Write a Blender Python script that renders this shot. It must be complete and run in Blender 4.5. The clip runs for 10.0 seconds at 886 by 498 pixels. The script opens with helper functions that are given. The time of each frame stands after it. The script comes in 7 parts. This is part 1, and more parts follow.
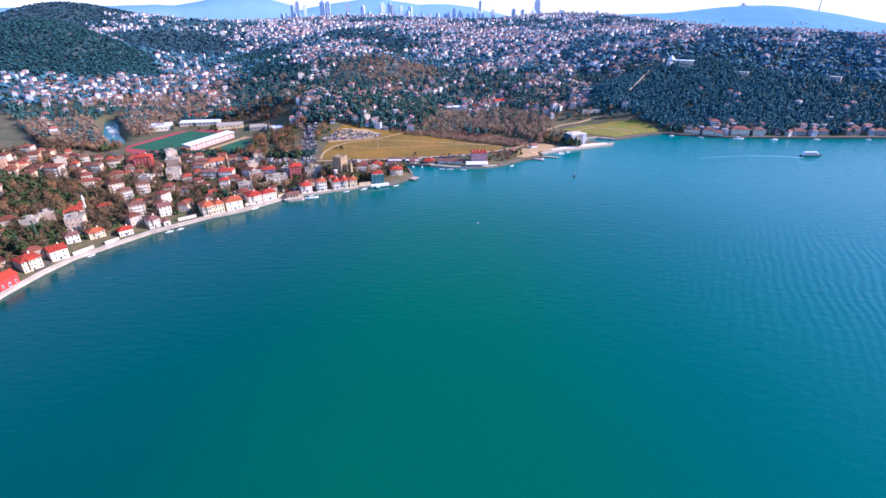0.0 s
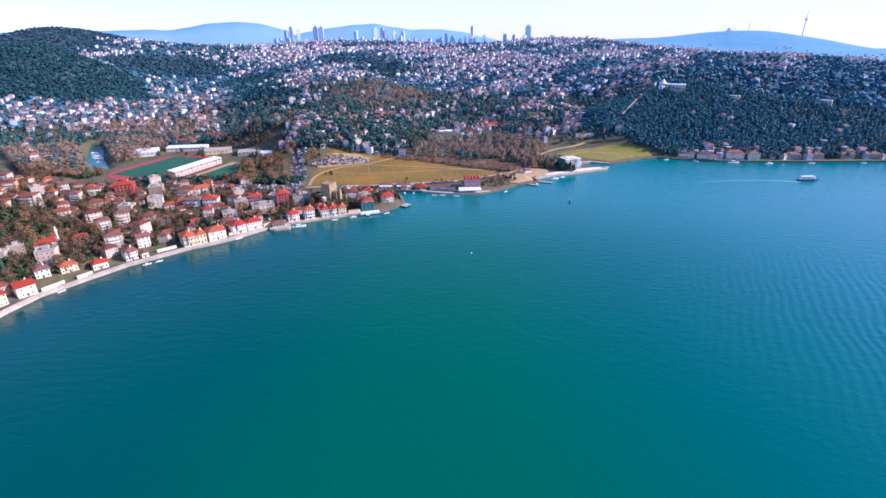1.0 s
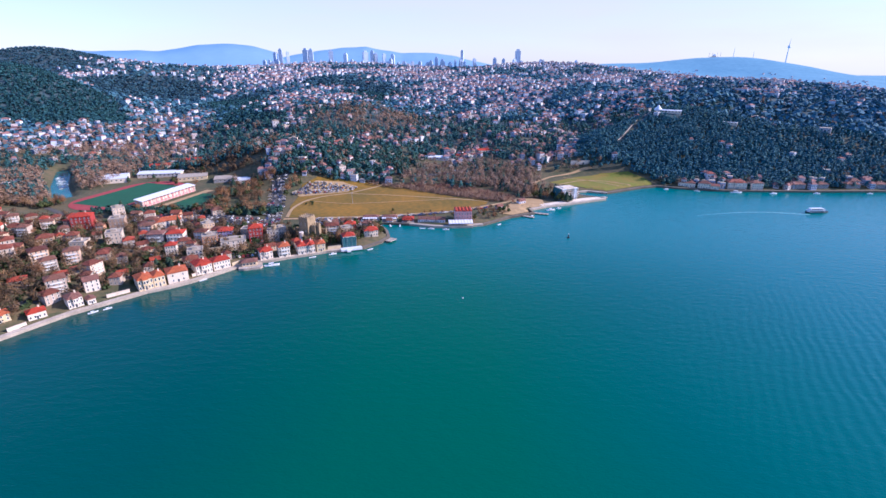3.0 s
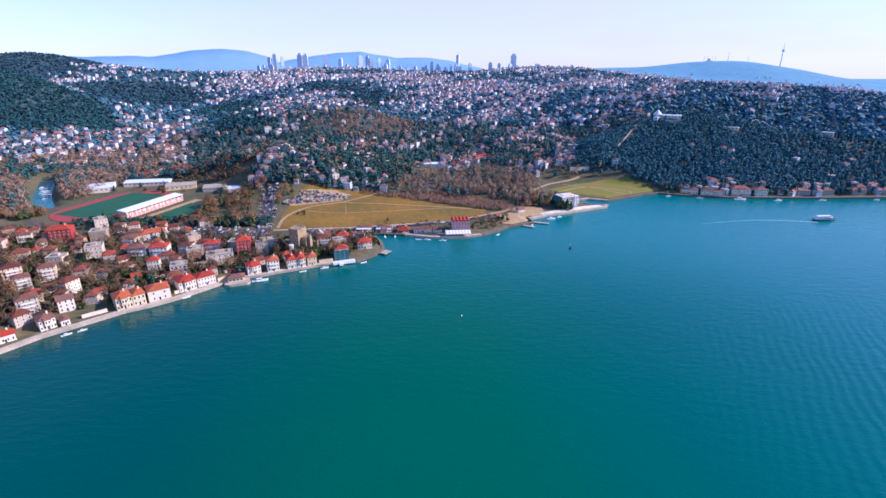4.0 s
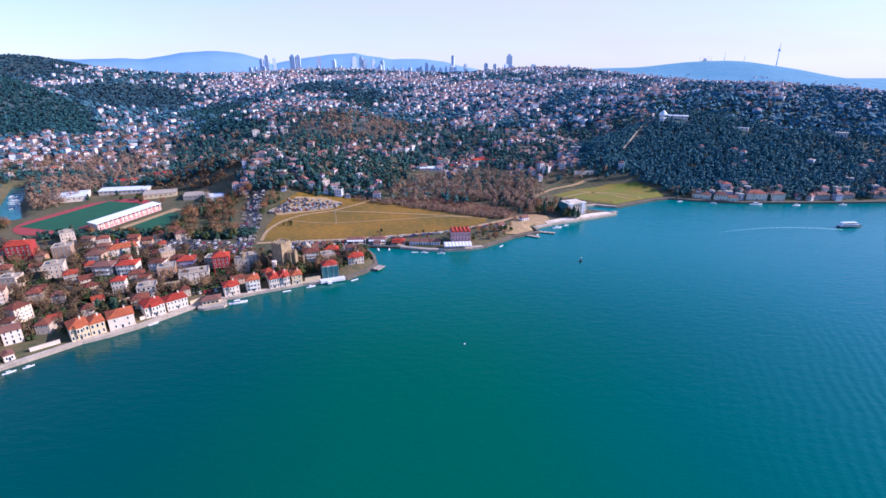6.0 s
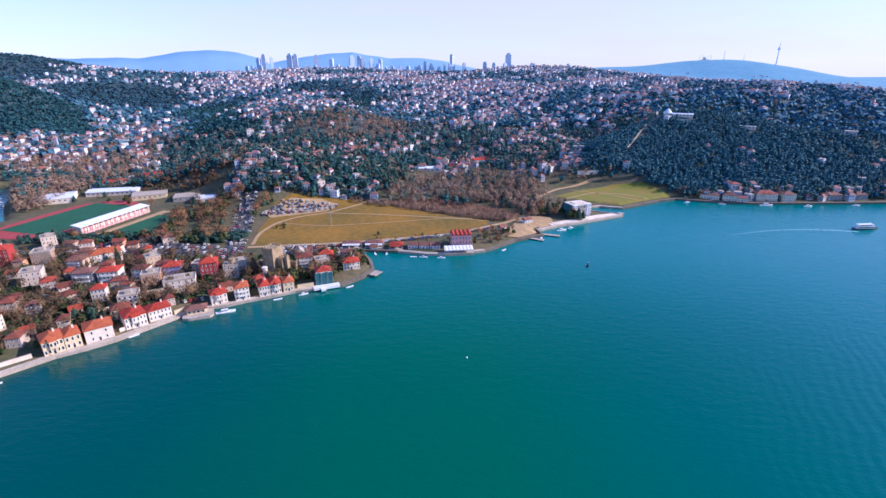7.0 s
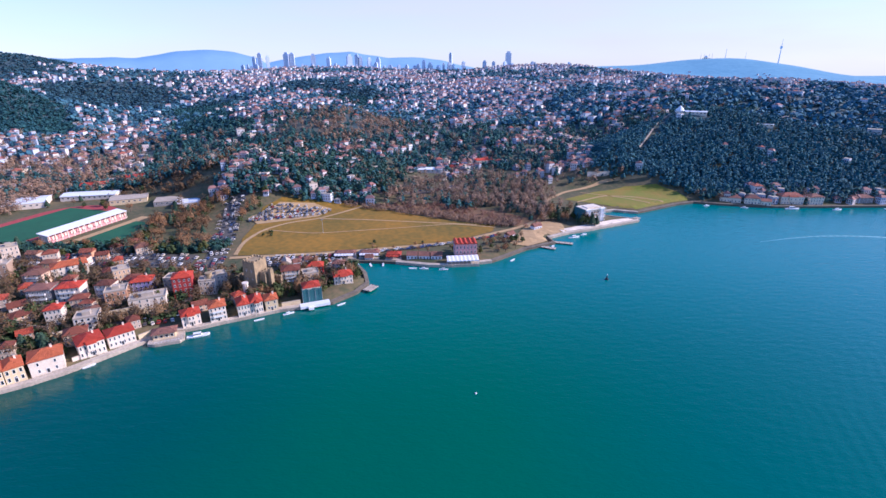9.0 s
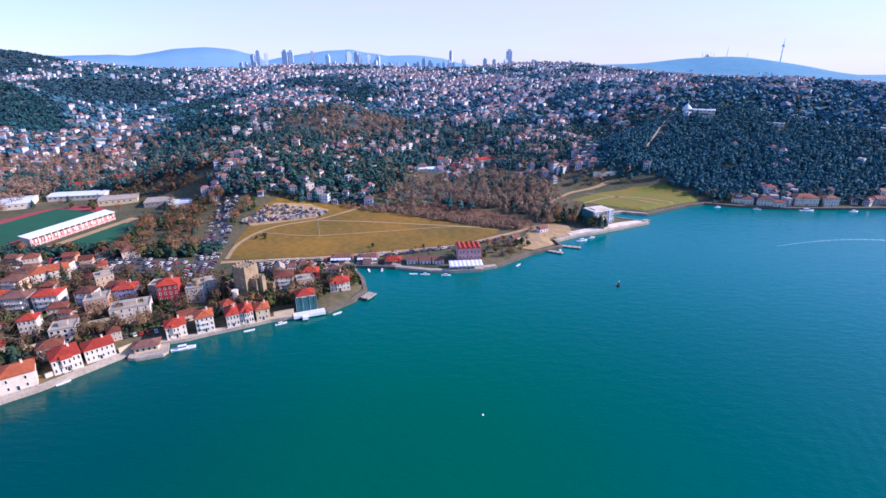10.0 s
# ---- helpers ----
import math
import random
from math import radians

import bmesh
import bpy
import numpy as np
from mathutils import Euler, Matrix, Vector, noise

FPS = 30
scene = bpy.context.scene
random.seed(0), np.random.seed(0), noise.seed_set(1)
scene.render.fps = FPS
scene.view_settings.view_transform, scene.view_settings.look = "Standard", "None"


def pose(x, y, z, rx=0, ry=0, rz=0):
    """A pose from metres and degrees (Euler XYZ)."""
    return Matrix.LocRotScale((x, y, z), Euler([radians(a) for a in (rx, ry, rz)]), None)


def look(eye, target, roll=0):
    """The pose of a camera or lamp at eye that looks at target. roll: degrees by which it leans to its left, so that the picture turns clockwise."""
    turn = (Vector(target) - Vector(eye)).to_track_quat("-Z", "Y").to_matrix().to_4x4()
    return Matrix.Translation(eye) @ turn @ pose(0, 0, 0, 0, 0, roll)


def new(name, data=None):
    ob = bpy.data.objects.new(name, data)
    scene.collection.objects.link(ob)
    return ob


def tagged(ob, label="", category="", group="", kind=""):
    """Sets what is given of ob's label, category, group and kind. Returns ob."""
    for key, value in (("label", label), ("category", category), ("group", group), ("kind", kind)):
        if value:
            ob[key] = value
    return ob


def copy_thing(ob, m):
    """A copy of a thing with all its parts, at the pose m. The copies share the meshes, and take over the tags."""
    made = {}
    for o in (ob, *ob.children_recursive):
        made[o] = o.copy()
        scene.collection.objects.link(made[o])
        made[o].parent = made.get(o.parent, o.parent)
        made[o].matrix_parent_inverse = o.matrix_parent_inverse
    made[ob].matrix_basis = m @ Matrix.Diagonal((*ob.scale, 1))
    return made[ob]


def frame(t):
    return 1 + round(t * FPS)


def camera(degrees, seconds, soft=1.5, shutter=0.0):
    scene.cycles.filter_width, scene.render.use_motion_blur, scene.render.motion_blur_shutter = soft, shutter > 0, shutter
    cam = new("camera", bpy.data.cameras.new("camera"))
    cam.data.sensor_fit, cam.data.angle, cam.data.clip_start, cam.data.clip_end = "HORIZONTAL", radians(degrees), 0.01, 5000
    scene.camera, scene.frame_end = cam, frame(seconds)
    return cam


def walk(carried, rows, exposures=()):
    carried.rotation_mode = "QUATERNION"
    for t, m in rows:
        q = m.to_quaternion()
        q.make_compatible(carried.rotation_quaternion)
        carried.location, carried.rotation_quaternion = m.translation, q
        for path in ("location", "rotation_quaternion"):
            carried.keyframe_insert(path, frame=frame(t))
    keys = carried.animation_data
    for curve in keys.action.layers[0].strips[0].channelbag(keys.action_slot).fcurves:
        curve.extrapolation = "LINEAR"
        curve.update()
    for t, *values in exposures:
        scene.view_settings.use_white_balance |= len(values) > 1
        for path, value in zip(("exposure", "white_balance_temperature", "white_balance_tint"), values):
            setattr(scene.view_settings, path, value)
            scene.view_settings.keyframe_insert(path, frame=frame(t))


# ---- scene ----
cam = camera(84.0, 10.0)
PATH = [
    (0, (2.355, -100.731, 149.676), (2.297, -98.932, 148.803), -0.3),
    (0.5, (2.551, -92.9, 149.832), (2.507, -91.083, 148.997), -0.4),
    (1, (3.019, -83.031, 150.002), (2.986, -81.198, 149.205), -0.3),
    (1.5, (3.561, -72.479, 150.067), (3.542, -70.633, 149.297), 0.1),
    (2, (3.751, -61.801, 150.143), (3.741, -59.947, 149.394), 0.3),
    (2.5, (3.648, -51.479, 149.973), (3.647, -49.618, 149.239), 0.3),
    (4, (3.249, -22.261, 149.83), (3.271, -20.39, 149.124), 0.1),
    (4.5, (2.694, -12.772, 149.372), (2.722, -10.9, 148.67), 0.0),
    (5, (2.184, -3.159, 148.449), (2.215, -1.286, 147.749), -0.0),
    (5.5, (1.774, 6.302, 147.589), (1.809, 8.175, 146.889), -0.1),
    (7, (0.867, 34.729, 143.124), (0.911, 36.601, 142.422), -0.2),
    (7.5, (0.281, 44.355, 141.656), (0.327, 46.227, 140.954), -0.3),
    (8, (-0.128, 53.99, 140.174), (-0.081, 55.862, 139.471), -0.3),
    (8.5, (-0.63, 63.485, 138.592), (-0.581, 65.357, 137.89), -0.3),
    (9, (-0.696, 72.869, 136.941), (-0.648, 74.742, 136.239), -0.3),
    (9.5, (-1.113, 82.129, 135.428), (-1.063, 84.0, 134.723), -0.2),
    (10, (-2.046, 91.386, 134.418), (-1.996, 93.256, 133.711), -0.2),
]
walk(cam, [(t, look(eye, target, roll)) for t, eye, target, roll in PATH], [(0, 0.96, 4480, 26), (1, 0.84, 4480, 26), (2, 0.73, 4480, 26), (4, 0.64, 4480, 26), (10, 0.62, 4480, 26)])

# ---- world, sun, exposure ----
SUN_AZ, SUN_EL = 88.0, 28.0     # degrees clockwise from +Y, and above the horizon
world = bpy.data.worlds.new("world")
scene.world = world
world.use_nodes = True
wn = world.node_tree.nodes
sky = wn.new("ShaderNodeTexSky")
sky.sky_type, sky.sun_disc = "NISHITA", False
sky.sun_elevation, sky.sun_rotation = radians(SUN_EL), radians(SUN_AZ)
sky.altitude, sky.air_density, sky.dust_density, sky.ozone_density = 100, 1.0, 0.25, 1.6
wn["Background"].inputs["Strength"].default_value = 0.112
wl = world.node_tree.links


def sky_node(kind, **sockets):
    n = wn.new(kind)
    for k, v in sockets.items():
        n.inputs[k].default_value = v
    return n


# thin bright haze low over the horizon, streaked by faint cirrus, fading out into the blue above
sky_at = wn.new("ShaderNodeTexCoord")
sky_xyz = wn.new("ShaderNodeSeparateXYZ")
wl.new(sky_at.outputs["Generated"], sky_xyz.inputs[0])
rise = sky_node("ShaderNodeMapRange")
rise.interpolation_type = "SMOOTHSTEP"
for k, v in (("From Min", 0.09), ("From Max", 0.34), ("To Min", 0.9), ("To Max", 0.0)):
    rise.inputs[k].default_value = v
wl.new(sky_xyz.outputs["Z"], rise.inputs["Value"])
stretch = wn.new("ShaderNodeMapping")
stretch.inputs["Scale"].default_value = (1, 1, 7)
wl.new(sky_at.outputs["Generated"], stretch.inputs["Vector"])
cirrus = sky_node("ShaderNodeTexNoise", Scale=2.2, Detail=4)
wl.new(stretch.outputs[0], cirrus.inputs["Vector"])
thin = sky_node("ShaderNodeMapRange")
for k, v in (("From Min", 0.3), ("From Max", 0.7), ("To Min", 0.72), ("To Max", 1.0)):
    thin.inputs[k].default_value = v
wl.new(cirrus.outputs["Fac"], thin.inputs["Value"])
veil = wn.new("ShaderNodeMath")
veil.operation = "MULTIPLY"
wl.new(rise.outputs[0], veil.inputs[0])
wl.new(thin.outputs[0], veil.inputs[1])
sunward = sky_node("ShaderNodeMapRange")      # the haze glows towards the sun in the east
for k, v in (("From Min", -0.7), ("From Max", 0.15), ("To Min", 0.66), ("To Max", 1.0)):
    sunward.inputs[k].default_value = v
wl.new(sky_xyz.outputs["X"], sunward.inputs["Value"])
glow = wn.new("ShaderNodeMath")
glow.operation = "MULTIPLY"
wl.new(veil.outputs[0], glow.inputs[0])
wl.new(sunward.outputs[0], glow.inputs[1])
hazy = wn.new("ShaderNodeMix")
hazy.data_type = "RGBA"
hazy.inputs[7].default_value = (5.55, 4.5, 3.05, 1)
wl.new(glow.outputs[0], hazy.inputs[0])
wl.new(sky.outputs[0], hazy.inputs[6])
wl.new(hazy.outputs[2], wn["Background"].inputs["Color"])
sun = new("sun", bpy.data.lights.new("sun", "SUN"))
sun.data.energy, sun.data.angle, sun.data.color = 5.0, radians(0.6), (1.0, 0.72, 0.42)
SUN_DIR = Vector((math.sin(radians(SUN_AZ)) * math.cos(radians(SUN_EL)), math.cos(radians(SUN_AZ)) * math.cos(radians(SUN_EL)), math.sin(radians(SUN_EL))))
sun.matrix_world = look((600, 300, 600), Vector((600, 300, 600)) - SUN_DIR)

rng = np.random.default_rng(7)


# ---- materials ----
def mat(name, a, b=None, scale=0.5, rough=0.85, bump=0.0, fine=6.0, vary=None, metal=0.0, stripes=0.0, spec=0.4, band="Z"):
    """A two-scale noise material from colour a to b; vary: an RGB drift by object or by island ('object', 'island', amount)."""
    m = bpy.data.materials.new(name)
    m.use_nodes = True
    n, l = m.node_tree.nodes, m.node_tree.links
    p = n["Principled BSDF"]
    p.inputs["Roughness"].default_value, p.inputs["Metallic"].default_value = rough, metal
    p.inputs["Specular IOR Level"].default_value = spec
    b = b or tuple(c * 0.75 for c in a)
    tc = n.new("ShaderNodeTexCoord")
    big, small = n.new("ShaderNodeTexNoise"), n.new("ShaderNodeTexNoise")
    big.inputs["Scale"].default_value, small.inputs["Scale"].default_value = scale, scale * fine
    big.inputs["Detail"].default_value, small.inputs["Detail"].default_value = 3, 3
    for t in (big, small):
        l.new(tc.outputs["Object"], t.inputs["Vector"])
    add = n.new("ShaderNodeMath")
    add.operation = "ADD"
    l.new(big.outputs["Fac"], add.inputs[0])
    l.new(small.outputs["Fac"], add.inputs[1])
    ramp = n.new("ShaderNodeMapRange")
    ramp.inputs["From Min"].default_value, ramp.inputs["From Max"].default_value = 0.7, 1.3
    l.new(add.outputs[0], ramp.inputs["Value"])
    mix = n.new("ShaderNodeMix")
    mix.data_type = "RGBA"
    mix.inputs[6].default_value, mix.inputs[7].default_value = (*a, 1), (*b, 1)
    l.new(ramp.outputs[0], mix.inputs[0])
    out = mix.outputs[2]
    if vary:
        src = n.new("ShaderNodeObjectInfo").outputs["Random"] if vary[0] == "object" else n.new("ShaderNodeNewGeometry").outputs["Random Per Island"]
        cr = n.new("ShaderNodeValToRGB")
        cols = vary[1]
        el = cr.color_ramp.elements
        el[0].position, el[1].position = 0.0, 1.0
        el[0].color, el[1].color = (*cols[0], 1), (*cols[-1], 1)
        for i, c in enumerate(cols[1:-1]):
            el.new((i + 1) / (len(cols) - 1)).color = (*c, 1)
        cr.color_ramp.interpolation = "CONSTANT" if len(cols) > 3 else "LINEAR"
        l.new(src, cr.inputs[0])
        mul = n.new("ShaderNodeMix")
        mul.data_type, mul.blend_type = "RGBA", "MULTIPLY"
        mul.inputs[0].default_value = 1
        l.new(out, mul.inputs[6])
        l.new(cr.outputs[0], mul.inputs[7])
        out = mul.outputs[2]
    l.new(out, p.inputs["Base Color"])
    if bump or stripes:
        bp = n.new("ShaderNodeBump")
        bp.inputs["Strength"].default_value, bp.inputs["Distance"].default_value = bump or 0.4, 0.1
        if stripes:
            wv = n.new("ShaderNodeTexWave")
            wv.inputs["Scale"].default_value, wv.inputs["Distortion"].default_value = stripes, 0.3
            wv.bands_direction = band
            l.new(tc.outputs["Object"], wv.inputs["Vector"])
            l.new(wv.outputs["Fac"], bp.inputs["Height"])
        else:
            l.new(small.outputs["Fac"], bp.inputs["Height"])
        l.new(bp.outputs[0], p.inputs["Normal"])
    return m


W4 = [(1, 1, 1), (0.95, 0.82, 0.66), (0.7, 0.7, 0.72), (1, 0.88, 0.8), (0.8, 0.56, 0.42), (1, 0.95, 0.86), (0.55, 0.47, 0.42), (0.95, 0.84, 0.7)]
# the cool greys among these tints put haze blue into far house walls
C4 = [(1, 1, 1), (0.75, 0.8, 0.9), (0.9, 0.9, 0.95), (1, 0.9, 0.82), (0.5, 0.55, 0.65), (0.9, 0.75, 0.7), (0.62, 0.66, 0.75), (1, 1, 1)]
R4 = [(1, 1, 1), (0.8, 0.7, 0.65), (1.0, 0.8, 0.7), (0.6, 0.55, 0.55), (1, 0.9, 0.8), (0.75, 0.8, 0.85)]
M = dict(
    white=mat("white_plaster", (0.84, 0.73, 0.59), (0.64, 0.54, 0.42), 0.25, 0.8),
    cream=mat("cream_plaster", (0.75, 0.6, 0.36), (0.6, 0.46, 0.27), 0.25, 0.8),
    town=mat("town_plaster", (0.78, 0.64, 0.49), (0.54, 0.43, 0.32), 0.2, 0.85, vary=("object", W4)),
    city=mat("city_plaster", (0.78, 0.8, 0.84), (0.6, 0.62, 0.66), 0.05, 0.85, vary=("island", C4)),
    hill=mat("hillside_plaster", (0.8, 0.75, 0.7), (0.58, 0.54, 0.5), 0.1, 0.85, vary=("object", C4)),
    red=mat("red_brick_render", (0.42, 0.055, 0.045), (0.3, 0.035, 0.03), 0.3, 0.8),
    pinkw=mat("pink_plaster", (0.7, 0.36, 0.34), (0.58, 0.28, 0.27), 0.3, 0.8),
    purple=mat("lilac_plaster", (0.45, 0.4, 0.62), (0.36, 0.32, 0.52), 0.3, 0.8),
    grey=mat("grey_render", (0.36, 0.33, 0.31), (0.26, 0.24, 0.22), 0.3, 0.85),
    roof=mat("red_roof_tiles", (0.56, 0.075, 0.026), (0.36, 0.048, 0.02), 0.5, 0.75, 0.6, vary=("object", [(1, 1, 1), (0.75, 0.62, 0.6), (1, 0.85, 0.75)]), stripes=2.2, band="X"),
    roofm=mat("mixed_roof_tiles", (0.3, 0.085, 0.04), (0.19, 0.058, 0.032), 0.5, 0.8, 0.6, vary=("object", [(1, 1, 1), (0.6, 0.6, 0.6), (0.9, 0.95, 0.95), (0.5, 0.6, 0.65), (1.5, 0.9, 0.7), (0.7, 0.72, 0.75), (0.85, 1.3, 1.5), (1.3, 0.6, 0.5)]), stripes=2.2, band="X"),
    roofo=mat("orange_roof_tiles", (0.52, 0.135, 0.04), (0.36, 0.09, 0.03), 0.5, 0.8, 0.6, stripes=2.2, band="X"),
    roofb=mat("weathered_roof_tiles", (0.27, 0.12, 0.08), (0.18, 0.09, 0.07), 0.4, 0.85, 0.6, stripes=2.2, band="X"),
    cityroof=mat("city_roof_tiles", (0.35, 0.2, 0.18), (0.27, 0.17, 0.16), 0.05, 0.85, vary=("island", R4)),
    flat=mat("flat_roof_felt", (0.5, 0.42, 0.33), (0.34, 0.29, 0.22), 0.3, 0.9),
    glass=mat("window_glass", (0.03, 0.045, 0.06), (0.02, 0.03, 0.04), 0.5, 0.12, spec=0.6),
    frame=mat("white_window_frame", (0.8, 0.8, 0.78), (0.7, 0.7, 0.68), 1.0, 0.6),
    stone=mat("castle_stone", (0.42, 0.31, 0.17), (0.22, 0.17, 0.1), 0.35, 0.95, 0.8, 5),
    quay=mat("quay_concrete", (0.56, 0.47, 0.37), (0.32, 0.27, 0.21), 0.15, 0.9, 0.4, 8),
    rock=mat("shore_rocks", (0.19, 0.16, 0.12), (0.1, 0.085, 0.065), 0.3, 0.95, 0.8, 5),
    roofh=mat("faded_roof_tiles", (0.34, 0.14, 0.095), (0.24, 0.105, 0.075), 0.5, 0.85, 0.4, vary=("object", [(1, 1, 1), (0.7, 0.75, 0.8), (1.2, 0.85, 0.75)]), stripes=2.2, band="X"),
    asphalt=mat("asphalt", (0.12, 0.108, 0.095), (0.075, 0.068, 0.06), 0.2, 0.9),
    path=mat("sand_path", (0.5, 0.34, 0.16), (0.36, 0.24, 0.11), 0.15, 0.95),
    meadow=mat("dry_meadow_grass", (0.31, 0.16, 0.009), (0.13, 0.1, 0.011), 0.016, 0.95, 0.5, 14),
    scrub=mat("dry_weeds", (0.24, 0.135, 0.055), (0.14, 0.085, 0.045), 0.05, 0.95, 0.6, 8),
    lawn=mat("spring_grass", (0.15, 0.19, 0.012), (0.27, 0.18, 0.03), 0.05, 0.95, 0.4, 10),
    pitch=mat("artificial_turf", (0.025, 0.12, 0.05), (0.02, 0.09, 0.04), 0.05, 0.9),
    track=mat("red_running_track", (0.4, 0.07, 0.06), (0.3, 0.05, 0.05), 0.2, 0.9),
    bark=mat("tree_bark", (0.14, 0.1, 0.075), (0.08, 0.06, 0.045), 2.0, 0.95),
    twig=mat("bare_twigs", (0.34, 0.205, 0.085), (0.2, 0.125, 0.06), 0.4, 0.95, vary=("object", [(1, 1, 1), (1.0, 0.78, 0.68), (0.7, 0.68, 0.66)])),
    leaf=mat("evergreen_leaves", (0.085, 0.1, 0.022), (0.05, 0.066, 0.018), 0.3, 0.8, vary=("object", [(1, 1, 1), (0.6, 0.75, 0.7), (1.1, 0.95, 0.6)])),
    needle=mat("conifer_needles", (0.045, 0.085, 0.045), (0.03, 0.06, 0.035), 0.3, 0.85),
    # wood_g, wood_f: distance haze put into the leaf colour as blue
    wood_g=mat("hazed_forest_leaves", (0.045, 0.138, 0.16), (0.034, 0.11, 0.135), 0.01, 0.9, vary=("island", [(1, 1, 1), (0.8, 0.86, 0.92), (1.12, 1.08, 0.9)])),
    wood_f=mat("hazed_hill_leaves", (0.065, 0.16, 0.215), (0.052, 0.132, 0.185), 0.01, 0.9, vary=("island", [(1, 1, 1), (0.8, 0.86, 0.92), (1.12, 1.08, 0.9)])),
    wood_b=mat("bare_woodland_twigs", (0.34, 0.235, 0.15), (0.25, 0.175, 0.115), 0.02, 0.95, vary=("island", [(1, 1, 1), (0.75, 0.68, 0.68), (1.15, 1.0, 0.8)])),
    wood_d=mat("garden_twigs", (0.17, 0.112, 0.058), (0.1, 0.07, 0.04), 0.05, 0.95, vary=("island", [(1, 1, 1), (0.6, 0.6, 0.6), (1.35, 1.1, 0.75)])),
    wood_h=mat("hillside_leaves", (0.05, 0.128, 0.122), (0.036, 0.1, 0.105), 0.02, 0.9, vary=("island", [(1, 1, 1), (0.78, 0.85, 0.92), (1.2, 1.1, 0.85)])),
    wood_r=mat("reddish_twigs", (0.3, 0.17, 0.11), (0.2, 0.115, 0.08), 0.02, 0.95, vary=("island", [(1, 1, 1), (0.75, 0.7, 0.75), (1.1, 0.95, 0.8)])),
    wood_n=mat("dark_evergreen_leaves", (0.042, 0.1, 0.075), (0.03, 0.075, 0.065), 0.05, 0.9, vary=("island", [(1, 1, 1), (0.75, 0.82, 0.88), (1.35, 1.2, 0.8)])),
    # wood_w, wood_v: the blue of distance is part of these forest colours
    wood_w=mat("hazed_conifer_needles", (0.03, 0.096, 0.108), (0.022, 0.075, 0.09), 0.008, 0.9, vary=("island", [(1, 1, 1), (0.8, 0.86, 0.92), (1.12, 1.08, 0.9)])),
    wood_v=mat("hazed_ridge_leaves", (0.034, 0.09, 0.122), (0.026, 0.07, 0.1), 0.006, 0.9, vary=("island", [(1, 1, 1), (0.8, 0.86, 0.92), (1.12, 1.08, 0.9)])),
    steel=mat("painted_steel", (0.6, 0.62, 0.64), (0.5, 0.52, 0.54), 0.5, 0.45, metal=0.3),
    whitepaint=mat("white_paint", (0.85, 0.85, 0.85), (0.75, 0.76, 0.78), 0.4, 0.4),
    dark=mat("dark_paint", (0.04, 0.045, 0.055), (0.03, 0.03, 0.04), 0.5, 0.5),
    carpaint=mat("car_paint", (0.8, 0.8, 0.8), (0.7, 0.7, 0.7), 0.5, 0.3, spec=0.6, vary=("object", [(1, 1, 1), (0.12, 0.12, 0.14), (0.9, 0.9, 0.92), (0.5, 0.06, 0.05), (0.35, 0.37, 0.4), (0.08, 0.12, 0.3), (0.95, 0.95, 0.95), (0.25, 0.25, 0.26)])),
    rowpaint=mat("weathered_car_paint", (0.8, 0.72, 0.6), (0.66, 0.58, 0.48), 0.5, 0.3, spec=0.6, vary=("island", [(1, 1, 1), (0.16, 0.15, 0.15), (0.95, 0.93, 0.9), (0.5, 0.07, 0.05), (0.5, 0.5, 0.5), (0.1, 0.13, 0.25), (1, 1, 1), (0.75, 0.73, 0.7), (0.3, 0.3, 0.3), (0.95, 0.9, 0.8)])),
    rubber=mat("tyre_rubber", (0.02, 0.02, 0.02), None, 1.0, 0.9),
    netting=mat("green_scaffold_netting", (0.05, 0.16, 0.17), (0.03, 0.1, 0.12), 0.6, 0.8, 0.5),
    awning=mat("white_awning_cloth", (0.8, 0.8, 0.84), (0.7, 0.68, 0.72), 0.4, 0.8),
    # concrete, tower: pale blue haze of the skyline put into the base colour
    concrete=mat("hazed_tower_concrete", (0.74, 0.8, 0.88), (0.62, 0.68, 0.78), 0.05, 0.8),
    tower=mat("hazed_skyscraper_facade", (0.62, 0.7, 0.82), (0.5, 0.58, 0.72), 0.02, 0.5, vary=("object", [(1, 1, 1), (0.7, 0.75, 0.85), (1.3, 1.3, 1.3)])),
)


# blue sheen on the far woods, standing in for distance haze
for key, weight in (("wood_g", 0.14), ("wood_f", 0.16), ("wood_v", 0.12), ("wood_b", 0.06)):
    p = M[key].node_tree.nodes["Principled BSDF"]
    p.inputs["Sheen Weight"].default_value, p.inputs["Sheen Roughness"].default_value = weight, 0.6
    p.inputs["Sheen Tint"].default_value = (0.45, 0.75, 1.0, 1)


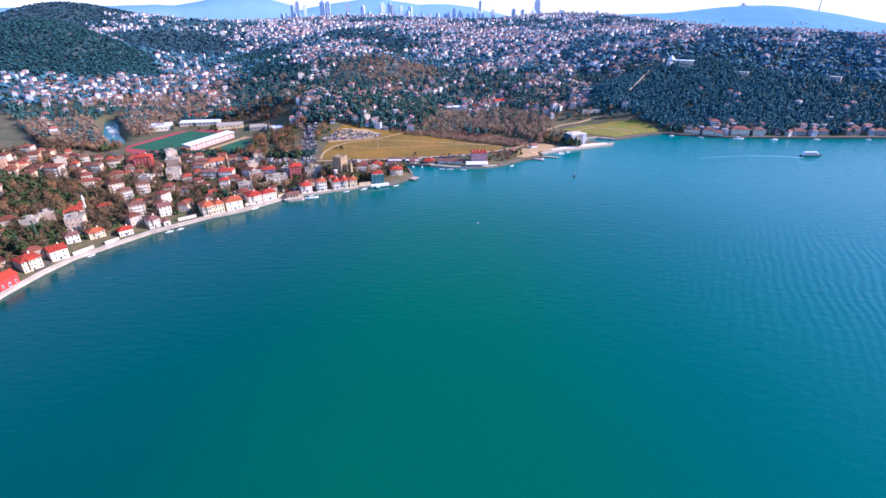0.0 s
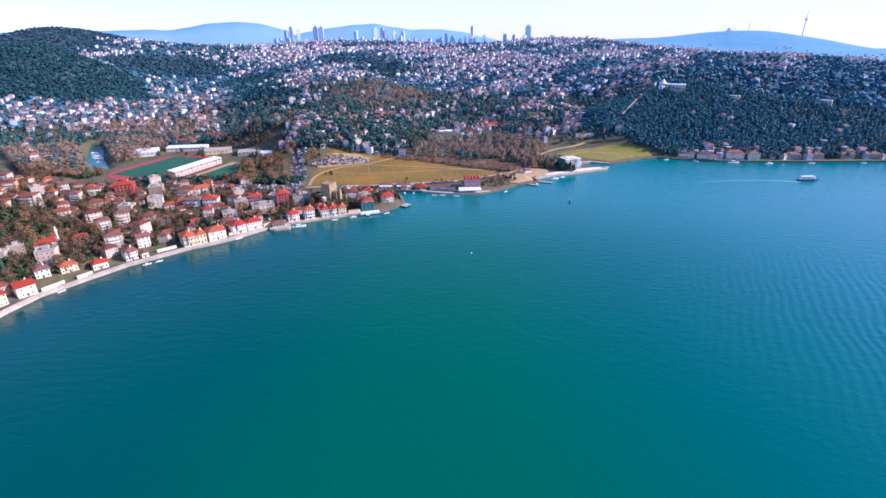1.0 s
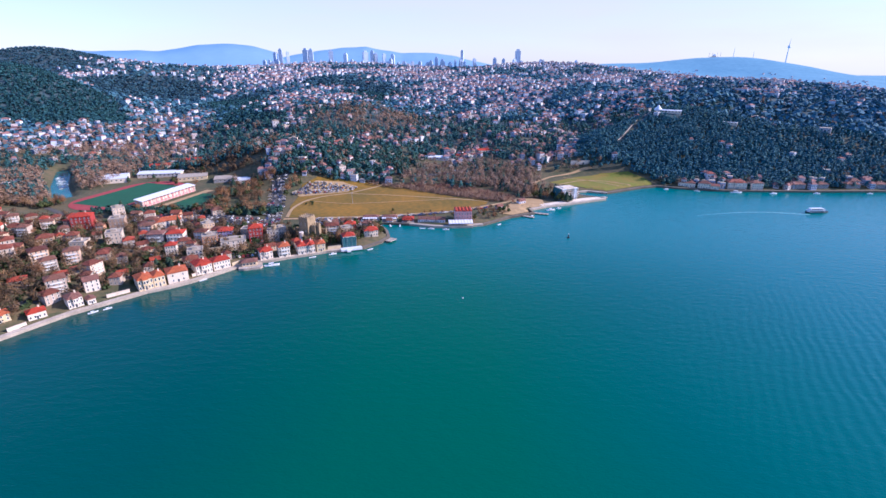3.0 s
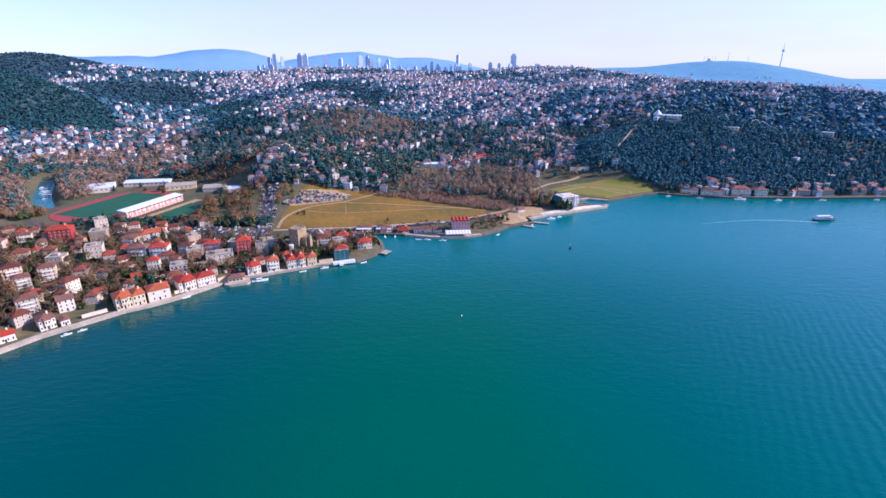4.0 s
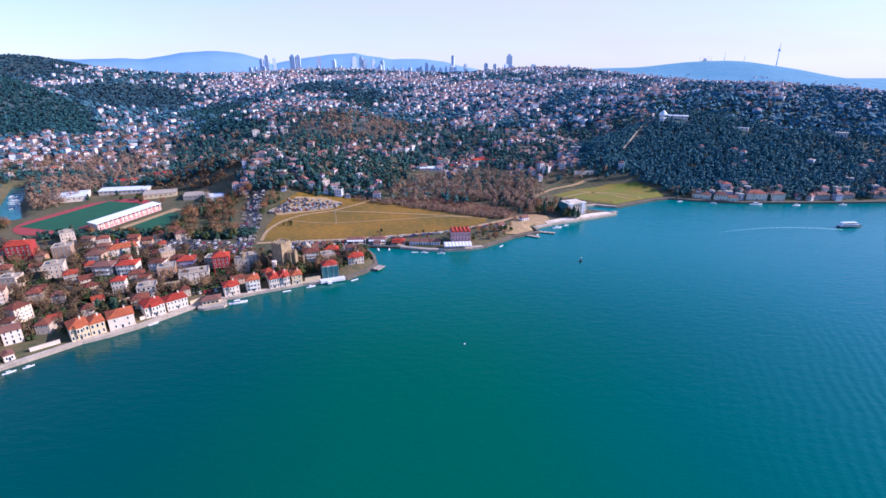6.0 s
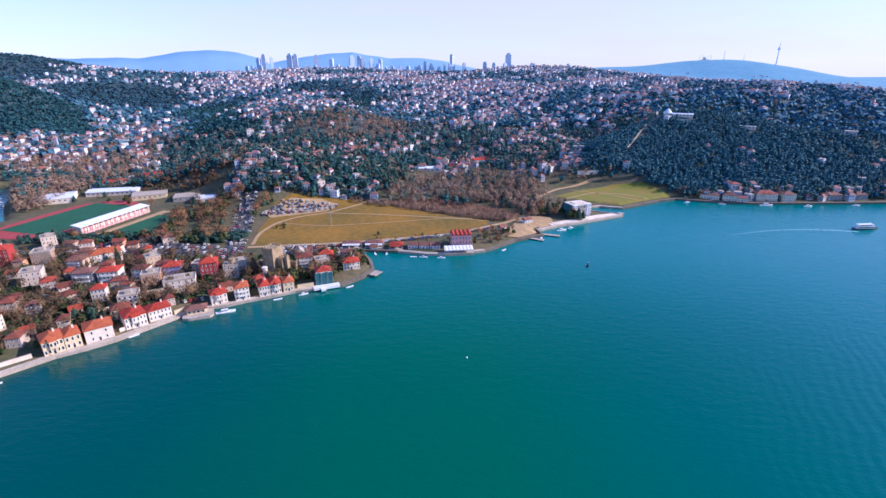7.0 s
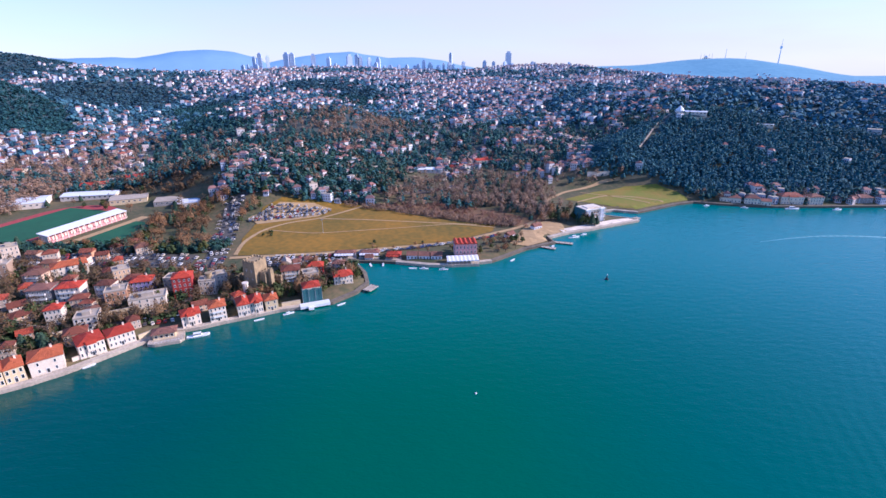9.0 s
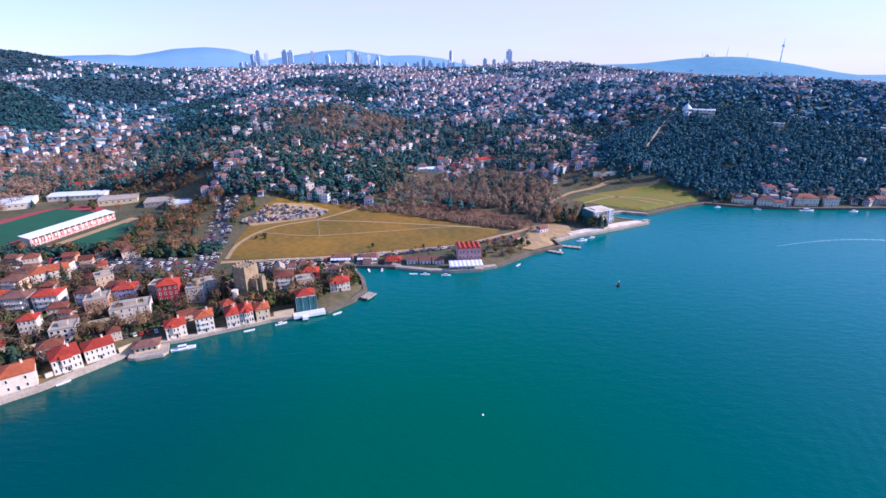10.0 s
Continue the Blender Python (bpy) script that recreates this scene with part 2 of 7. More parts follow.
def ground_material():
    """Dry olive and brown winter growth near the shore, green cover behind with haze blue painted in."""
    m = mat("hill_ground", (0.17, 0.125, 0.06), (0.055, 0.072, 0.03), 0.03, 0.95, 0.5, 9)
    n, l = m.node_tree.nodes, m.node_tree.links
    p = n["Principled BSDF"]
    near = p.inputs["Base Color"].links[0].from_socket
    at, xyz = n.new("ShaderNodeTexCoord"), n.new("ShaderNodeSeparateXYZ")
    l.new(at.outputs["Object"], xyz.inputs[0])
    patch = n.new("ShaderNodeTexNoise")
    patch.inputs["Scale"].default_value, patch.inputs["Detail"].default_value = 0.006, 4
    l.new(at.outputs["Object"], patch.inputs["Vector"])
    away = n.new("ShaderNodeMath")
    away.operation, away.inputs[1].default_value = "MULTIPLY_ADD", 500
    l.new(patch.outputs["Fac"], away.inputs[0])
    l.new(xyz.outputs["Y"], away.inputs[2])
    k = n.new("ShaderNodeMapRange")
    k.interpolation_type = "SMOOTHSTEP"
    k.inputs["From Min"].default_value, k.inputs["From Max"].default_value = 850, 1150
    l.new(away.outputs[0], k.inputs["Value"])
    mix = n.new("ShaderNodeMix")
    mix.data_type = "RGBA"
    # far cover tinted blue for the haze of distance
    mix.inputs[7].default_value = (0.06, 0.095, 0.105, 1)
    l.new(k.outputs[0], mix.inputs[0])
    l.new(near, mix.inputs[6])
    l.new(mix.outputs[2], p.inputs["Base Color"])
    return m


WAVE_TURN = -26


def water_material():
    m = bpy.data.materials.new("sea_water")
    m.use_nodes = True
    n, l = m.node_tree.nodes, m.node_tree.links
    p = n["Principled BSDF"]
    p.inputs["Roughness"].default_value, p.inputs["IOR"].default_value = 0.16, 1.38
    tc = n.new("ShaderNodeTexCoord")
    big = n.new("ShaderNodeTexNoise")
    big.inputs["Scale"].default_value, big.inputs["Detail"].default_value = 0.006, 4
    l.new(tc.outputs["Object"], big.inputs["Vector"])
    mix = n.new("ShaderNodeMix")
    mix.data_type = "RGBA"
    mix.inputs[6].default_value, mix.inputs[7].default_value = (0.003, 0.076, 0.054, 1), (0.004, 0.122, 0.048, 1)
    l.new(big.outputs["Fac"], mix.inputs[0])
    # body colour by place: dark blue west and green middle imitate lens vignetting and tint
    xyz = n.new("ShaderNodeSeparateXYZ")
    l.new(tc.outputs["Object"], xyz.inputs[0])
    drift = n.new("ShaderNodeMath")
    drift.operation, drift.inputs[1].default_value = "MULTIPLY_ADD", 60
    l.new(big.outputs["Fac"], drift.inputs[0])
    l.new(xyz.outputs["X"], drift.inputs[2])
    stream = n.new("ShaderNodeValToRGB")
    el = stream.color_ramp.elements
    el[0].position, el[0].color = 0.0, (0.002, 0.05, 0.05, 1)
    el[1].position, el[1].color = 1.0, (0.008, 0.132, 0.145, 1)
    for pos, c in ((0.28, (0.003, 0.062, 0.056, 1)), (0.42, (0.007, 0.096, 0.053, 1)), (0.56, (0.008, 0.102, 0.055, 1)), (0.72, (0.006, 0.1, 0.09, 1))):
        el.new(pos).color = c
    span = n.new("ShaderNodeMapRange")
    span.inputs["From Min"].default_value, span.inputs["From Max"].default_value = -230, 290
    l.new(drift.outputs[0], span.inputs["Value"])
    l.new(span.outputs[0], stream.inputs[0])
    # water towards the far shore painted paler blue, for sky reflected at low angles
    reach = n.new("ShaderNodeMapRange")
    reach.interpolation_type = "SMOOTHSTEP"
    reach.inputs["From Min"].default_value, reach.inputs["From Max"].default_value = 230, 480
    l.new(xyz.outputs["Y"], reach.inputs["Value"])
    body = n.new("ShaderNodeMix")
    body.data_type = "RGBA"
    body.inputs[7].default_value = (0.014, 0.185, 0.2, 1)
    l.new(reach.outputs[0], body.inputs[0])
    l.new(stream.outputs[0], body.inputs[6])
    tone = n.new("ShaderNodeMix")
    tone.data_type, tone.inputs[0].default_value = "RGBA", 0.25
    l.new(body.outputs[2], tone.inputs[6])
    l.new(mix.outputs[2], tone.inputs[7])
    l.new(tone.outputs[2], p.inputs["Base Color"])
    bumps = None
    for s, stretch, dist, turn in ((0.5, 2.2, 0.3, -8), (0.11, 2.6, 0.7, 70)):
        mp = n.new("ShaderNodeMapping")
        mp.inputs["Scale"].default_value = (1, stretch, 1)
        mp.inputs["Rotation"].default_value = (0, 0, radians(turn))
        l.new(tc.outputs["Object"], mp.inputs["Vector"])
        ns = n.new("ShaderNodeTexNoise")
        ns.inputs["Scale"].default_value, ns.inputs["Detail"].default_value = s, 4
        l.new(mp.outputs[0], ns.inputs["Vector"])
        bp = n.new("ShaderNodeBump")
        bp.inputs["Strength"].default_value, bp.inputs["Distance"].default_value = 0.34, dist
        l.new(ns.outputs["Fac"], bp.inputs["Height"])
        if bumps:
            l.new(bumps.outputs[0], bp.inputs["Normal"])
        bumps = bp
    # long ship waves running across the middle of the strait
    mp = n.new("ShaderNodeMapping")
    mp.vector_type = "TEXTURE"
    mp.inputs["Rotation"].default_value = (0, 0, radians(WAVE_TURN))
    l.new(tc.outputs["Object"], mp.inputs["Vector"])
    wv = n.new("ShaderNodeTexWave")
    wv.inputs["Scale"].default_value, wv.inputs["Distortion"].default_value = 0.055, 9.0
    wv.inputs["Detail"].default_value, wv.inputs["Detail Scale"].default_value = 2.0, 0.35
    l.new(mp.outputs[0], wv.inputs["Vector"])
    field = n.new("ShaderNodeMapping")
    field.vector_type = "TEXTURE"
    field.inputs["Location"].default_value, field.inputs["Scale"].default_value = (250, 160, 0), (150, 150, 150)
    l.new(tc.outputs["Object"], field.inputs["Vector"])
    patch = n.new("ShaderNodeTexGradient")
    patch.gradient_type = "SPHERICAL"
    l.new(field.outputs[0], patch.inputs["Vector"])
    ramp = n.new("ShaderNodeMath")
    ramp.operation = "MULTIPLY"
    ramp.inputs[1].default_value = 0.13
    l.new(patch.outputs["Fac"], ramp.inputs[0])
    bp = n.new("ShaderNodeBump")
    bp.inputs["Distance"].default_value = 1.2
    l.new(ramp.outputs[0], bp.inputs["Strength"])
    l.new(wv.outputs["Fac"], bp.inputs["Height"])
    l.new(bumps.outputs[0], bp.inputs["Normal"])
    l.new(bp.outputs[0], p.inputs["Normal"])
    return m


# ---- mesh helpers ----
def mesh_np(name, verts, faces, mats, idx=None, smooth=False):
    """A mesh from an array of vertices and an array of quads or triangles."""
    me = bpy.data.meshes.new(name)
    verts, faces = np.asarray(verts, np.float32), np.asarray(faces, np.int32)
    k = faces.shape[1]
    me.vertices.add(len(verts))
    me.vertices.foreach_set("co", verts.ravel())
    me.loops.add(faces.size)
    me.loops.foreach_set("vertex_index", faces.ravel())
    me.polygons.add(len(faces))
    me.polygons.foreach_set("loop_start", np.arange(0, faces.size, k, dtype=np.int32))
    me.polygons.foreach_set("loop_total", np.full(len(faces), k, np.int32))
    for m in mats:
        me.materials.append(m)
    if idx is not None:
        me.polygons.foreach_set("material_index", np.asarray(idx, np.int32))
    me.polygons.foreach_set("use_smooth", np.full(len(faces), smooth))
    me.update(calc_edges=True)
    me.validate()
    return me


def box(bm, x0, x1, y0, y1, z0, z1, mi=0, taper=0.0):
    t = taper
    v = [bm.verts.new(c) for c in ((x0, y0, z0), (x1, y0, z0), (x1, y1, z0), (x0, y1, z0), (x0 + t, y0 + t, z1), (x1 - t, y0 + t, z1), (x1 - t, y1 - t, z1), (x0 + t, y1 - t, z1))]
    for f in ((3, 2, 1, 0), (4, 5, 6, 7), (0, 1, 5, 4), (1, 2, 6, 5), (2, 3, 7, 6), (3, 0, 4, 7)):
        bm.faces.new([v[i] for i in f]).material_index = mi


def hip(bm, x0, x1, y0, y1, z, rh, gable=False, thick=0.25):
    """A hipped or gabled roof with a fascia, ridge along the longer side."""
    w, d = x1 - x0, y1 - y0
    k = 0 if gable else min(w, d) / 2 * 0.95
    if w >= d:
        ra, rb = (x0 + k, (y0 + y1) / 2, z + rh), (x1 - k, (y0 + y1) / 2, z + rh)
    else:
        ra, rb = ((x0 + x1) / 2, y0 + k, z + rh), ((x0 + x1) / 2, y1 - k, z + rh)
    lo = [bm.verts.new(c) for c in ((x0, y0, z - thick), (x1, y0, z - thick), (x1, y1, z - thick), (x0, y1, z - thick))]
    hi = [bm.verts.new(c) for c in ((x0, y0, z), (x1, y0, z), (x1, y1, z), (x0, y1, z))]
    a, b = bm.verts.new(ra), bm.verts.new(rb)
    bm.faces.new(lo[::-1])
    for i in range(4):
        bm.faces.new((lo[i], lo[(i + 1) % 4], hi[(i + 1) % 4], hi[i]))
    if w >= d:
        for f in ((hi[0], hi[1], b, a), (hi[1], hi[2], b), (hi[2], hi[3], a, b), (hi[3], hi[0], a)):
            bm.faces.new(f)
    else:
        for f in ((hi[0], hi[1], a), (hi[1], hi[2], b, a), (hi[2], hi[3], b), (hi[3], hi[0], a, b)):
            bm.faces.new(f)


def tube(bm, x, y, z0, z1, r0, r1=None, n=10, mi=0):
    r1 = r0 if r1 is None else r1
    lo = [bm.verts.new((x + r0 * math.cos(i * 2 * math.pi / n), y + r0 * math.sin(i * 2 * math.pi / n), z0)) for i in range(n)]
    hi = [bm.verts.new((x + r1 * math.cos(i * 2 * math.pi / n), y + r1 * math.sin(i * 2 * math.pi / n), z1)) for i in range(n)]
    for i in range(n):
        bm.faces.new((lo[i], lo[(i + 1) % n], hi[(i + 1) % n], hi[i])).material_index = mi
    bm.faces.new(lo[::-1]).material_index = mi
    bm.faces.new(hi).material_index = mi


def mesh_of(name, bm, *mats):
    me = bpy.data.meshes.new(name)
    bm.to_mesh(me)
    bm.free()
    for m in mats:
        me.materials.append(m)
    return me


def part(name, bm, material, parent, label=""):
    me = bm if isinstance(bm, bpy.types.Mesh) else mesh_of(name, bm, *(material if isinstance(material, tuple) else (material,)))
    ob = new(name, me)
    ob.parent = parent
    return tagged(ob, label)


def thing(name, label, category, group="", kind=""):
    return tagged(new(name), label, category, group, kind)


def structure(name, me, label, category):
    return tagged(new(name, me), label, category, "", "structure")


# ---- the lie of the land ----
HILLS_WEST = [(-390, 210, 62, 22), (-520, 200, 110, 39), (-700, 300, 160, 29), (-900, 800, 170, 34), (-860, 1080, 150, 62), (-640, 860, 70, 17), (-850, 1250, 120, -14), (-1050, 1800, 280, 77), (-1580, 1990, 270, 165), (-1150, 1350, 200, 50), (-1020, 1140, 125, 66)]
HILLS_MIDDLE = [(-235, 640, 60, 29), (-165, 590, 45, 7), (-175, 770, 80, 11), (-300, 920, 110, 26), (-290, 1100, 140, 37), (-150, 900, 80, 26), (-110, 620, 40, 12), (-100, 1250, 200, 9), (-110, 720, 60, 12), (60, 950, 110, 22), (130, 800, 50, 16), (270, 1080, 110, 8), (390, 1250, 150, 23)]
HILLS_EAST = [(268, 700, 50, 34), (370, 770, 70, 39), (437, 720, 70, 27), (590, 680, 90, 29), (410, 960, 120, 43), (620, 1050, 150, 45), (780, 1040, 150, 14), (850, 750, 150, 18), (1100, 800, 220, 34), (1100, 1400, 300, 57), (413, 580, 40, 12), (200, 650, 40, 8)]
HILLS_FAR = [(0, 1500, 240, -18), (-300, 1500, 240, 50), (250, 1500, 260, 63), (0, 1950, 350, 29), (600, 1950, 350, 28), (-500, 1950, 350, 51), (1000, 1900, 350, 36), (0, 2450, 350, 43), (600, 2500, 350, 94), (-600, 2500, 350, 81), (2230, 3720, 400, 122), (1750, 3900, 330, 62), (1250, 3900, 300, 20)]
SHORE = [(-300, -3000), (-262, -200), (-262, 60), (-262, 140), (-259, 165), (-254, 185), (-239, 209), (-226, 229), (-215, 240), (-195.8, 259.8), (-184.8, 266.8), (-173.8, 276), (-161.4, 290.5), (-151, 303), (-141, 312), (-129, 316), (-118, 322), (-107, 327), (-91, 335), (-77, 339), (-61, 344), (-48, 358), (-42, 372), (-46, 390)]
SHORE_BAY = [(-52, 402), (-78, 408), (-60, 412), (-27, 408), (-2, 401), (14, 400), (44, 407), (60, 420), (74, 432), (100, 445), (98, 458), (117, 469), (142, 479), (192, 502), (188, 509), (166, 520), (166, 532), (180, 536), (201, 528), (251, 555), (274, 563), (300, 553), (346, 542), (397, 540), (460, 539), (700, 545), (1200, 560), (3000, 700), (5200, 900)]
COAST = np.array(SHORE + SHORE_BAY, float)


def coast_distance(x, y):
    """Signed distance to the shore in metres, positive on land."""
    x, y = np.asarray(x, float), np.asarray(y, float)
    best = np.full(x.shape, 1e9)
    inside = np.zeros(x.shape, bool)
    ring = np.vstack([COAST, [(5200, 9000), (-9000, 9000), (-9000, -3000)]])
    for i in range(len(ring)):
        (ax, ay), (bx, by) = ring[i], ring[(i + 1) % len(ring)]
        if i < len(COAST) - 1:
            dx, dy = bx - ax, by - ay
            k = np.clip(((x - ax) * dx + (y - ay) * dy) / (dx * dx + dy * dy), 0, 1)
            best = np.minimum(best, np.hypot(x - ax - k * dx, y - ay - k * dy))
        cross = (ay > y) != (by > y)
        with np.errstate(divide="ignore", invalid="ignore"):
            inside ^= cross & (x < (bx - ax) * (y - ay) / (by - ay + 1e-12) + ax)
    return np.where(inside, best, -best)


def smooth(a, b, v):
    k = np.clip((v - a) / (b - a), 0, 1)
    return k * k * (3 - 2 * k)


def flat_zone(x, y):
    """1 on the level valley floor of meadow, stadium and lower town."""
    a = 1 - smooth(60, 120, np.hypot((x + 40) * 0.55, y - 480))
    b = 1 - smooth(70, 130, np.hypot((x + 310) * 0.8, y - 500))
    c = 1 - smooth(50, 90, np.hypot((x - 190) * 0.8, y - 560))
    return np.maximum(np.maximum(a, b), c)


def ground(x, y):
    x, y = np.asarray(x, float), np.asarray(y, float)
    z = np.full(x.shape, 3.0)
    for cx, cy, s, h in HILLS_WEST + HILLS_MIDDLE + HILLS_EAST + HILLS_FAR:
        z = z + h * np.exp(-((x - cx) ** 2 + (y - cy) ** 2) / (2 * s * s))
    z = z + 82 * smooth(2600, 3300, np.hypot(x, y)) * smooth(900, 1800, y) * (1 - 0.85 * smooth(900, 1900, x))
    f = flat_zone(x, y)
    z = z * (1 - f) + 3.5 * f
    d = coast_distance(x, y)
    z = np.minimum(z, 2.2 + 0.28 * np.maximum(d - 8, 0))
    z = np.minimum(z, np.maximum(1.7 + 1.5 * (d - 2.2), -7))
    # the stream behind the town
    for (ax, ay), (bx, by), half in (((-425, 500), (-470, 556), 7), ((-470, 556), (-524, 640), 7)):
        dx, dy = bx - ax, by - ay
        k = np.clip(((x - ax) * dx + (y - ay) * dy) / (dx * dx + dy * dy), 0, 1)
        q = np.hypot(x - ax - k * dx, y - ay - k * dy)
        z = np.minimum(z, np.maximum(-2 + 0.8 * (q - half), -2))
    return z


def gz(x, y):
    return float(ground(np.array([x]), np.array([y]))[0])


def lines(knots):
    out = []
    for (a, b, step) in knots:
        out += list(np.arange(a, b, step))
    return np.array(out)


def build_ground():
    xs = lines([(-5200, -1600, 150), (-1600, -700, 30), (-700, 720, 6), (720, 1600, 30), (1600, 5301, 150)])
    ys = lines([(-3000, 0, 150), (0, 120, 20), (120, 900, 6), (900, 2000, 20), (2000, 2800, 40), (2800, 4951, 150)])
    gx, gy = np.meshgrid(xs, ys)
    z = ground(gx, gy)
    nx, ny = len(xs), len(ys)
    i = (np.arange(ny - 1)[:, None] * nx + np.arange(nx - 1)[None, :]).ravel()
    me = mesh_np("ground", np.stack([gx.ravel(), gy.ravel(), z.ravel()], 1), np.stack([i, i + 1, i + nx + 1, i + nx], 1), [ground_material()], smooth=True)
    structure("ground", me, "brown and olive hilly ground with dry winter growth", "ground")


def build_water():
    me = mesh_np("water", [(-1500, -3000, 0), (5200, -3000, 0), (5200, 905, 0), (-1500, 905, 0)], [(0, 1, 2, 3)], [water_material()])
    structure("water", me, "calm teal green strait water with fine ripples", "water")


def build_quay():
    """The concrete quay edge along the visible shore, its top 1.8 m above the water."""
    pts = COAST[2:-3]
    d = np.gradient(pts, axis=0)
    d /= np.linalg.norm(d, axis=1)[:, None]
    nrm = np.stack([-d[:, 1], d[:, 0]], 1)
    v, f, n = [], [], len(pts)
    for off, z in ((0.5, -4.0), (0.0, 1.9), (2.6, 2.4), (2.6, -4.0)):
        v += [(p[0] + q[0] * off, p[1] + q[1] * off, z) for p, q in zip(pts, nrm)]
    for k in range(3):
        for i in range(n - 1):
            f.append((k * n + i, k * n + i + 1, (k + 1) * n + i + 1, (k + 1) * n + i))
    mid = (pts[1:, 0] + pts[:-1, 0]) / 2
    rough = ((mid > -72) & (mid < -40)) | ((mid > 30) & (mid < 100)) | (mid > 195)
    structure("quay", mesh_np("quay", v, f, [M["quay"], M["rock"]], np.tile(rough.astype(int), 3)), "pale concrete quay edge along the water", "quay")


def drape(name, outline, material, lift, label, category, step=6.0):
    """A sheet over the ground inside an outline."""
    o = np.array(outline, float)
    bm = bmesh.new()
    bm.faces.new([bm.verts.new((x, y, 0)) for x, y in o])
    lo, hi = o.min(0), o.max(0)
    for ax in (0, 1):
        for c in np.arange(lo[ax] + step, hi[ax], step):
            co, no = [0, 0, 0], [0, 0, 0]
            co[ax], no[ax] = c, 1
            bmesh.ops.bisect_plane(bm, geom=bm.verts[:] + bm.edges[:] + bm.faces[:], plane_co=co, plane_no=no)
    xy = np.array([v.co[:2] for v in bm.verts])
    for v, z in zip(bm.verts, ground(xy[:, 0], xy[:, 1])):
        v.co.z = z + lift
    bmesh.ops.recalc_face_normals(bm, faces=bm.faces)
    structure(name, mesh_of(name, bm, material), label, category)


def ribbon(name, pts, width, material, lift, label, category):
    """A road or path over the ground along a line."""
    p = np.array(pts, float)
    s = np.r_[0, np.cumsum(np.linalg.norm(np.diff(p, axis=0), axis=1))]
    u = np.linspace(0, s[-1], max(int(s[-1] / 4), 4))
    c = np.stack([np.interp(u, s, p[:, 0]), np.interp(u, s, p[:, 1])], 1)
    for _ in range(6):
        c[1:-1] = (c[:-2] + 2 * c[1:-1] + c[2:]) / 4
    d = np.gradient(c, axis=0)
    d /= np.linalg.norm(d, axis=1)[:, None]
    q = np.stack([-d[:, 1], d[:, 0]], 1)
    v = []
    for off in (-0.5, -0.17, 0.17, 0.5):
        e = c + q * width * off
        v += [(x, y, z + lift) for (x, y), z in zip(e, ground(e[:, 0], e[:, 1]))]
    n, f = len(c), []
    for k in range(3):
        f += [(k * n + i + 1, k * n + i, (k + 1) * n + i, (k + 1) * n + i + 1) for i in range(n - 1)]
    me = mesh_np(name, v, f, [material])
    me.flip_normals()
    structure(name, me, label, category)
    return c


build_ground()
build_water()
build_quay()
MEADOW = [(-146, 421), (-100, 424), (-28, 436), (20, 448), (52, 470), (56, 486), (20, 500), (-13, 519), (-60, 552), (-94, 562), (-150, 560), (-164, 540), (-158, 500), (-156, 460)]
drape("meadow", MEADOW, M["meadow"], 0.25, "wide ochre meadow of dry winter grass", "meadow")
drape("sand", [(62, 440), (76, 436), (98, 450), (100, 462), (116, 472), (116, 490), (100, 500), (80, 478)], M["path"], 0.3, "trodden pale sand beside the bay", "sand")
drape("lawn", [(140, 572), (180, 602), (220, 617), (254, 612), (268, 592), (272, 569), (251, 561), (222, 547), (202, 536), (176, 548)], M["lawn"], 0.25, "green and yellow lawn by the water", "lawn")


# ---- trees ----
def leaf_axes(face, g):
    """Two axes across leaves that face a given way."""
    f = face / np.linalg.norm(face, axis=1)[:, None]
    a = g.normal(size=f.shape)
    a -= (a * f).sum(1)[:, None] * f
    a /= np.linalg.norm(a, axis=1)[:, None]
    return a, np.cross(f, a)


def leaf_cloud(n, rx, ry, rz, zc, size, clumps=9, seed=1, slim=1.0, up=0.55, stray=0.35):
    """n small leaf quads gathered in clumps inside an uneven crown."""
    g = np.random.default_rng(seed)
    c = g.normal(size=(clumps, 3))
    c /= np.linalg.norm(c, axis=1)[:, None]
    c *= g.uniform(0.35, 0.8, (clumps, 1))
    p = c[g.integers(0, clumps, n)] + g.normal(size=(n, 3)) * 0.24
    face = p * (0.9, 0.9, 0.6) + (0, 0, up) + g.normal(size=(n, 3)) * stray
    p = p * (rx, ry, rz) + (0, 0, zc)
    a, b = leaf_axes(face, g)
    s = size * g.uniform(0.6, 1.3, (n, 1))
    a, b = a * s, b * s * slim
    v = np.stack([p - a - b, p + a - b * 0.6, p + a * 0.8 + b, p - a * 0.7 + b * 0.8], 1).reshape(-1, 3)
    return v, np.arange(4 * n).reshape(-1, 4)


def cone_cloud(n, r, h, z0, size, seed=1):
    g = np.random.default_rng(seed)
    k = 1 - np.sqrt(g.uniform(0, 1, n))
    ang, rad = g.uniform(0, 2 * np.pi, n), r * (1 - k * 0.93) * np.sqrt(g.uniform(0.3, 1, n))
    p = np.stack([rad * np.cos(ang), rad * np.sin(ang), z0 + h * k], 1)
    face = np.stack([np.cos(ang), np.sin(ang), 0.9 + 0 * ang], 1) + g.normal(size=(n, 3)) * 0.3
    a, b = leaf_axes(face, g)
    s = size * g.uniform(0.6, 1.3, (n, 1))
    a, b = a * s, b * s
    v = np.stack([p - a - b, p + a - b * 0.6, p + a * 0.8 + b, p - a * 0.7 + b * 0.8], 1).reshape(-1, 3)
    return v, np.arange(4 * n).reshape(-1, 4)


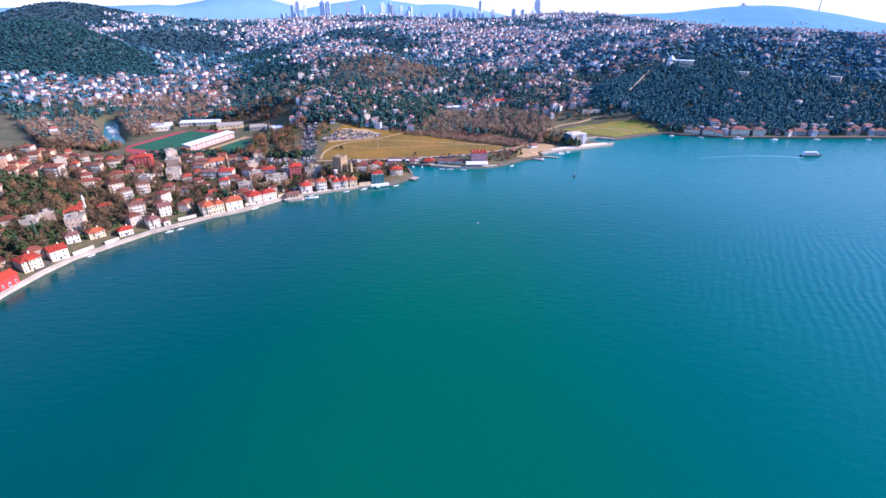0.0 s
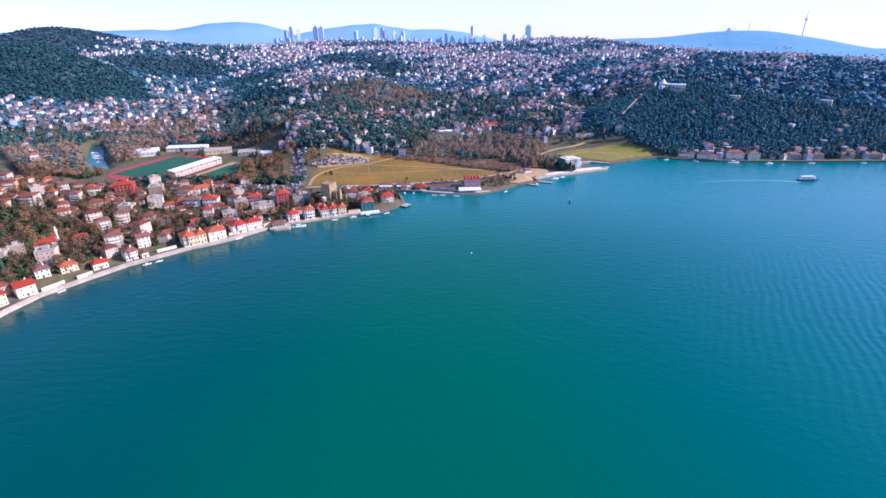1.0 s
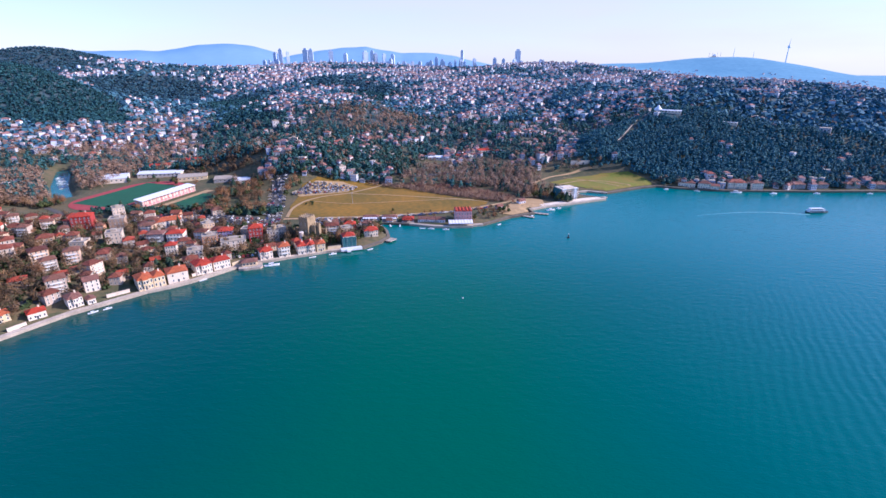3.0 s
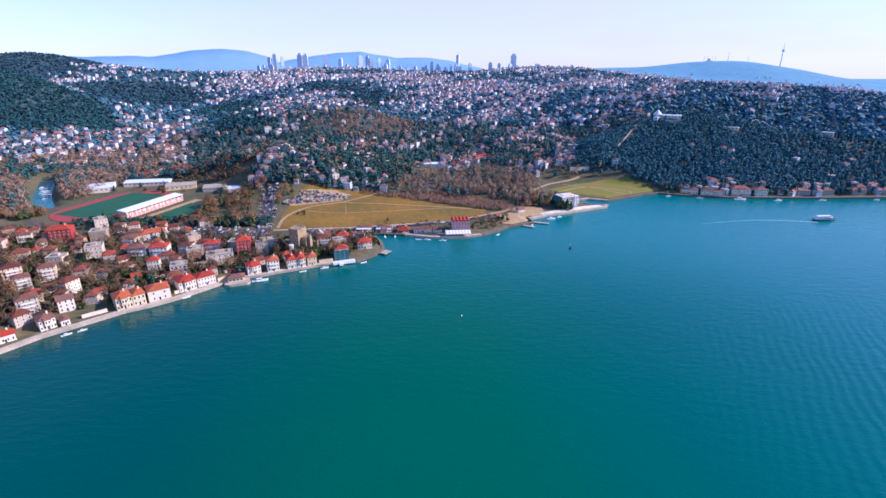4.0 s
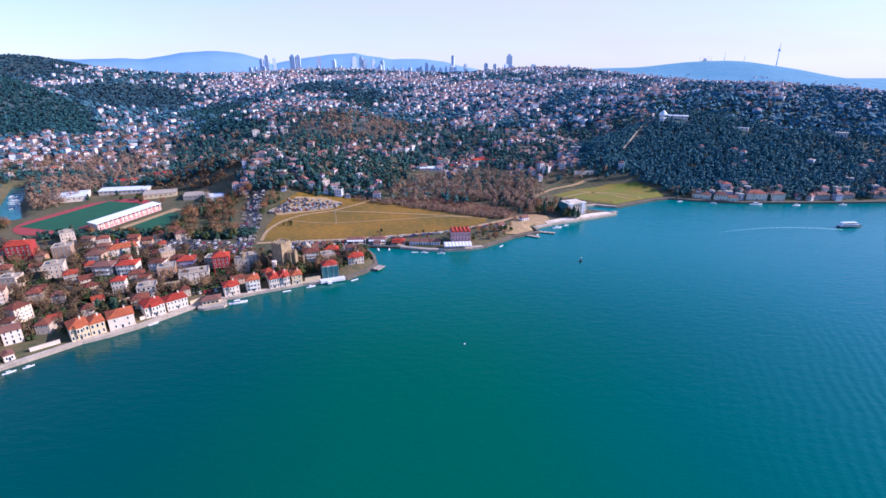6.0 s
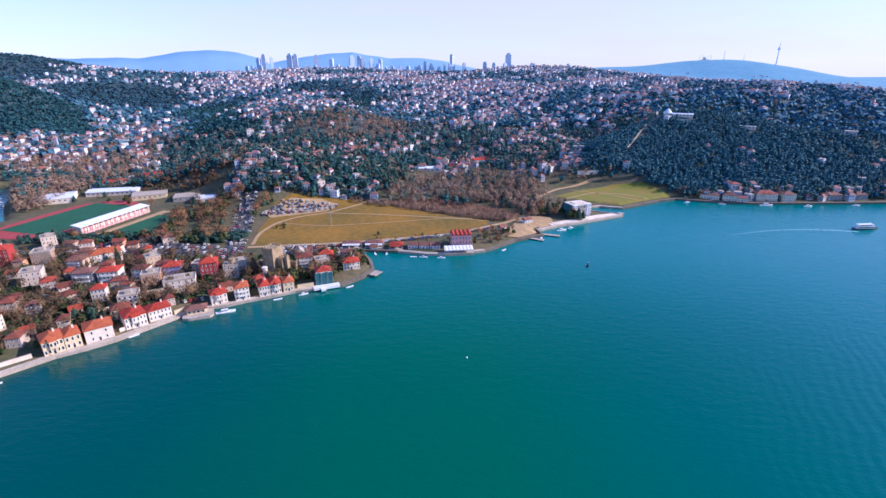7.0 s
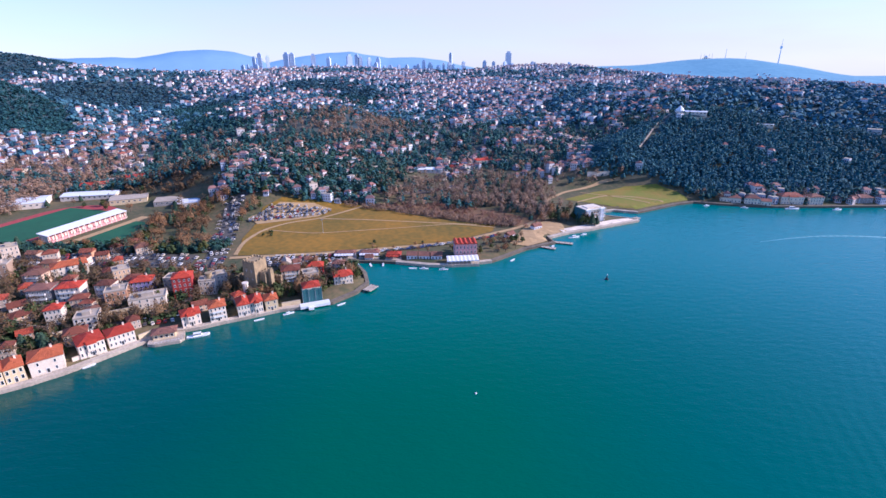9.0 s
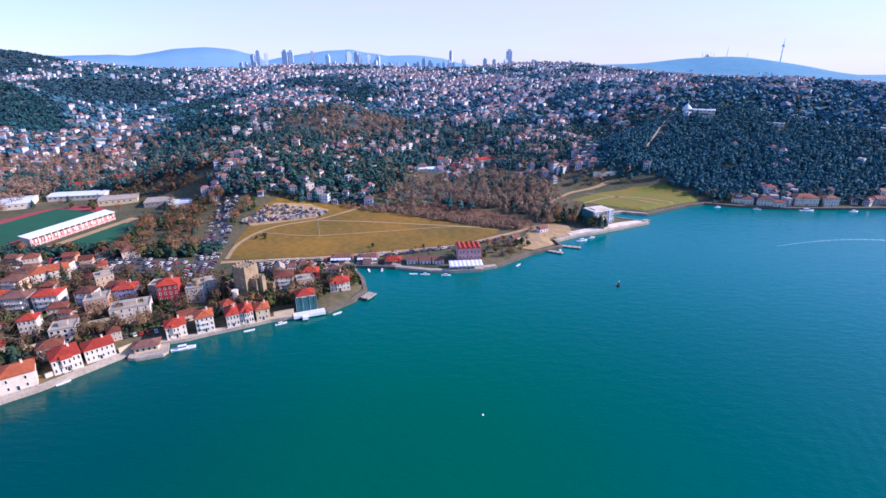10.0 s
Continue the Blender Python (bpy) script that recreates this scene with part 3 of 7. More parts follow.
def trunk_mesh(h, r, limbs, seed):
    """A tapered trunk with rising limbs."""
    g = random.Random(seed)
    bm = bmesh.new()
    tube(bm, 0, 0, -1.0, h * 0.55, r, r * 0.6, 7)
    for i in range(limbs):
        a, z0 = g.uniform(0, 6.28), h * g.uniform(0.28, 0.52)
        tip = Vector((math.cos(a) * h * g.uniform(0.15, 0.3), math.sin(a) * h * g.uniform(0.15, 0.3), h * g.uniform(0.62, 0.92)))
        base = Vector((0, 0, z0))
        d = (tip - base).normalized()
        s = d.orthogonal().normalized()
        t = d.cross(s)
        lo = [bm.verts.new(base + (s * math.cos(k * 2.1) + t * math.sin(k * 2.1)) * r * 0.45) for k in range(3)]
        hi = [bm.verts.new(tip + (s * math.cos(k * 2.1) + t * math.sin(k * 2.1)) * r * 0.1) for k in range(3)]
        for k in range(3):
            bm.faces.new((lo[k], lo[(k + 1) % 3], hi[(k + 1) % 3], hi[k]))
    return mesh_of("trunk", bm, M["bark"])


def tree_kind(name, label, crown_v, crown_f, crown_m, h, r, limbs, seed):
    t = thing(name, label, "tree")
    part("trunk", trunk_mesh(h, r, limbs, seed), None, t)
    part("crown", mesh_np("crown", crown_v, crown_f, [crown_m]), None, t)
    return t


TREES = dict(
    bare=tree_kind("bare_tree", "tall bare winter tree with brown twigs", *leaf_cloud(300, 3.6, 3.6, 4.2, 6.8, 0.55, 14, 3, 0.22), M["twig"], 10.5, 0.28, 9, 3),
    bare2=tree_kind("bare_tree", "spreading bare winter tree with reddish brown twigs", *leaf_cloud(300, 4.4, 4.0, 3.4, 6.0, 0.6, 12, 8, 0.22), M["twig"], 9.0, 0.3, 10, 8),
    leafy=tree_kind("evergreen_tree", "round evergreen tree with dense dark leaves", *leaf_cloud(300, 3.2, 3.2, 3.2, 5.2, 0.55, 13, 5), M["leaf"], 7.5, 0.25, 6, 5),
    leafy2=tree_kind("evergreen_tree", "broad olive green tree with uneven crown", *leaf_cloud(300, 4.0, 3.4, 2.8, 4.8, 0.6, 11, 9), M["leaf"], 7.0, 0.28, 6, 9),
    cypress=tree_kind("cypress_tree", "slim dark cypress tree", *cone_cloud(300, 1.5, 11, 0.8, 0.5, 4), M["needle"], 8, 0.2, 3, 4),
    pine=tree_kind("pine_tree", "dark green pine tree with tiered crown", *cone_cloud(360, 3.4, 9, 2.2, 0.65, 6), M["needle"], 9, 0.25, 5, 6),
)
FIRST_TREE = {}


def plant(kind, x, y, s=1.0, group="trees of the shore town"):
    m = pose(x, y, gz(x, y) - 0.1, 0, 0, rng.uniform(0, 360))
    t = TREES[kind]
    if kind not in FIRST_TREE:
        FIRST_TREE[kind] = True
        t.matrix_basis = m
        ob = t
    else:
        ob = copy_thing(t, m)
    ob.scale = (s * 0.95, s * 1.05, s)
    return tagged(ob, group=group)


def woods(name, pts, protos, scales, material, label):
    """One joined stand of many trees."""
    vs, fs, off = [], [], 0
    pts = np.asarray(pts)
    z = ground(pts[:, 0], pts[:, 1])
    which = rng.integers(0, len(protos), len(pts))
    turn = rng.uniform(0, 2 * np.pi, len(pts))
    for k, (v, f) in enumerate(protos):
        sel = np.where(which == k)[0]
        if not len(sel):
            continue
        c, s, sc = np.cos(turn[sel]), np.sin(turn[sel]), scales[sel]
        x = (v[None, :, 0] * c[:, None] - v[None, :, 1] * s[:, None]) * sc[:, None] + pts[sel, 0][:, None]
        y = (v[None, :, 0] * s[:, None] + v[None, :, 1] * c[:, None]) * sc[:, None] + pts[sel, 1][:, None]
        zz = v[None, :, 2] * sc[:, None] + z[sel][:, None]
        vs.append(np.stack([x, y, zz], 2).reshape(-1, 3))
        fs.append((f[None] + (np.arange(len(sel)) * len(v))[:, None, None]).reshape(-1, f.shape[1]) + off)
        off += len(sel) * len(v)
    if vs:
        tagged(new(name, mesh_np(name, np.vstack(vs), np.vstack(fs), [material])), label, "trees", "", "stuff")


# ---- houses ----
WINDOWS = {}


def window_mesh(w, h):
    """A white frame with a sill around a dark pane, 8 cm proud of its wall."""
    if (w, h) not in WINDOWS:
        bm = bmesh.new()
        for x0, x1, z0, z1 in ((-w / 2, -w / 2 + 0.14, 0, h), (w / 2 - 0.14, w / 2, 0, h), (-w / 2 + 0.14, w / 2 - 0.14, h - 0.14, h), (-w / 2 - 0.1, w / 2 + 0.1, -0.12, 0)):
            box(bm, x0, x1, -0.08, 0.05, z0, z1, 0)
        box(bm, -w / 2 + 0.14, w / 2 - 0.14, -0.02, 0.05, 0, h - 0.14, 1)
        WINDOWS[w, h] = mesh_of("window", bm, M["frame"], M["glass"])
    return WINDOWS[w, h]


def house(name, label, w, d, h, roof="hip", wall="white", roofm="roof", floors=2, cols=4, side=3, rh=2.4, balcony=False, category="house", group="", wsize=(1.0, 1.6), chimney=True, eaves=0.5, bay=0.0):
    """A house whose front faces -Y, its front edge on y = 0 and its width along X."""
    t = thing(name, label, category, group)
    bm = bmesh.new()
    box(bm, -w / 2, w / 2, 0, d, -3, h)
    box(bm, -w / 2 - 0.08, w / 2 + 0.08, -0.08, d + 0.08, -3, 0.6)
    fh = h / floors
    for k in range(1, floors):
        box(bm, -w / 2 - 0.06, w / 2 + 0.06, -0.06, d + 0.06, k * fh - 0.12, k * fh + 0.12)
    part("wall", bm, M[wall], t)
    bm = bmesh.new()
    e = eaves
    if roof == "flat":
        box(bm, -w / 2 - 0.1, w / 2 + 0.1, -0.1, d + 0.1, h, h + 0.25)
        for x0, x1, y0, y1 in ((-w / 2 - 0.1, w / 2 + 0.1, -0.1, 0.15), (-w / 2 - 0.1, w / 2 + 0.1, d - 0.15, d + 0.1), (-w / 2 - 0.1, -w / 2 + 0.15, 0.15, d - 0.15), (w / 2 - 0.15, w / 2 + 0.1, 0.15, d - 0.15)):
            box(bm, x0, x1, y0, y1, h + 0.25, h + 0.8)
        box(bm, -w / 6, w / 6, d * 0.35, d * 0.7, h + 0.25, h + 2.2)
    else:
        hip(bm, -w / 2 - e, w / 2 + e, -e, d + e, h + 0.27, rh, roof == "gable")
    part("roof", bm, M["flat" if roof == "flat" and roofm == "roof" else roofm], t)
    if roof != "flat" and chimney:
        bm = bmesh.new()
        box(bm, w * 0.18, w * 0.18 + 0.8, d * 0.55, d * 0.55 + 0.7, h, h + rh + 0.9)
        stack = part("chimney", bm, M["white"], t)
        bm = bmesh.new()
        box(bm, w * 0.18 - 0.1, w * 0.18 + 0.9, d * 0.55 - 0.1, d * 0.55 + 0.8, h + rh + 0.9, h + rh + 1.1)
        part("chimney_cap", bm, M["quay"], stack)
    if bay:
        bw = w * bay / 2
        bm = bmesh.new()
        box(bm, -bw, bw, -1.2, -0.1, fh * 0.9 if floors > 1 else -1, h - 0.3)
        for sx in (-bw + 0.2, bw - 0.2):
            tube(bm, sx, -1.0, -1.5, fh * 0.9, 0.14, 0.14, 6)
        part("bay", bm, M[wall], t)
        bm = bmesh.new()
        hip(bm, -bw - 0.3, bw + 0.3, -1.5, 1.6, h + 0.15, rh * 0.55, True)
        part("bay_roof", bm, M[roofm], t)
        for k in range(1, max(floors, 2)):
            for sx in (-bw * 0.5, bw * 0.5):
                part("window", window_mesh(*wsize), None, t).matrix_basis = pose(sx, -1.2, k * fh + 0.95 if floors > 1 else 1.0)
    me = window_mesh(*wsize)
    for k in range(floors):
        z = k * fh + 0.95
        for face, n, width in ((0, cols, w), (3, side, d)):
            for i in range(n):
                u = (i + 0.5) / n * width - width / 2
                o = part("window", me, None, t)
                if face == 0:
                    o.matrix_basis = pose(u, 0, z)
                else:
                    o.matrix_basis = pose(-w / 2, d / 2 + u, z, 0, 0, -90)
    if group not in ("hillside houses", "town houses"):
        bm = bmesh.new()
        box(bm, -0.7, 0.7, -0.1, 0.05, 0.0, 2.3)
        door = part("door", bm, M["frame"], t)
        bm = bmesh.new()
        box(bm, -0.5, 0.5, -0.14, -0.1, 0.1, 2.1)
        part("door_leaf", bm, M["dark"], door)
    if balcony:
        for k in range(1, floors):
            bm = bmesh.new()
            box(bm, -w * 0.3, w * 0.3, -1.3, -0.1, k * fh - 0.1, k * fh + 0.06)
            box(bm, -w * 0.3, w * 0.3, -1.3, -1.22, k * fh + 0.06, k * fh + 0.95)
            box(bm, -w * 0.3, -w * 0.3 + 0.08, -1.22, -0.1, k * fh + 0.06, k * fh + 0.95)
            box(bm, w * 0.3 - 0.08, w * 0.3, -1.22, -0.1, k * fh + 0.06, k * fh + 0.95)
            part("balcony", bm, M["frame"], t)
    return t


def stand(t, x, y, turn, z=None):
    if t.get("group") == "waterfront mansions" and z is not None:
        x, y = x + 1.3 * math.sin(radians(turn)), y - 1.3 * math.cos(radians(turn))
    t.matrix_basis = pose(x, y, (gz(x, y) if z is None else z), 0, 0, turn)
    return t


# ---- waterfront mansions, from the south-west along the quay ----
QZ = 2.3
WF = "waterfront mansions"
stand(house("boathouse", "bright red painted wooden boathouse by the quay", 12, 9, 5.5, "gable", "red", "roof", 1, 3, 2, 2.6, group=WF, chimney=False), -266, 147, 80, QZ)
stand(house("mansion", "cream waterfront house with bright red hipped roof and wide eaves", 11, 11, 7.6, "hip", "cream", "roof", 3, 5, 4, 2.4, group=WF, bay=0.36, wsize=(1.2, 1.2), eaves=0.9), -267, 167.5, 65, QZ)
stand(house("mansion", "white plain waterfront house with red gabled roof", 10, 10, 6.6, "gable", "white", "roof", 2, 2, 2, 2.4, group=WF), -261, 183, 56, QZ)
stand(house("mansion", "small white waterfront house with brown roof", 8, 8, 5.5, "hip", "white", "roofb", 2, 3, 3, 2.0, group=WF), -264.5, 202, 47)
stand(house("mansion", "low cream waterfront house with tiled roof and terrace", 10, 8, 4.8, "hip", "cream", "roofo", 2, 4, 3, 1.8, group=WF, bay=0.36), -254.5, 212.4, 52)
stand(house("mansion", "low pale waterfront house with red roof", 9, 7, 4.2, "hip", "white", "roof", 1, 4, 3, 1.9, group=WF), -240.5, 222, 47, QZ)
stand(house("mansion", "white waterfront house with dark brown hipped roof", 8, 9, 6.4, "hip", "white", "roofb", 2, 5, 3, 2.2, group=WF, bay=0.36), -227.5, 236.8, 50, QZ)
stand(house("mansion", "small white boathouse with brown roof on the quay", 4.5, 5, 3.4, "gable", "white", "roofb", 1, 2, 2, 1.3, group=WF, chimney=False), -220.8, 241.5, 50, QZ)
stand(house("mansion", "tall white house with gabled brown roof behind the quay", 8.5, 8, 7.6, "gable", "white", "roofb", 3, 3, 3, 2.2, group=WF), -227, 253.7, 42)
stand(house("mansion", "yellow ochre waterfront mansion with orange tiled roof", 9, 12, 7.8, "hip", "cream", "roofo", 2, 5, 4, 2.6, group=WF, bay=0.36, wsize=(1.2, 2.0)), -197.4, 262.4, 43, QZ)
stand(house("mansion", "yellow ochre mansion wing with orange tiled roof", 7.2, 11, 7.2, "hip", "cream", "roofo", 2, 3, 4, 2.4, group=WF, wsize=(1.2, 2.0)), -191.2, 268.2, 43, QZ)
stand(house("mansion", "plain white waterfront house with brown tiled roof", 13, 12, 7.2, "hip", "white", "roofo", 2, 2, 3, 2.6, group=WF), -182, 275.6, 36, QZ)
stand(house("mansion", "white long waterfront mansion with bright red roof", 11, 13, 7.0, "hip", "white", "roof", 2, 6, 5, 2.4, group=WF, bay=0.36, wsize=(0.9, 1.9)), -170, 289.5, 43, QZ)
stand(house("mansion", "white waterfront mansion wing with faded red roof", 12, 10, 6.2, "hip", "white", "roof", 2, 6, 4, 2.3, group=WF, wsize=(0.9, 1.7)), -161.2, 299.2, 41, QZ)
stand(house("mansion", "white waterfront house with red hipped roof", 9.4, 9, 6.6, "hip", "white", "roof", 2, 4, 4, 2.3, group=WF, bay=0.36, wsize=(0.9, 1.7)), -133.8, 317.8, 31, QZ)
stand(house("mansion", "white three storey waterfront house with tiled roof and balconies", 8.6, 10, 8.4, "hip", "white", "roofo", 3, 4, 4, 2.2, True, group=WF), -121.2, 323.1, 27, QZ)
stand(house("mansion", "white waterfront mansion with tall windows and red roof", 6.4, 11, 6.8, "hip", "white", "roof", 2, 4, 5, 2.3, group=WF, wsize=(0.9, 1.9)), -108.8, 328.6, 26, QZ)
stand(house("mansion", "white waterfront mansion block with red hipped roof", 6.8, 11, 6.9, "hip", "white", "roof", 2, 5, 5, 2.3, group=WF, bay=0.36, wsize=(0.9, 1.9)), -102.6, 331.8, 26, QZ)
stand(house("mansion", "pale waterfront house with orange roof at the end of a row", 7, 9, 6.4, "hip", "cream", "roofo", 2, 2, 3, 2.0, group=WF), -95, 335.3, 24, QZ)
stand(house("mansion", "pale grey house with red roof on the tree covered point", 12, 9, 5.6, "hip", "white", "roof", 2, 5, 3, 2.4, group=WF, bay=0.36), -58, 368, 18)
stand(house("red_house", "tall red brick apartment house with red roof", 11, 10, 13, "hip", "red", "roof", 4, 4, 4, 2.6, group="town houses"), -153, 351, 18)
stand(house("lilac_house", "lilac rendered town house with white windows and red roof", 12, 10, 8.0, "hip", "purple", "roof", 3, 5, 4, 2.4, group="town houses"), -182, 357, 14)
stand(house("modern_block", "white modern block with flat roof", 19, 11, 8.0, "flat", "white", "roof", 3, 5, 4, group="town houses"), -165, 333, 22)
stand(house("modern_block", "white modern block with large windows and flat roof", 11, 10, 7.6, "flat", "white", "roof", 3, 4, 3, group="town houses", wsize=(1.5, 1.5)), -186, 311, 22)
stand(house("town_house", "narrow white house with red hipped roof", 8, 8, 9.0, "hip", "white", "roof", 3, 4, 3, 2.2, group="town houses"), -208, 318, 20)
stand(house("school_building", "long pale building with orange tiled roof", 20, 12, 8.0, "hip", "white", "roofo", 3, 6, 4, 2.6, group="town houses"), -243, 384, 38)
stand(house("apartment_block", "grey apartment block with white balconies", 13, 11, 9.0, "hip", "grey", "roofb", 3, 5, 4, 2.0, True, group="town houses"), -234, 343, 12)
stand(house("apartment_block", "pale apartment block with balconies and red roof", 13, 11, 9.0, "hip", "white", "roof", 3, 5, 4, 2.0, True, group="town houses"), -219, 346, 12)
stand(house("red_block", "bright red apartment block among the town roofs", 16, 12, 12, "hip", "red", "roof", 4, 5, 4, 2.6, group="town houses"), -314, 372, 20)

# ---- the town: repeated house kinds ----
KINDS = [
    house("town_house", "plastered town house with tiled roof", 9, 9, 7.0, "hip", "town", "roofm", 3, 3, 2, 2.2, group="town houses", chimney=False),
    house("town_house", "plastered town house with weathered tiled roof", 8, 9, 6.0, "hip", "town", "roofm", 2, 3, 2, 2.2, group="town houses", chimney=False),
    house("apartment_block", "plastered apartment block with balconies and tiled roof", 12, 11, 10.0, "hip", "town", "roofm", 4, 4, 2, 2.0, True, group="town houses", chimney=False),
    house("apartment_block", "plastered apartment block with flat roof", 12, 11, 9.5, "flat", "town", "flat", 3, 4, 2, group="town houses", chimney=False),
    house("town_house", "small plastered house with gabled tiled roof", 8, 7, 4.6, "gable", "town", "roofm", 2, 3, 2, 2.2, group="town houses", chimney=False),
    house("town_house", "wide plastered house with low tiled roof", 11, 9, 6.4, "hip", "town", "roofm", 2, 4, 2, 2.4, group="town houses", chimney=False),
]
TAKEN = [(o.matrix_basis.translation.x, o.matrix_basis.translation.y, 9.0) for o in scene.objects if o.get("category") == "house" and o not in KINDS]
TAKEN += [(-199, 293, 9), (-122, 378, 16), (-100, 352, 12), (-130, 345, 10), (-141, 299, 14), (-74, 348, 10), (-273, 231, 5), (-157, 388, 9), (-165, 430, 9)]


def free(x, y, r):
    return all((x - a) ** 2 + (y - b) ** 2 > (r * 0.75 + c * 0.75) ** 2 for a, b, c in TAKEN)


def town_point():
    """A free place for a house in the lower town."""
    for _ in range(4000):
        x, y = rng.uniform(-580, -62), rng.uniform(150, 450)
        d = float(coast_distance(np.array([x]), np.array([y]))[0])
        if d < 14 or (x > -215 and y > 388 - 0 * x) or (x > -200 and y > 372) or y > 445 + (x + 215) * 0.25:
            continue
        if (x < -283 and y < 284 and rng.uniform() < 0.75) or (x < -470 and y < 330):
            continue
        if free(x, y, 6.5):
            return x, y
    return None


used = set()
for i in range(165):
    spot = town_point()
    if spot is None:
        break
    x, y = spot
    TAKEN.append((x, y, 8.0))
    k = int(rng.choice(6, p=(0.2, 0.28, 0.16, 0.13, 0.11, 0.12)))
    m = pose(x, y, gz(x, y), 0, 0, 42 + rng.normal() * 16 - 20 * float(smooth(250, 360, y)))
    if k not in used:
        used.add(k)
        KINDS[k].matrix_basis = m
    else:
        o = copy_thing(KINDS[k], m)
        s = rng.uniform(0.72, 1.05)
        o.scale = (s, s, rng.uniform(0.75, 1.05))


# ---- far houses: joined ----
def house_field(name, pts, w, d, h, turn, label, windows):
    pts = np.asarray(pts)
    n = len(pts)
    z = ground(pts[:, 0], pts[:, 1]) - 1.5
    c, s = np.cos(turn), np.sin(turn)
    flat = rng.uniform(0, 1, n) < 0.3
    rh = np.where(flat, 0.3, 2.2)

    def place(lx, ly, lz):
        return np.stack([pts[:, 0] + lx * c - ly * s, pts[:, 1] + lx * s + ly * c, z + lz], 1)

    v, f, mi, base = [], [], [], 0
    top = h + 1.5
    wall = np.stack([place(sx * w / 2, sy * d / 2, zz) for zz in (np.zeros(n), top) for sx, sy in ((-1, -1), (1, -1), (1, 1), (-1, 1))], 1)
    v.append(wall.reshape(-1, 3))
    q = np.array([(0, 1, 5, 4), (1, 2, 6, 5), (2, 3, 7, 6), (3, 0, 4, 7)])
    f.append((q[None] + (np.arange(n) * 8)[:, None, None]).reshape(-1, 4))
    mi.append(np.zeros(4 * n, int))
    base += 8 * n
    e = np.where(flat, 0.15, 0.5)
    k = np.where(flat, 0.49, 0.25)
    roof = np.stack([place(sx * (w / 2 + e), sy * (d / 2 + e), top) for sx, sy in ((-1, -1), (1, -1), (1, 1), (-1, 1))]
                    + [place(sx * w * k, sy * np.where(flat, d * 0.49, 0.05), top + rh) for sx, sy in ((-1, -1), (1, -1), (1, 1), (-1, 1))], 1)
    v.append(roof.reshape(-1, 3))
    q = np.array([(0, 1, 5, 4), (1, 2, 6, 5), (2, 3, 7, 6), (3, 0, 4, 7), (4, 5, 6, 7)])
    f.append((q[None] + (np.arange(n) * 8)[:, None, None]).reshape(-1, 4) + base)
    mi.append(np.where(np.repeat(flat, 5), 2, 1))
    base += 8 * n
    if windows:
        for face in range(3):
            for lev in (0.25, 0.62):
                for u in (-0.3, 0.0, 0.3):
                    ww, hh = 0.5, 0.7
                    zc = 1.5 + h * lev + 0.4
                    o = 0.06
                    if face == 0:
                        quad = [place(u * w + a * ww, -d / 2 - o, zc + b * hh) for a, b in ((-1, -1), (1, -1), (1, 1), (-1, 1))]
                    else:
                        sg = 1 if face == 1 else -1
                        quad = [place(sg * (w / 2 + o), u * d + sg * a * ww, zc + b * hh) for a, b in ((-1, -1), (1, -1), (1, 1), (-1, 1))]
                    v.append(np.stack(quad, 1).reshape(-1, 3))
                    f.append(np.arange(4 * n).reshape(-1, 4) + base)
                    mi.append(np.full(n, 3))
                    base += 4 * n
    me = mesh_np(name, np.vstack(v), np.vstack(f), [M["city"], M["cityroof"], M["flat"], M["glass"]], np.concatenate(mi))
    tagged(new(name, me), label, "houses", "", "stuff")


def scatter(n, r0, r1, a0, a1, keep):
    """Points even over the view, thinned by keep(x, y) in 0..1."""
    out = np.zeros((0, 2))
    for _ in range(40):
        if len(out) >= n:
            break
        r = r0 * (r1 / r0) ** rng.uniform(0, 1, 4 * n)
        a = np.radians(rng.uniform(a0, a1, 4 * n))
        x, y = r * np.sin(a), r * np.cos(a)
        ok = (rng.uniform(0, 1, 4 * n) < keep(x, y)) & (coast_distance(x, y) > np.where(x > 280, 8, 14))
        out = np.vstack([out, np.stack([x[ok], y[ok]], 1)])
    return out[:n]


def inside(x, y, ring, soft=25.0):
    """1 inside a ring of plan points, fading out over a soft and wavy edge."""
    x = x + soft * 0.5 * np.sin(y * 0.031 + 1.3) + soft * 0.3 * np.sin(y * 0.083)
    y = y + soft * 0.5 * np.sin(x * 0.027 + 0.4) + soft * 0.3 * np.sin(x * 0.091)
    best, hit = np.full(np.shape(x), 1e9), np.zeros(np.shape(x), bool)
    for (ax, ay), (bx, by) in zip(ring, ring[1:] + ring[:1]):
        dx, dy = bx - ax, by - ay
        k = np.clip(((x - ax) * dx + (y - ay) * dy) / (dx * dx + dy * dy), 0, 1)
        best = np.minimum(best, np.hypot(x - ax - k * dx, y - ay - k * dy))
        hit ^= ((ay > y) != (by > y)) & (x < dx * (y - ay) / (by - ay + 1e-9) + ax)
    return smooth(-soft, soft, np.where(hit, best, -best))


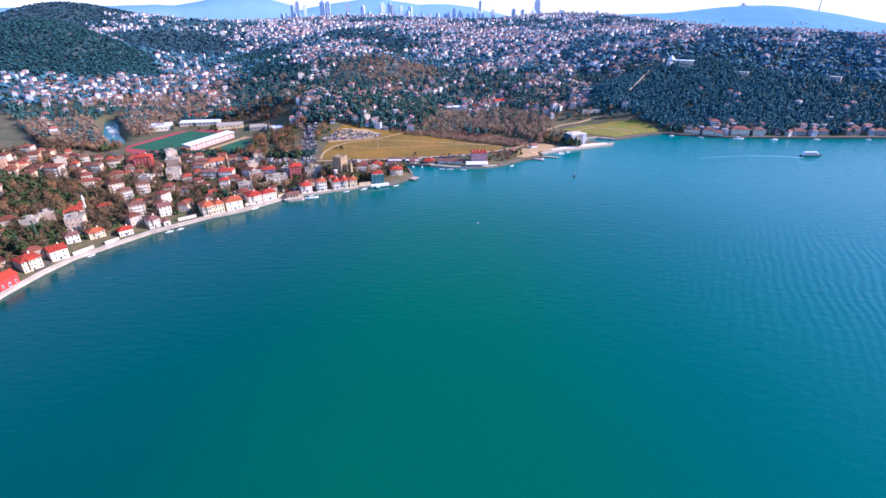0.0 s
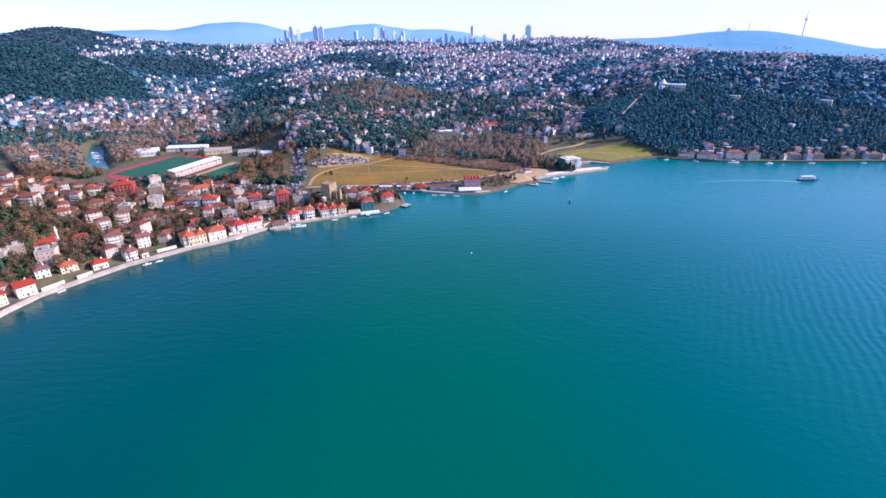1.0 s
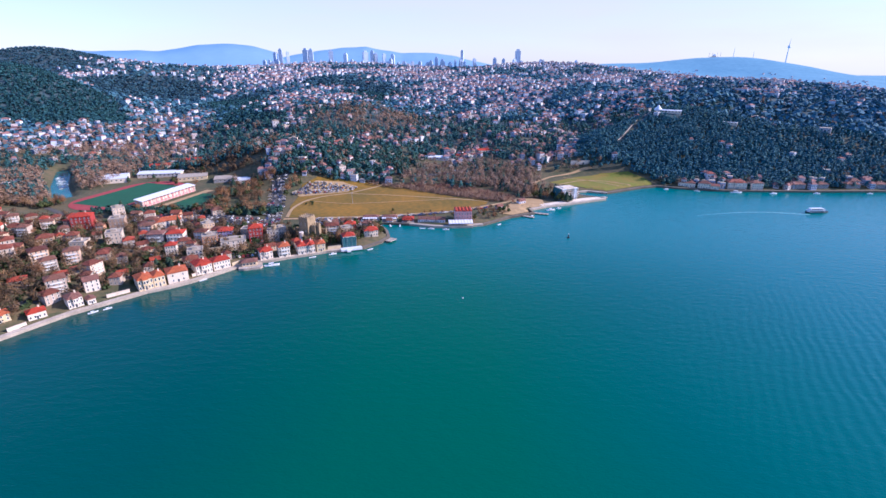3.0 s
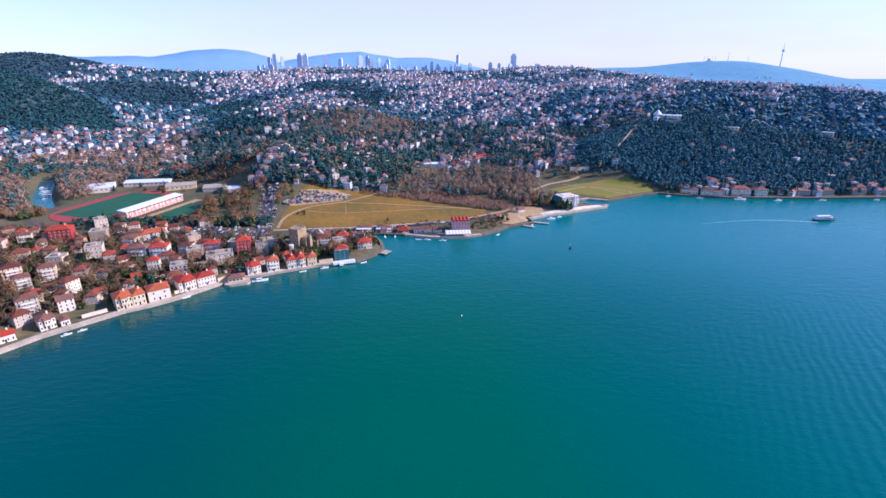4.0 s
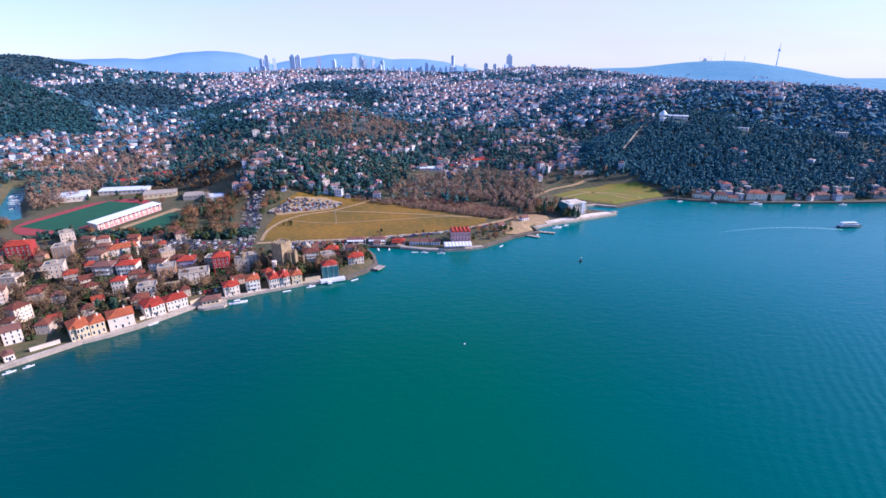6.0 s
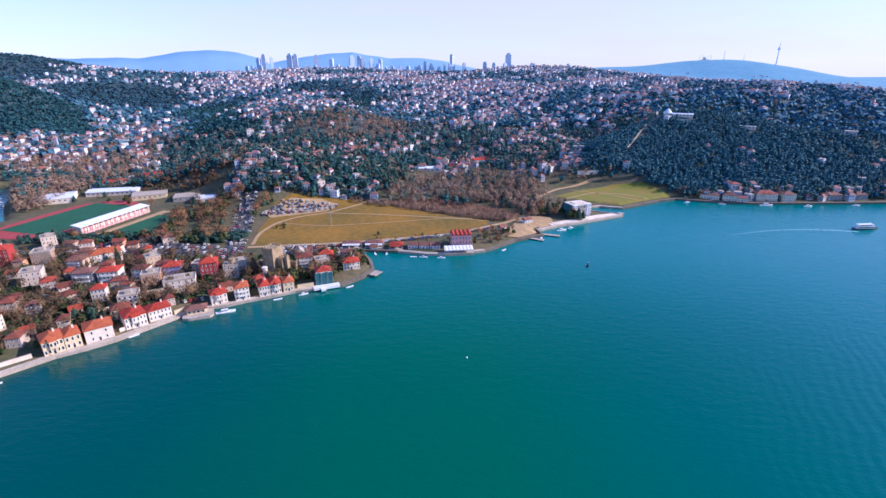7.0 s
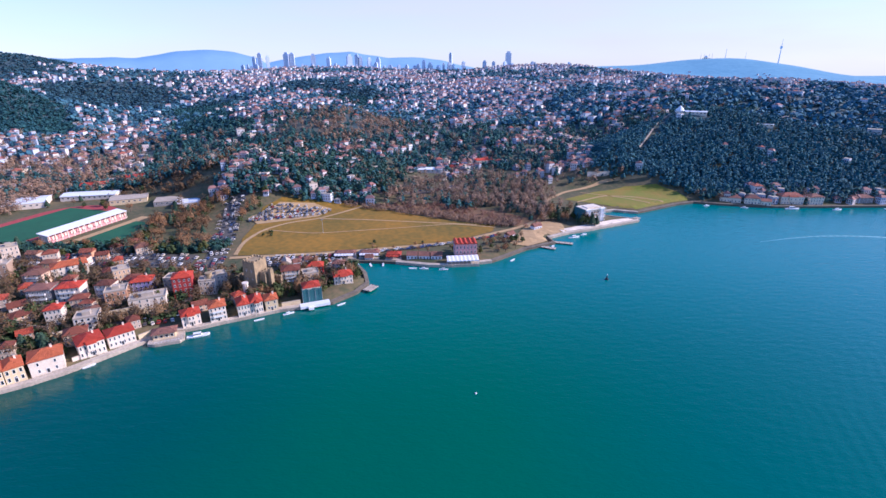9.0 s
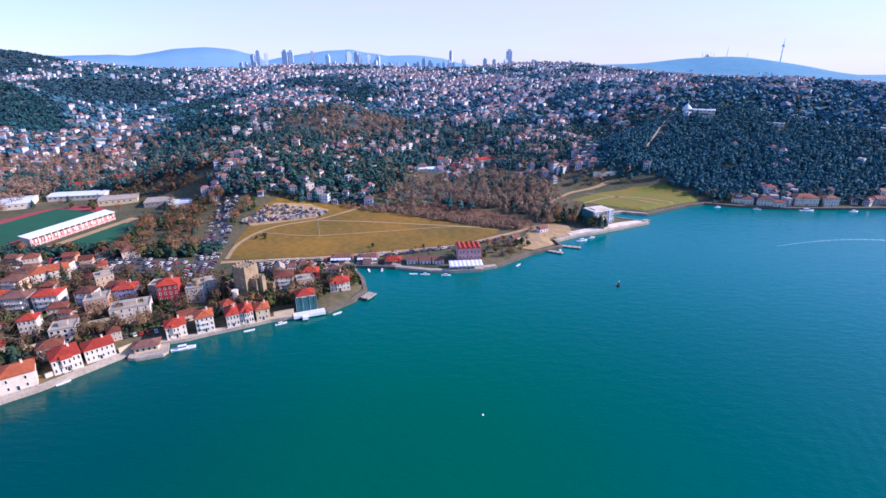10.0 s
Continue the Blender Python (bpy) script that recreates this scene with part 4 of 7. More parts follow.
WEST_HILL = [(-719, 829), (-639, 845), (-585, 910), (-605, 969), (-692, 1073), (-777, 1121), (-870, 1192), (-960, 1330), (-1500, 1500), (-1500, 900), (-900, 780)]
WEST_RIDGE = [(-1180, 1660), (-1290, 2560), (-2600, 2560), (-2400, 1500), (-1500, 1500)]
VALLEY_WOOD = [(-1090, 1440), (-1009, 1526), (-892, 1611), (-760, 1583), (-639, 1360), (-685, 1316), (-804, 1313), (-900, 1290)]
SPUR_WOOD = [(-611, 1266), (-577, 1337), (-480, 1363), (-313, 934), (-315, 844), (-400, 884)]
INNER_WOOD = [(-462, 1632), (-292, 1580), (-109, 1440), (-67, 1236), (-160, 1116), (-313, 1360)]
NORTH_RIDGE = [(-900, 2330), (-560, 2440), (-560, 2620), (-950, 2620)]
KNOLL = [(-193, 620), (-173, 720), (-105, 705), (-38, 677), (-27, 598), (-88, 579), (-140, 567), (-183, 581)]
BROWN_SLOPE = [(-222, 950), (-155, 1074), (-49, 904), (-35, 809), (-111, 754), (-177, 831)]
RED_QUARTER = [(-25, 690), (20, 690), (90, 725), (140, 760), (70, 800), (10, 770)]
VALLEY = [(-726, 1182), (-553, 1124), (-422, 864), (-380, 760), (-400, 690), (-550, 690), (-760, 700), (-720, 820), (-577, 896), (-610, 990)]
EAST_UPPER = [(354, 900), (477, 960), (800, 1150), (1300, 1450), (1400, 1000), (742, 780), (626, 830), (427, 740), (330, 780)]


def west_forest(x, y):
    """1 on the dark wooded hills and ridges in the west and in the folds between the quarters."""
    k = inside(x, y, WEST_HILL, 18)
    for ring, soft in ((WEST_RIDGE, 60), (VALLEY_WOOD, 30), (SPUR_WOOD, 25), (INNER_WOOD, 40), (NORTH_RIDGE, 40)):
        k = np.maximum(k, inside(x, y, ring, soft) * (0.9 if ring is INNER_WOOD or ring is SPUR_WOOD else 1.0))
    return k


def clearing(x, y):
    """1 on the cleared strip of the hill road and in front of the ridge buildings."""
    n = (x - 262) * 0.793 - (y - 690) * 0.607
    l = (x - 262) * 0.607 + (y - 690) * 0.793
    k = (n > -2.5) & (n < 6) & (l > 0) & (l < 150)
    for cx, cy, r in ((380, 774, 15), (452, 728, 12), (587, 708, 10), (364, 792, 10), (0, 680, 16)):
        k = k | (np.hypot(x - cx, y - cy) < r)
    return k.astype(float)


def east_forest(x, y):
    """1 on the dark wooded slopes above the eastern shore."""
    shore = 632 - 60 * smooth(230, 300, x) - 22 * smooth(400, 412, x)
    for mx in (440, 472, 510, 545, 590, 630):
        shore = shore + 16 * (np.abs(x - mx) < 13)
    return (1 - clearing(x, y)) * smooth(185, 225, x) * smooth(-6, 12, y - shore) * (1 - smooth(760, 830, y)) * (1 - 0.25 * smooth(480, 560, x))


def open_land(x, y):
    """1 where neither houses nor woods grow: meadow, stadium, roads, lower town."""
    a = (x > -260) & (x < 80) & (y > 405) & (y < 560 - np.maximum(x + 60, 0) * 0.55)
    b = (x > -430) & (x < -225) & (y > 430) & (y < 610)
    c = (x > 120) & (x < 270) & (y > 480) & (y < 625)
    e = (x < -60) & (y < 455)
    q = np.abs((x + 425) * 0.77 + (y - 505) * 0.63)
    e = e | ((q < 15) & (x > -535) & (x < -380) & (y < 660))
    return np.maximum((a | b | c | e).astype(float), clearing(x, y))


def house_density(x, y):
    w = sum(np.sin(x * a + y * b + c) for a, b, c in ((0.011, 0.004, 1.0), (-0.006, 0.009, 2.2), (0.021, -0.013, 0.3), (0.004, 0.003, 4.0), (-0.033, 0.024, 5.1)))
    k = 0.08 + 0.92 * smooth(-0.4, 1.3, w)
    k = k * (1 - west_forest(x, y)) * (1 - 0.97 * east_forest(x, y)) * (1 - open_land(x, y))
    k = k * (1 - 0.6 * inside(x, y, KNOLL, 20)) * (1 - 0.55 * inside(x, y, BROWN_SLOPE, 30)) * (1 - 0.78 * inside(x, y, EAST_UPPER, 50))
    k = k * np.where((x > -60) & (x < 240) & (y > 440) & (y < 660), 0.03, 1.0)
    k = k * np.where((x > 230) & (y > 780) & (y < 1000), 0.35, 1.0)
    k = np.maximum(k, np.maximum(0.45 * inside(x, y, VALLEY, 25), 0.9 * inside(x, y, RED_QUARTER, 12)) * (1 - west_forest(x, y)) * (1 - open_land(x, y)))
    k = k * np.where(y < 1350, 0.5, 1.0)
    return np.clip(k, 0, 1)


HILL = [
    house("hillside_house", "white hillside house with red tiled roof", 9, 8, 6.0, "hip", "hill", "roofh", 2, 2, 0, 2.2, group="hillside houses", chimney=False, wsize=(1.4, 1.6)),
    house("hillside_house", "pale hillside apartment house with flat roof", 9, 9, 8.5, "flat", "hill", "roof", 2, 2, 0, group="hillside houses", wsize=(1.4, 1.6)),
    house("hillside_house", "hillside house with weathered brown roof", 10, 8, 5.5, "hip", "hill", "roofb", 2, 2, 0, 2.2, group="hillside houses", chimney=False, wsize=(1.4, 1.6)),
    house("hillside_house", "tall pale hillside apartment house with red roof", 8, 8, 10, "hip", "hill", "roofh", 2, 2, 0, 2.0, group="hillside houses", chimney=False, wsize=(1.6, 2.0)),
]
near = scatter(170, 560, 1000, -46, 46, house_density)
for i, (x, y) in enumerate(near):
    k = i if i < 4 else int(rng.integers(0, 4))
    m = pose(x, y, gz(x, y) - 0.3, 0, 0, rng.normal() * 25 + 10)
    if i < 4:
        HILL[k].matrix_basis = m
    else:
        o = copy_thing(HILL[k], m)
        q = rng.uniform(0.55, 1.2)
        o.scale = (q, q, q * rng.uniform(0.7, 1.15))
more = scatter(560, 555, 1050, -46, 46, house_density)
nn = len(more)
house_field("hillside_cottages", more, rng.uniform(5, 9, nn), rng.uniform(5, 8, nn), rng.uniform(3.5, 8, nn), rng.normal(0.3, 0.5, nn), "small pale and pink hillside houses among trees", True)
far = scatter(8500, 950, 2750, -46, 46, house_density)
nn = len(far)
house_field("city_houses", far, 5 + 8 * rng.uniform(0, 1, nn) ** 2, 5 + 6 * rng.uniform(0, 1, nn) ** 2, 3.5 + 9 * rng.uniform(0, 1, nn) ** 2 + 2 * (far[:, 1] > 1500), rng.normal(0.3, 0.6, nn), "dense pale city houses reaching to the horizon", False)

# ---- woods ----
LOWF = [leaf_cloud(14, 3.4, 3.4, 2.4, 3.8, 2.0, 7, s, 1.0, 0.8, 0.28) for s in (41, 42, 43)]
LOW = [leaf_cloud(46, 3.5, 3.5, 2.9, 4.3, 0.82, 11, s, 1.0, 0.75, 0.28) for s in (11, 12, 13)]
LOWC = [cone_cloud(34, 2.8, 9.5, 0.5, 1.1, s) for s in (14, 15)]
BARE = [leaf_cloud(52, 3.8, 3.8, 4.2, 5.6, 1.25, 11, s, 0.22) for s in (16, 17, 18)]


def wood_points(n, r0, r1, keep):
    p = scatter(n, r0, r1, -47 if r0 > 400 else -75, 47, keep)
    return p, rng.uniform(0.7, 1.35, len(p))


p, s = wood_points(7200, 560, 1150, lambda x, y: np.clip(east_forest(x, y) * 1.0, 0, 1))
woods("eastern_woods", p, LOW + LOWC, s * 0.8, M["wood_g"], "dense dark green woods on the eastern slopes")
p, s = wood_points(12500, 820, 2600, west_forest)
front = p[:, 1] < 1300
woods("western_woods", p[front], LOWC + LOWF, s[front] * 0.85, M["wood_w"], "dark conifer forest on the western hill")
woods("ridge_woods", p[~front], LOWF, s[~front] * 1.0, M["wood_v"], "haze blue forest on the ridges behind the city")
p, s = wood_points(5600, 540, 1100, lambda x, y: (1 - open_land(x, y)) * (1 - west_forest(x, y)) * (1 - east_forest(x, y)) * np.where((x > -60) & (x < 200) & (y < 700), 0.1, 0.9) * (1 - 0.8 * inside(x, y, VALLEY, 25)) * (1 - 0.5 * inside(x, y, BROWN_SLOPE, 30)))
woods("hillside_trees", p, LOW + LOWC, s * 1.0, M["wood_h"], "green trees between the hillside houses")
p, s = wood_points(1900, 540, 1200, lambda x, y: (1 - open_land(x, y)) * (1 - west_forest(x, y)) * (1 - east_forest(x, y)) * np.where(x > 230, 0.06, 0.14 + 0.76 * np.maximum(inside(x, y, VALLEY, 30), inside(x, y, BROWN_SLOPE, 30))))
woods("bare_hillside_trees", p, BARE, s * 0.95, M["wood_b"], "bare brown trees between the hillside houses")
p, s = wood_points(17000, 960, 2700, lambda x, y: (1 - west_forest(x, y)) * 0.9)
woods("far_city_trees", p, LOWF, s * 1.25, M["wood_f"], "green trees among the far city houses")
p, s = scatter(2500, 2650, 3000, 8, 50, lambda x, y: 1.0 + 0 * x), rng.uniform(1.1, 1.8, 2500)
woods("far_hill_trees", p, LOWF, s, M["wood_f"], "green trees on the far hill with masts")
p = scatter(280, 3250, 3800, 12, 40, lambda x, y: 0.15 + 0.85 * smooth(0.2, 0.9, np.sin(x * 0.009 + 1) * np.sin(y * 0.012) + 0.4))
house_field("far_hill_houses", p, rng.uniform(7, 12, 280), rng.uniform(7, 11, 280), rng.uniform(9, 13, 280), rng.normal(0.3, 0.6, 280), "pale houses on the far hill with masts", False)
# low growth in gardens and along the valley floor
p, s = wood_points(3200, 240, 560, lambda x, y: ((x < -60) & (y < 396 - 0.06 * (x + 200)) & (y > 150)) * 0.9)
keep = np.array([free(x, y, -1.0) for x, y in p])
woods("garden_shrubs", p[keep], [leaf_cloud(30, 2.2, 2.2, 1.7, 1.5, 0.65, 6, q) for q in (31, 32)], s[keep], M["leaf"], "green garden shrubs between the town houses")
p, s = wood_points(1900, 240, 640, lambda x, y: ((x < -60) & (y < 396 - 0.06 * (x + 200)) & (y > 150)) * 0.9)
keep = np.array([free(x, y, -1.0) for x, y in p])
woods("bare_garden_growth", p[keep], [leaf_cloud(60, 2.7, 2.7, 3.4, 4.6, 0.85, 11, q, 0.18) for q in (33, 34, 35)], s[keep] * 1.1, M["wood_d"], "bare brown garden growth between the town houses")
p, s = wood_points(70, 430, 640, lambda x, y: ((x < -172 - (y - 388) * 0.25) & (x > -250 - (y - 480) * 0.1) & (y > 425) & (y < 575)) * 1.0)
woods("roadside_trees", p, BARE, s * 0.9, M["wood_d"], "bare brown trees between stadium and road")
p, s = wood_points(800, 480, 820, lambda x, y: ((x < -405) & (y > 440) & (y < 720) & (np.abs((x + 425) * 0.77 + (y - 505) * 0.63) > 16)) * 1.0)
woods("valley_trees", p, BARE, s * 0.9, M["wood_b"], "bare brown trees along the valley stream")
p, s = wood_points(260, 480, 700, lambda x, y: ((x < -430) & (y > 330) & (y < 470)) * 1.0)
woods("slope_trees", p, BARE + LOW[:1], s * 0.8, M["wood_d"], "bare brown trees on the slope above the town")
p, s = wood_points(260, 430, 560, lambda x, y: ((x < -160) & (x > -420) & (y > 428) & (y < 448)) * 1.0)
woods("dark_hedge", p, LOW, s * 0.7, M["wood_n"], "dark green trees behind the town car park")
p, s = wood_points(190, 560, 760, lambda x, y: ((x > -345) & (x < -215) & (y > 590) & (y < 665)) * 1.0)
woods("school_trees", p, BARE + LOW, s * 0.9, M["wood_d"], "brown trees behind the sports halls")
p, s = wood_points(420, 450, 620, lambda x, y: ((x > -90) & (x < 75) & (np.abs(y - (519 - np.minimum(x, 60) * 0.5)) < 9)) * 1.0)
woods("meadow_scrub", p, BARE, s * 0.4, M["wood_b"], "low brown scrub along the edge of the meadow")
# the bare grove behind the meadow
GROVE = [(-70, 575), (-40, 590), (-6, 660), (76, 690), (150, 640), (128, 580), (120, 520), (98, 500), (70, 520), (20, 560)]
GROVE_FRONT = [(-60, 556), (-13, 522), (20, 503), (56, 488), (78, 482), (98, 500), (70, 525), (10, 566)]
drape("scrub_field", GROVE_FRONT, M["scrub"], 0.3, "reddish brown field of dry weeds behind the meadow", "field")
p, s = wood_points(400, 450, 720, lambda x, y: inside(x, y, GROVE, 8))
woods("bare_grove", p, [leaf_cloud(64, 2.8, 2.8, 5.0, 6.4, 1.15, 13, q, 0.16) for q in (61, 62, 63)], s * 0.95, M["wood_b"], "grove of tall bare brown trees behind the meadow")
p, s = wood_points(190, 450, 720, lambda x, y: inside(x, y, GROVE_FRONT, 8))
woods("reddish_scrub", p, [leaf_cloud(46, 2.4, 2.4, 2.0, 2.2, 0.8, 9, q, 0.2) for q in (64, 65)], s * 0.8, M["wood_r"], "thin reddish brown scrub at the edge of the meadow")
p, s = wood_points(120, 450, 760, lambda x, y: inside(x, y, GROVE, 10) * (x > 40))
woods("grove_evergreens", p, LOW + LOWC, s * 0.85, M["wood_n"], "dark evergreens among the bare grove")
p, s = wood_points(420, 480, 800, lambda x, y: inside(x, y, KNOLL, 14))
woods("knoll_trees", p, LOW + LOWC, s * 1.05, M["wood_n"], "dark green garden trees on the knoll behind the meadow")
p, s = wood_points(1100, 240, 520, lambda x, y: ((x < -286) & (y < 282) & (y > 120)) * 1.0)
keep = np.array([free(x, y, -3.0) for x, y in p])
p, s = p[keep], s[keep] * 0.85
half = rng.uniform(0, 1, len(p)) < 0.4
woods("bare_hill_growth", p[half], [leaf_cloud(56, 3.0, 3.0, 3.2, 4.0, 0.95, 10, q, 0.22) for q in (24, 25)], s[half], M["wood_d"], "bare brown trees on the hill above the town")
p, s = p[~half], s[~half]
woods("near_hill_woods", p, [leaf_cloud(90, 3.6, 3.4, 3.2, 4.8, 0.9, 11, q) for q in (21, 22, 23)], s, M["leaf"], "olive green woods on the hill above the town")

# single trees of the town
for i in range(150):
    for _ in range(500):
        x, y = rng.uniform(-470, -62), rng.uniform(170, 396)
        if coast_distance(np.array([x]), np.array([y]))[0] > 9 and free(x, y, 1.5) and not (x > -200 and y > 400):
            break
    plant(("bare", "bare2", "leafy", "leafy2", "cypress", "pine")[int(rng.choice(6, p=(0.3, 0.25, 0.17, 0.15, 0.07, 0.06)))], x, y, rng.uniform(0.75, 1.25))


# ---- castle on the shore ----
def crenels(bm, x0, x1, y0, y1, z, step=2.2, hgt=1.0, th=0.6):
    n = max(int((x1 - x0) / step), 1)
    for i in range(n):
        a = x0 + (x1 - x0) * (i + 0.15) / n
        box(bm, a, a + step * 0.55, y0, y0 + th, z, z + hgt)
        box(bm, a, a + step * 0.55, y1 - th, y1, z, z + hgt)
    n = max(int((y1 - y0) / step), 1)
    for i in range(n):
        a = y0 + (y1 - y0) * (i + 0.15) / n
        box(bm, x0, x0 + th, a, a + step * 0.55, z, z + hgt)
        box(bm, x1 - th, x1, a, a + step * 0.55, z, z + hgt)


def castle():
    t = thing("castle", "old ochre stone castle keep with battlements and broken walls", "castle")
    bm = bmesh.new()
    box(bm, -4.8, 4.8, 0, 11, -3, 20.5, 0, 0.25)
    box(bm, -4.7, 4.7, 0.1, 10.9, 19.2, 19.6)
    part("keep", bm, M["stone"], t)
    bm = bmesh.new()
    crenels(bm, -4.5, 4.5, 0.3, 10.7, 20.5)
    part("battlement", bm, M["stone"], t)
    for k, (x0, x1, y0, y1, h) in enumerate(((4.9, 9.6, 3, 11, 13.0), (9.8, 12.4, 5, 8, 15.0), (-15, -5.0, 7, 9, 7.0), (-17, -15.2, -6, 9, 6.0), (2, 14, 11.6, 13.4, 8.0), (10, 24, -7.2, -6, 4.5))):
        bm = bmesh.new()
        box(bm, x0, x1, y0, y1, -3, h, 0, 0.15)
        crenels(bm, x0 + 0.2, x1 - 0.2, y0 + 0.2, y1 - 0.2, h, 2.0, 0.9, 0.45)
        part("wall", bm, M["stone"], t)
    me = window_mesh(0.8, 1.6)
    for x, z in ((-2, 8), (2, 8), (-2, 14), (2, 14)):
        part("loophole", me, None, t).matrix_basis = pose(x, 0.12 + 0.01 * z, z)
    stand(t, -114, 357, -24)


def round_tower(x, y, r, h, label, material, cap=False):
    t = thing("round_tower", label, "tower")
    bm = bmesh.new()
    tube(bm, 0, 0, -2, h, r, r * 0.92, 16)
    part("shaft", bm, material, t)
    bm = bmesh.new()
    tube(bm, 0, 0, h, h + 0.7, r * 1.12, r * 1.12, 16)
    if cap:
        tube(bm, 0, 0, h + 0.7, h + 3, r * 0.9, 0.1, 16)
    part("cap", bm, material, t)
    stand(t, x, y, 0)


castle()
round_tower(-140, 359, 2.0, 12.5, "pale round bastion tower of the old castle", M["stone"])
round_tower(-113.5, 347.5, 1.7, 10.5, "slim whitewashed round tower beside the shore houses", M["white"])


def mosque():
    t = thing("mosque", "small town mosque with white minaret and red roof", "mosque")
    bm = bmesh.new()
    box(bm, -6, 6, 0, 10, -2, 6)
    part("wall", bm, M["white"], t)
    bm = bmesh.new()
    hip(bm, -6.6, 6.6, -0.6, 10.6, 6.3, 2.6)
    part("roof", bm, M["roof"], t)
    bm = bmesh.new()
    tube(bm, 8.2, 1, -2, 13, 0.75, 0.65, 12)
    tube(bm, 8.2, 1, 13, 13.9, 1.15, 1.15, 12)
    tube(bm, 8.2, 1, 13.9, 16.5, 0.6, 0.55, 12)
    part("minaret", bm, M["white"], t)
    bm = bmesh.new()
    tube(bm, 8.2, 1, 16.5, 20, 0.7, 0.05, 12)
    part("spire", bm, M["dark"], t)
    me = window_mesh(1.0, 1.6)
    for i in range(4):
        part("window", me, None, t).matrix_basis = pose(-4.5 + 3 * i, 0, 2.4)
    stand(t, -281, 229, 40)


mosque()


def netted_house():
    t = thing("netted_house", "shore house wrapped in dark green scaffold netting", "house")
    bm = bmesh.new()
    box(bm, -5.2, 5.2, 0.3, 9.7, -2, 9.2)
    part("wall", bm, M["white"], t)
    bm = bmesh.new()
    hip(bm, -5.4, 5.4, 0.2, 10, 9.4, 2.4)
    part("roof", bm, M["roof"], t)
    bm = bmesh.new()
    for i in range(8):
        x0 = -5.6 + 1.4 * i
        y = -0.05 + 0.12 * math.sin(i * 2.3)
        box(bm, x0, x0 + 1.38, y, y + 0.06, -0.5, 8.6 + 0.3 * math.sin(i * 1.7))
    for i in range(7):
        y0 = 0.3 + 1.4 * i
        box(bm, -5.7 + 0.08 * math.sin(i * 2), -5.62 + 0.08 * math.sin(i * 2), y0, y0 + 1.36, -0.5, 8.7)
        box(bm, 5.62, 5.7, y0, y0 + 1.36, -0.5, 8.6)
    part("netting", bm, M["netting"], t)
    for x in (-5.7, -1.9, 1.9, 5.7):
        bm = bmesh.new()
        tube(bm, x, -0.2, -0.5, 9.6, 0.06, 0.06, 6)
        part("scaffold_pole", bm, M["steel"], t)
    bm = bmesh.new()
    box(bm, -8, 9.5, -5.2, -0.3, -1.5, 0.1)
    box(bm, -3.5, -0.5, -8.0, -5.2, -1.5, -0.2)
    part("landing", bm, M["whitepaint"], t, "white concrete landing stage")
    stand(t, -73, 344.2, 20, QZ)


netted_house()


def deck_kiosk():
    t = thing("pier_pavilion", "waterside pavilion with tan roof on a stone pier", "pavilion")
    bm = bmesh.new()
    v0, v1 = [], []
    for x, y in ((-8, 5), (-8.6, -3.5), (-5, -5.5), (7, -5.8), (9, -3), (8.5, 5)):
        v0.append(bm.verts.new((x * 0.97, y * 0.97, -4)))
        v1.append(bm.verts.new((x, y, 1.0)))
    bm.faces.new(v1)
    for i in range(6):
        bm.faces.new((v0[i], v0[(i + 1) % 6], v1[(i + 1) % 6], v1[i]))
    part("pier", bm, M["quay"], t)
    bm = bmesh.new()
    box(bm, -6, 4.5, -0.5, 5.5, 1.0, 4.2)
    part("wall", bm, M["cream"], t)
    bm = bmesh.new()
    hip(bm, -7, 5.6, -1.8, 6.4, 4.5, 1.8)
    part("roof", bm, M["roofb"], t)
    me = window_mesh(1.5, 1.5)
    for i in range(4):
        part("window", me, None, t).matrix_basis = pose(-4.5 + 2.5 * i, -0.5, 1.8)
    bm = bmesh.new()
    for i in range(11):
        tube(bm, -8 + 1.6 * i, -5.2 if 1 < i < 10 else -3.5, 1.0, 2.0, 0.05, 0.05, 5)
    box(bm, -5, 7, -5.25, -5.17, 1.9, 2.0)
    part("railing", bm, M["whitepaint"], t)
    t.matrix_basis = pose(-142.2, 305.4, 0.6, 0, 0, 20)


deck_kiosk()


def landing(x, y, turn, w, d, label, posts=4, z=0.9):
    t = thing("jetty", label, "jetty")
    bm = bmesh.new()
    box(bm, -w / 2, w / 2, -d, 0, z - 0.35, z)
    part("deck", bm, M["quay"], t)
    for i in range(posts):
        for s in (-1, 1):
            bm = bmesh.new()
            tube(bm, s * (w / 2 - 0.3), -d * (i + 0.5) / posts, -6, z + 0.5, 0.18, 0.18, 8)
            part("post", bm, M["dark"], t)
    t.matrix_basis = pose(x, y, 0, 0, 0, turn)


landing(-43, 366, 60, 9, 6, "white concrete landing at the wooded point", 2, 1.5)
landing(98, 450, 70, 4, 17, "dark timber jetty reaching into the bay")
landing(86, 440, 60, 4, 13, "dark timber jetty beside a path")
landing(188, 508, 120, 5, 8, "low stone landing at the end of the terrace", 2, 1.4)


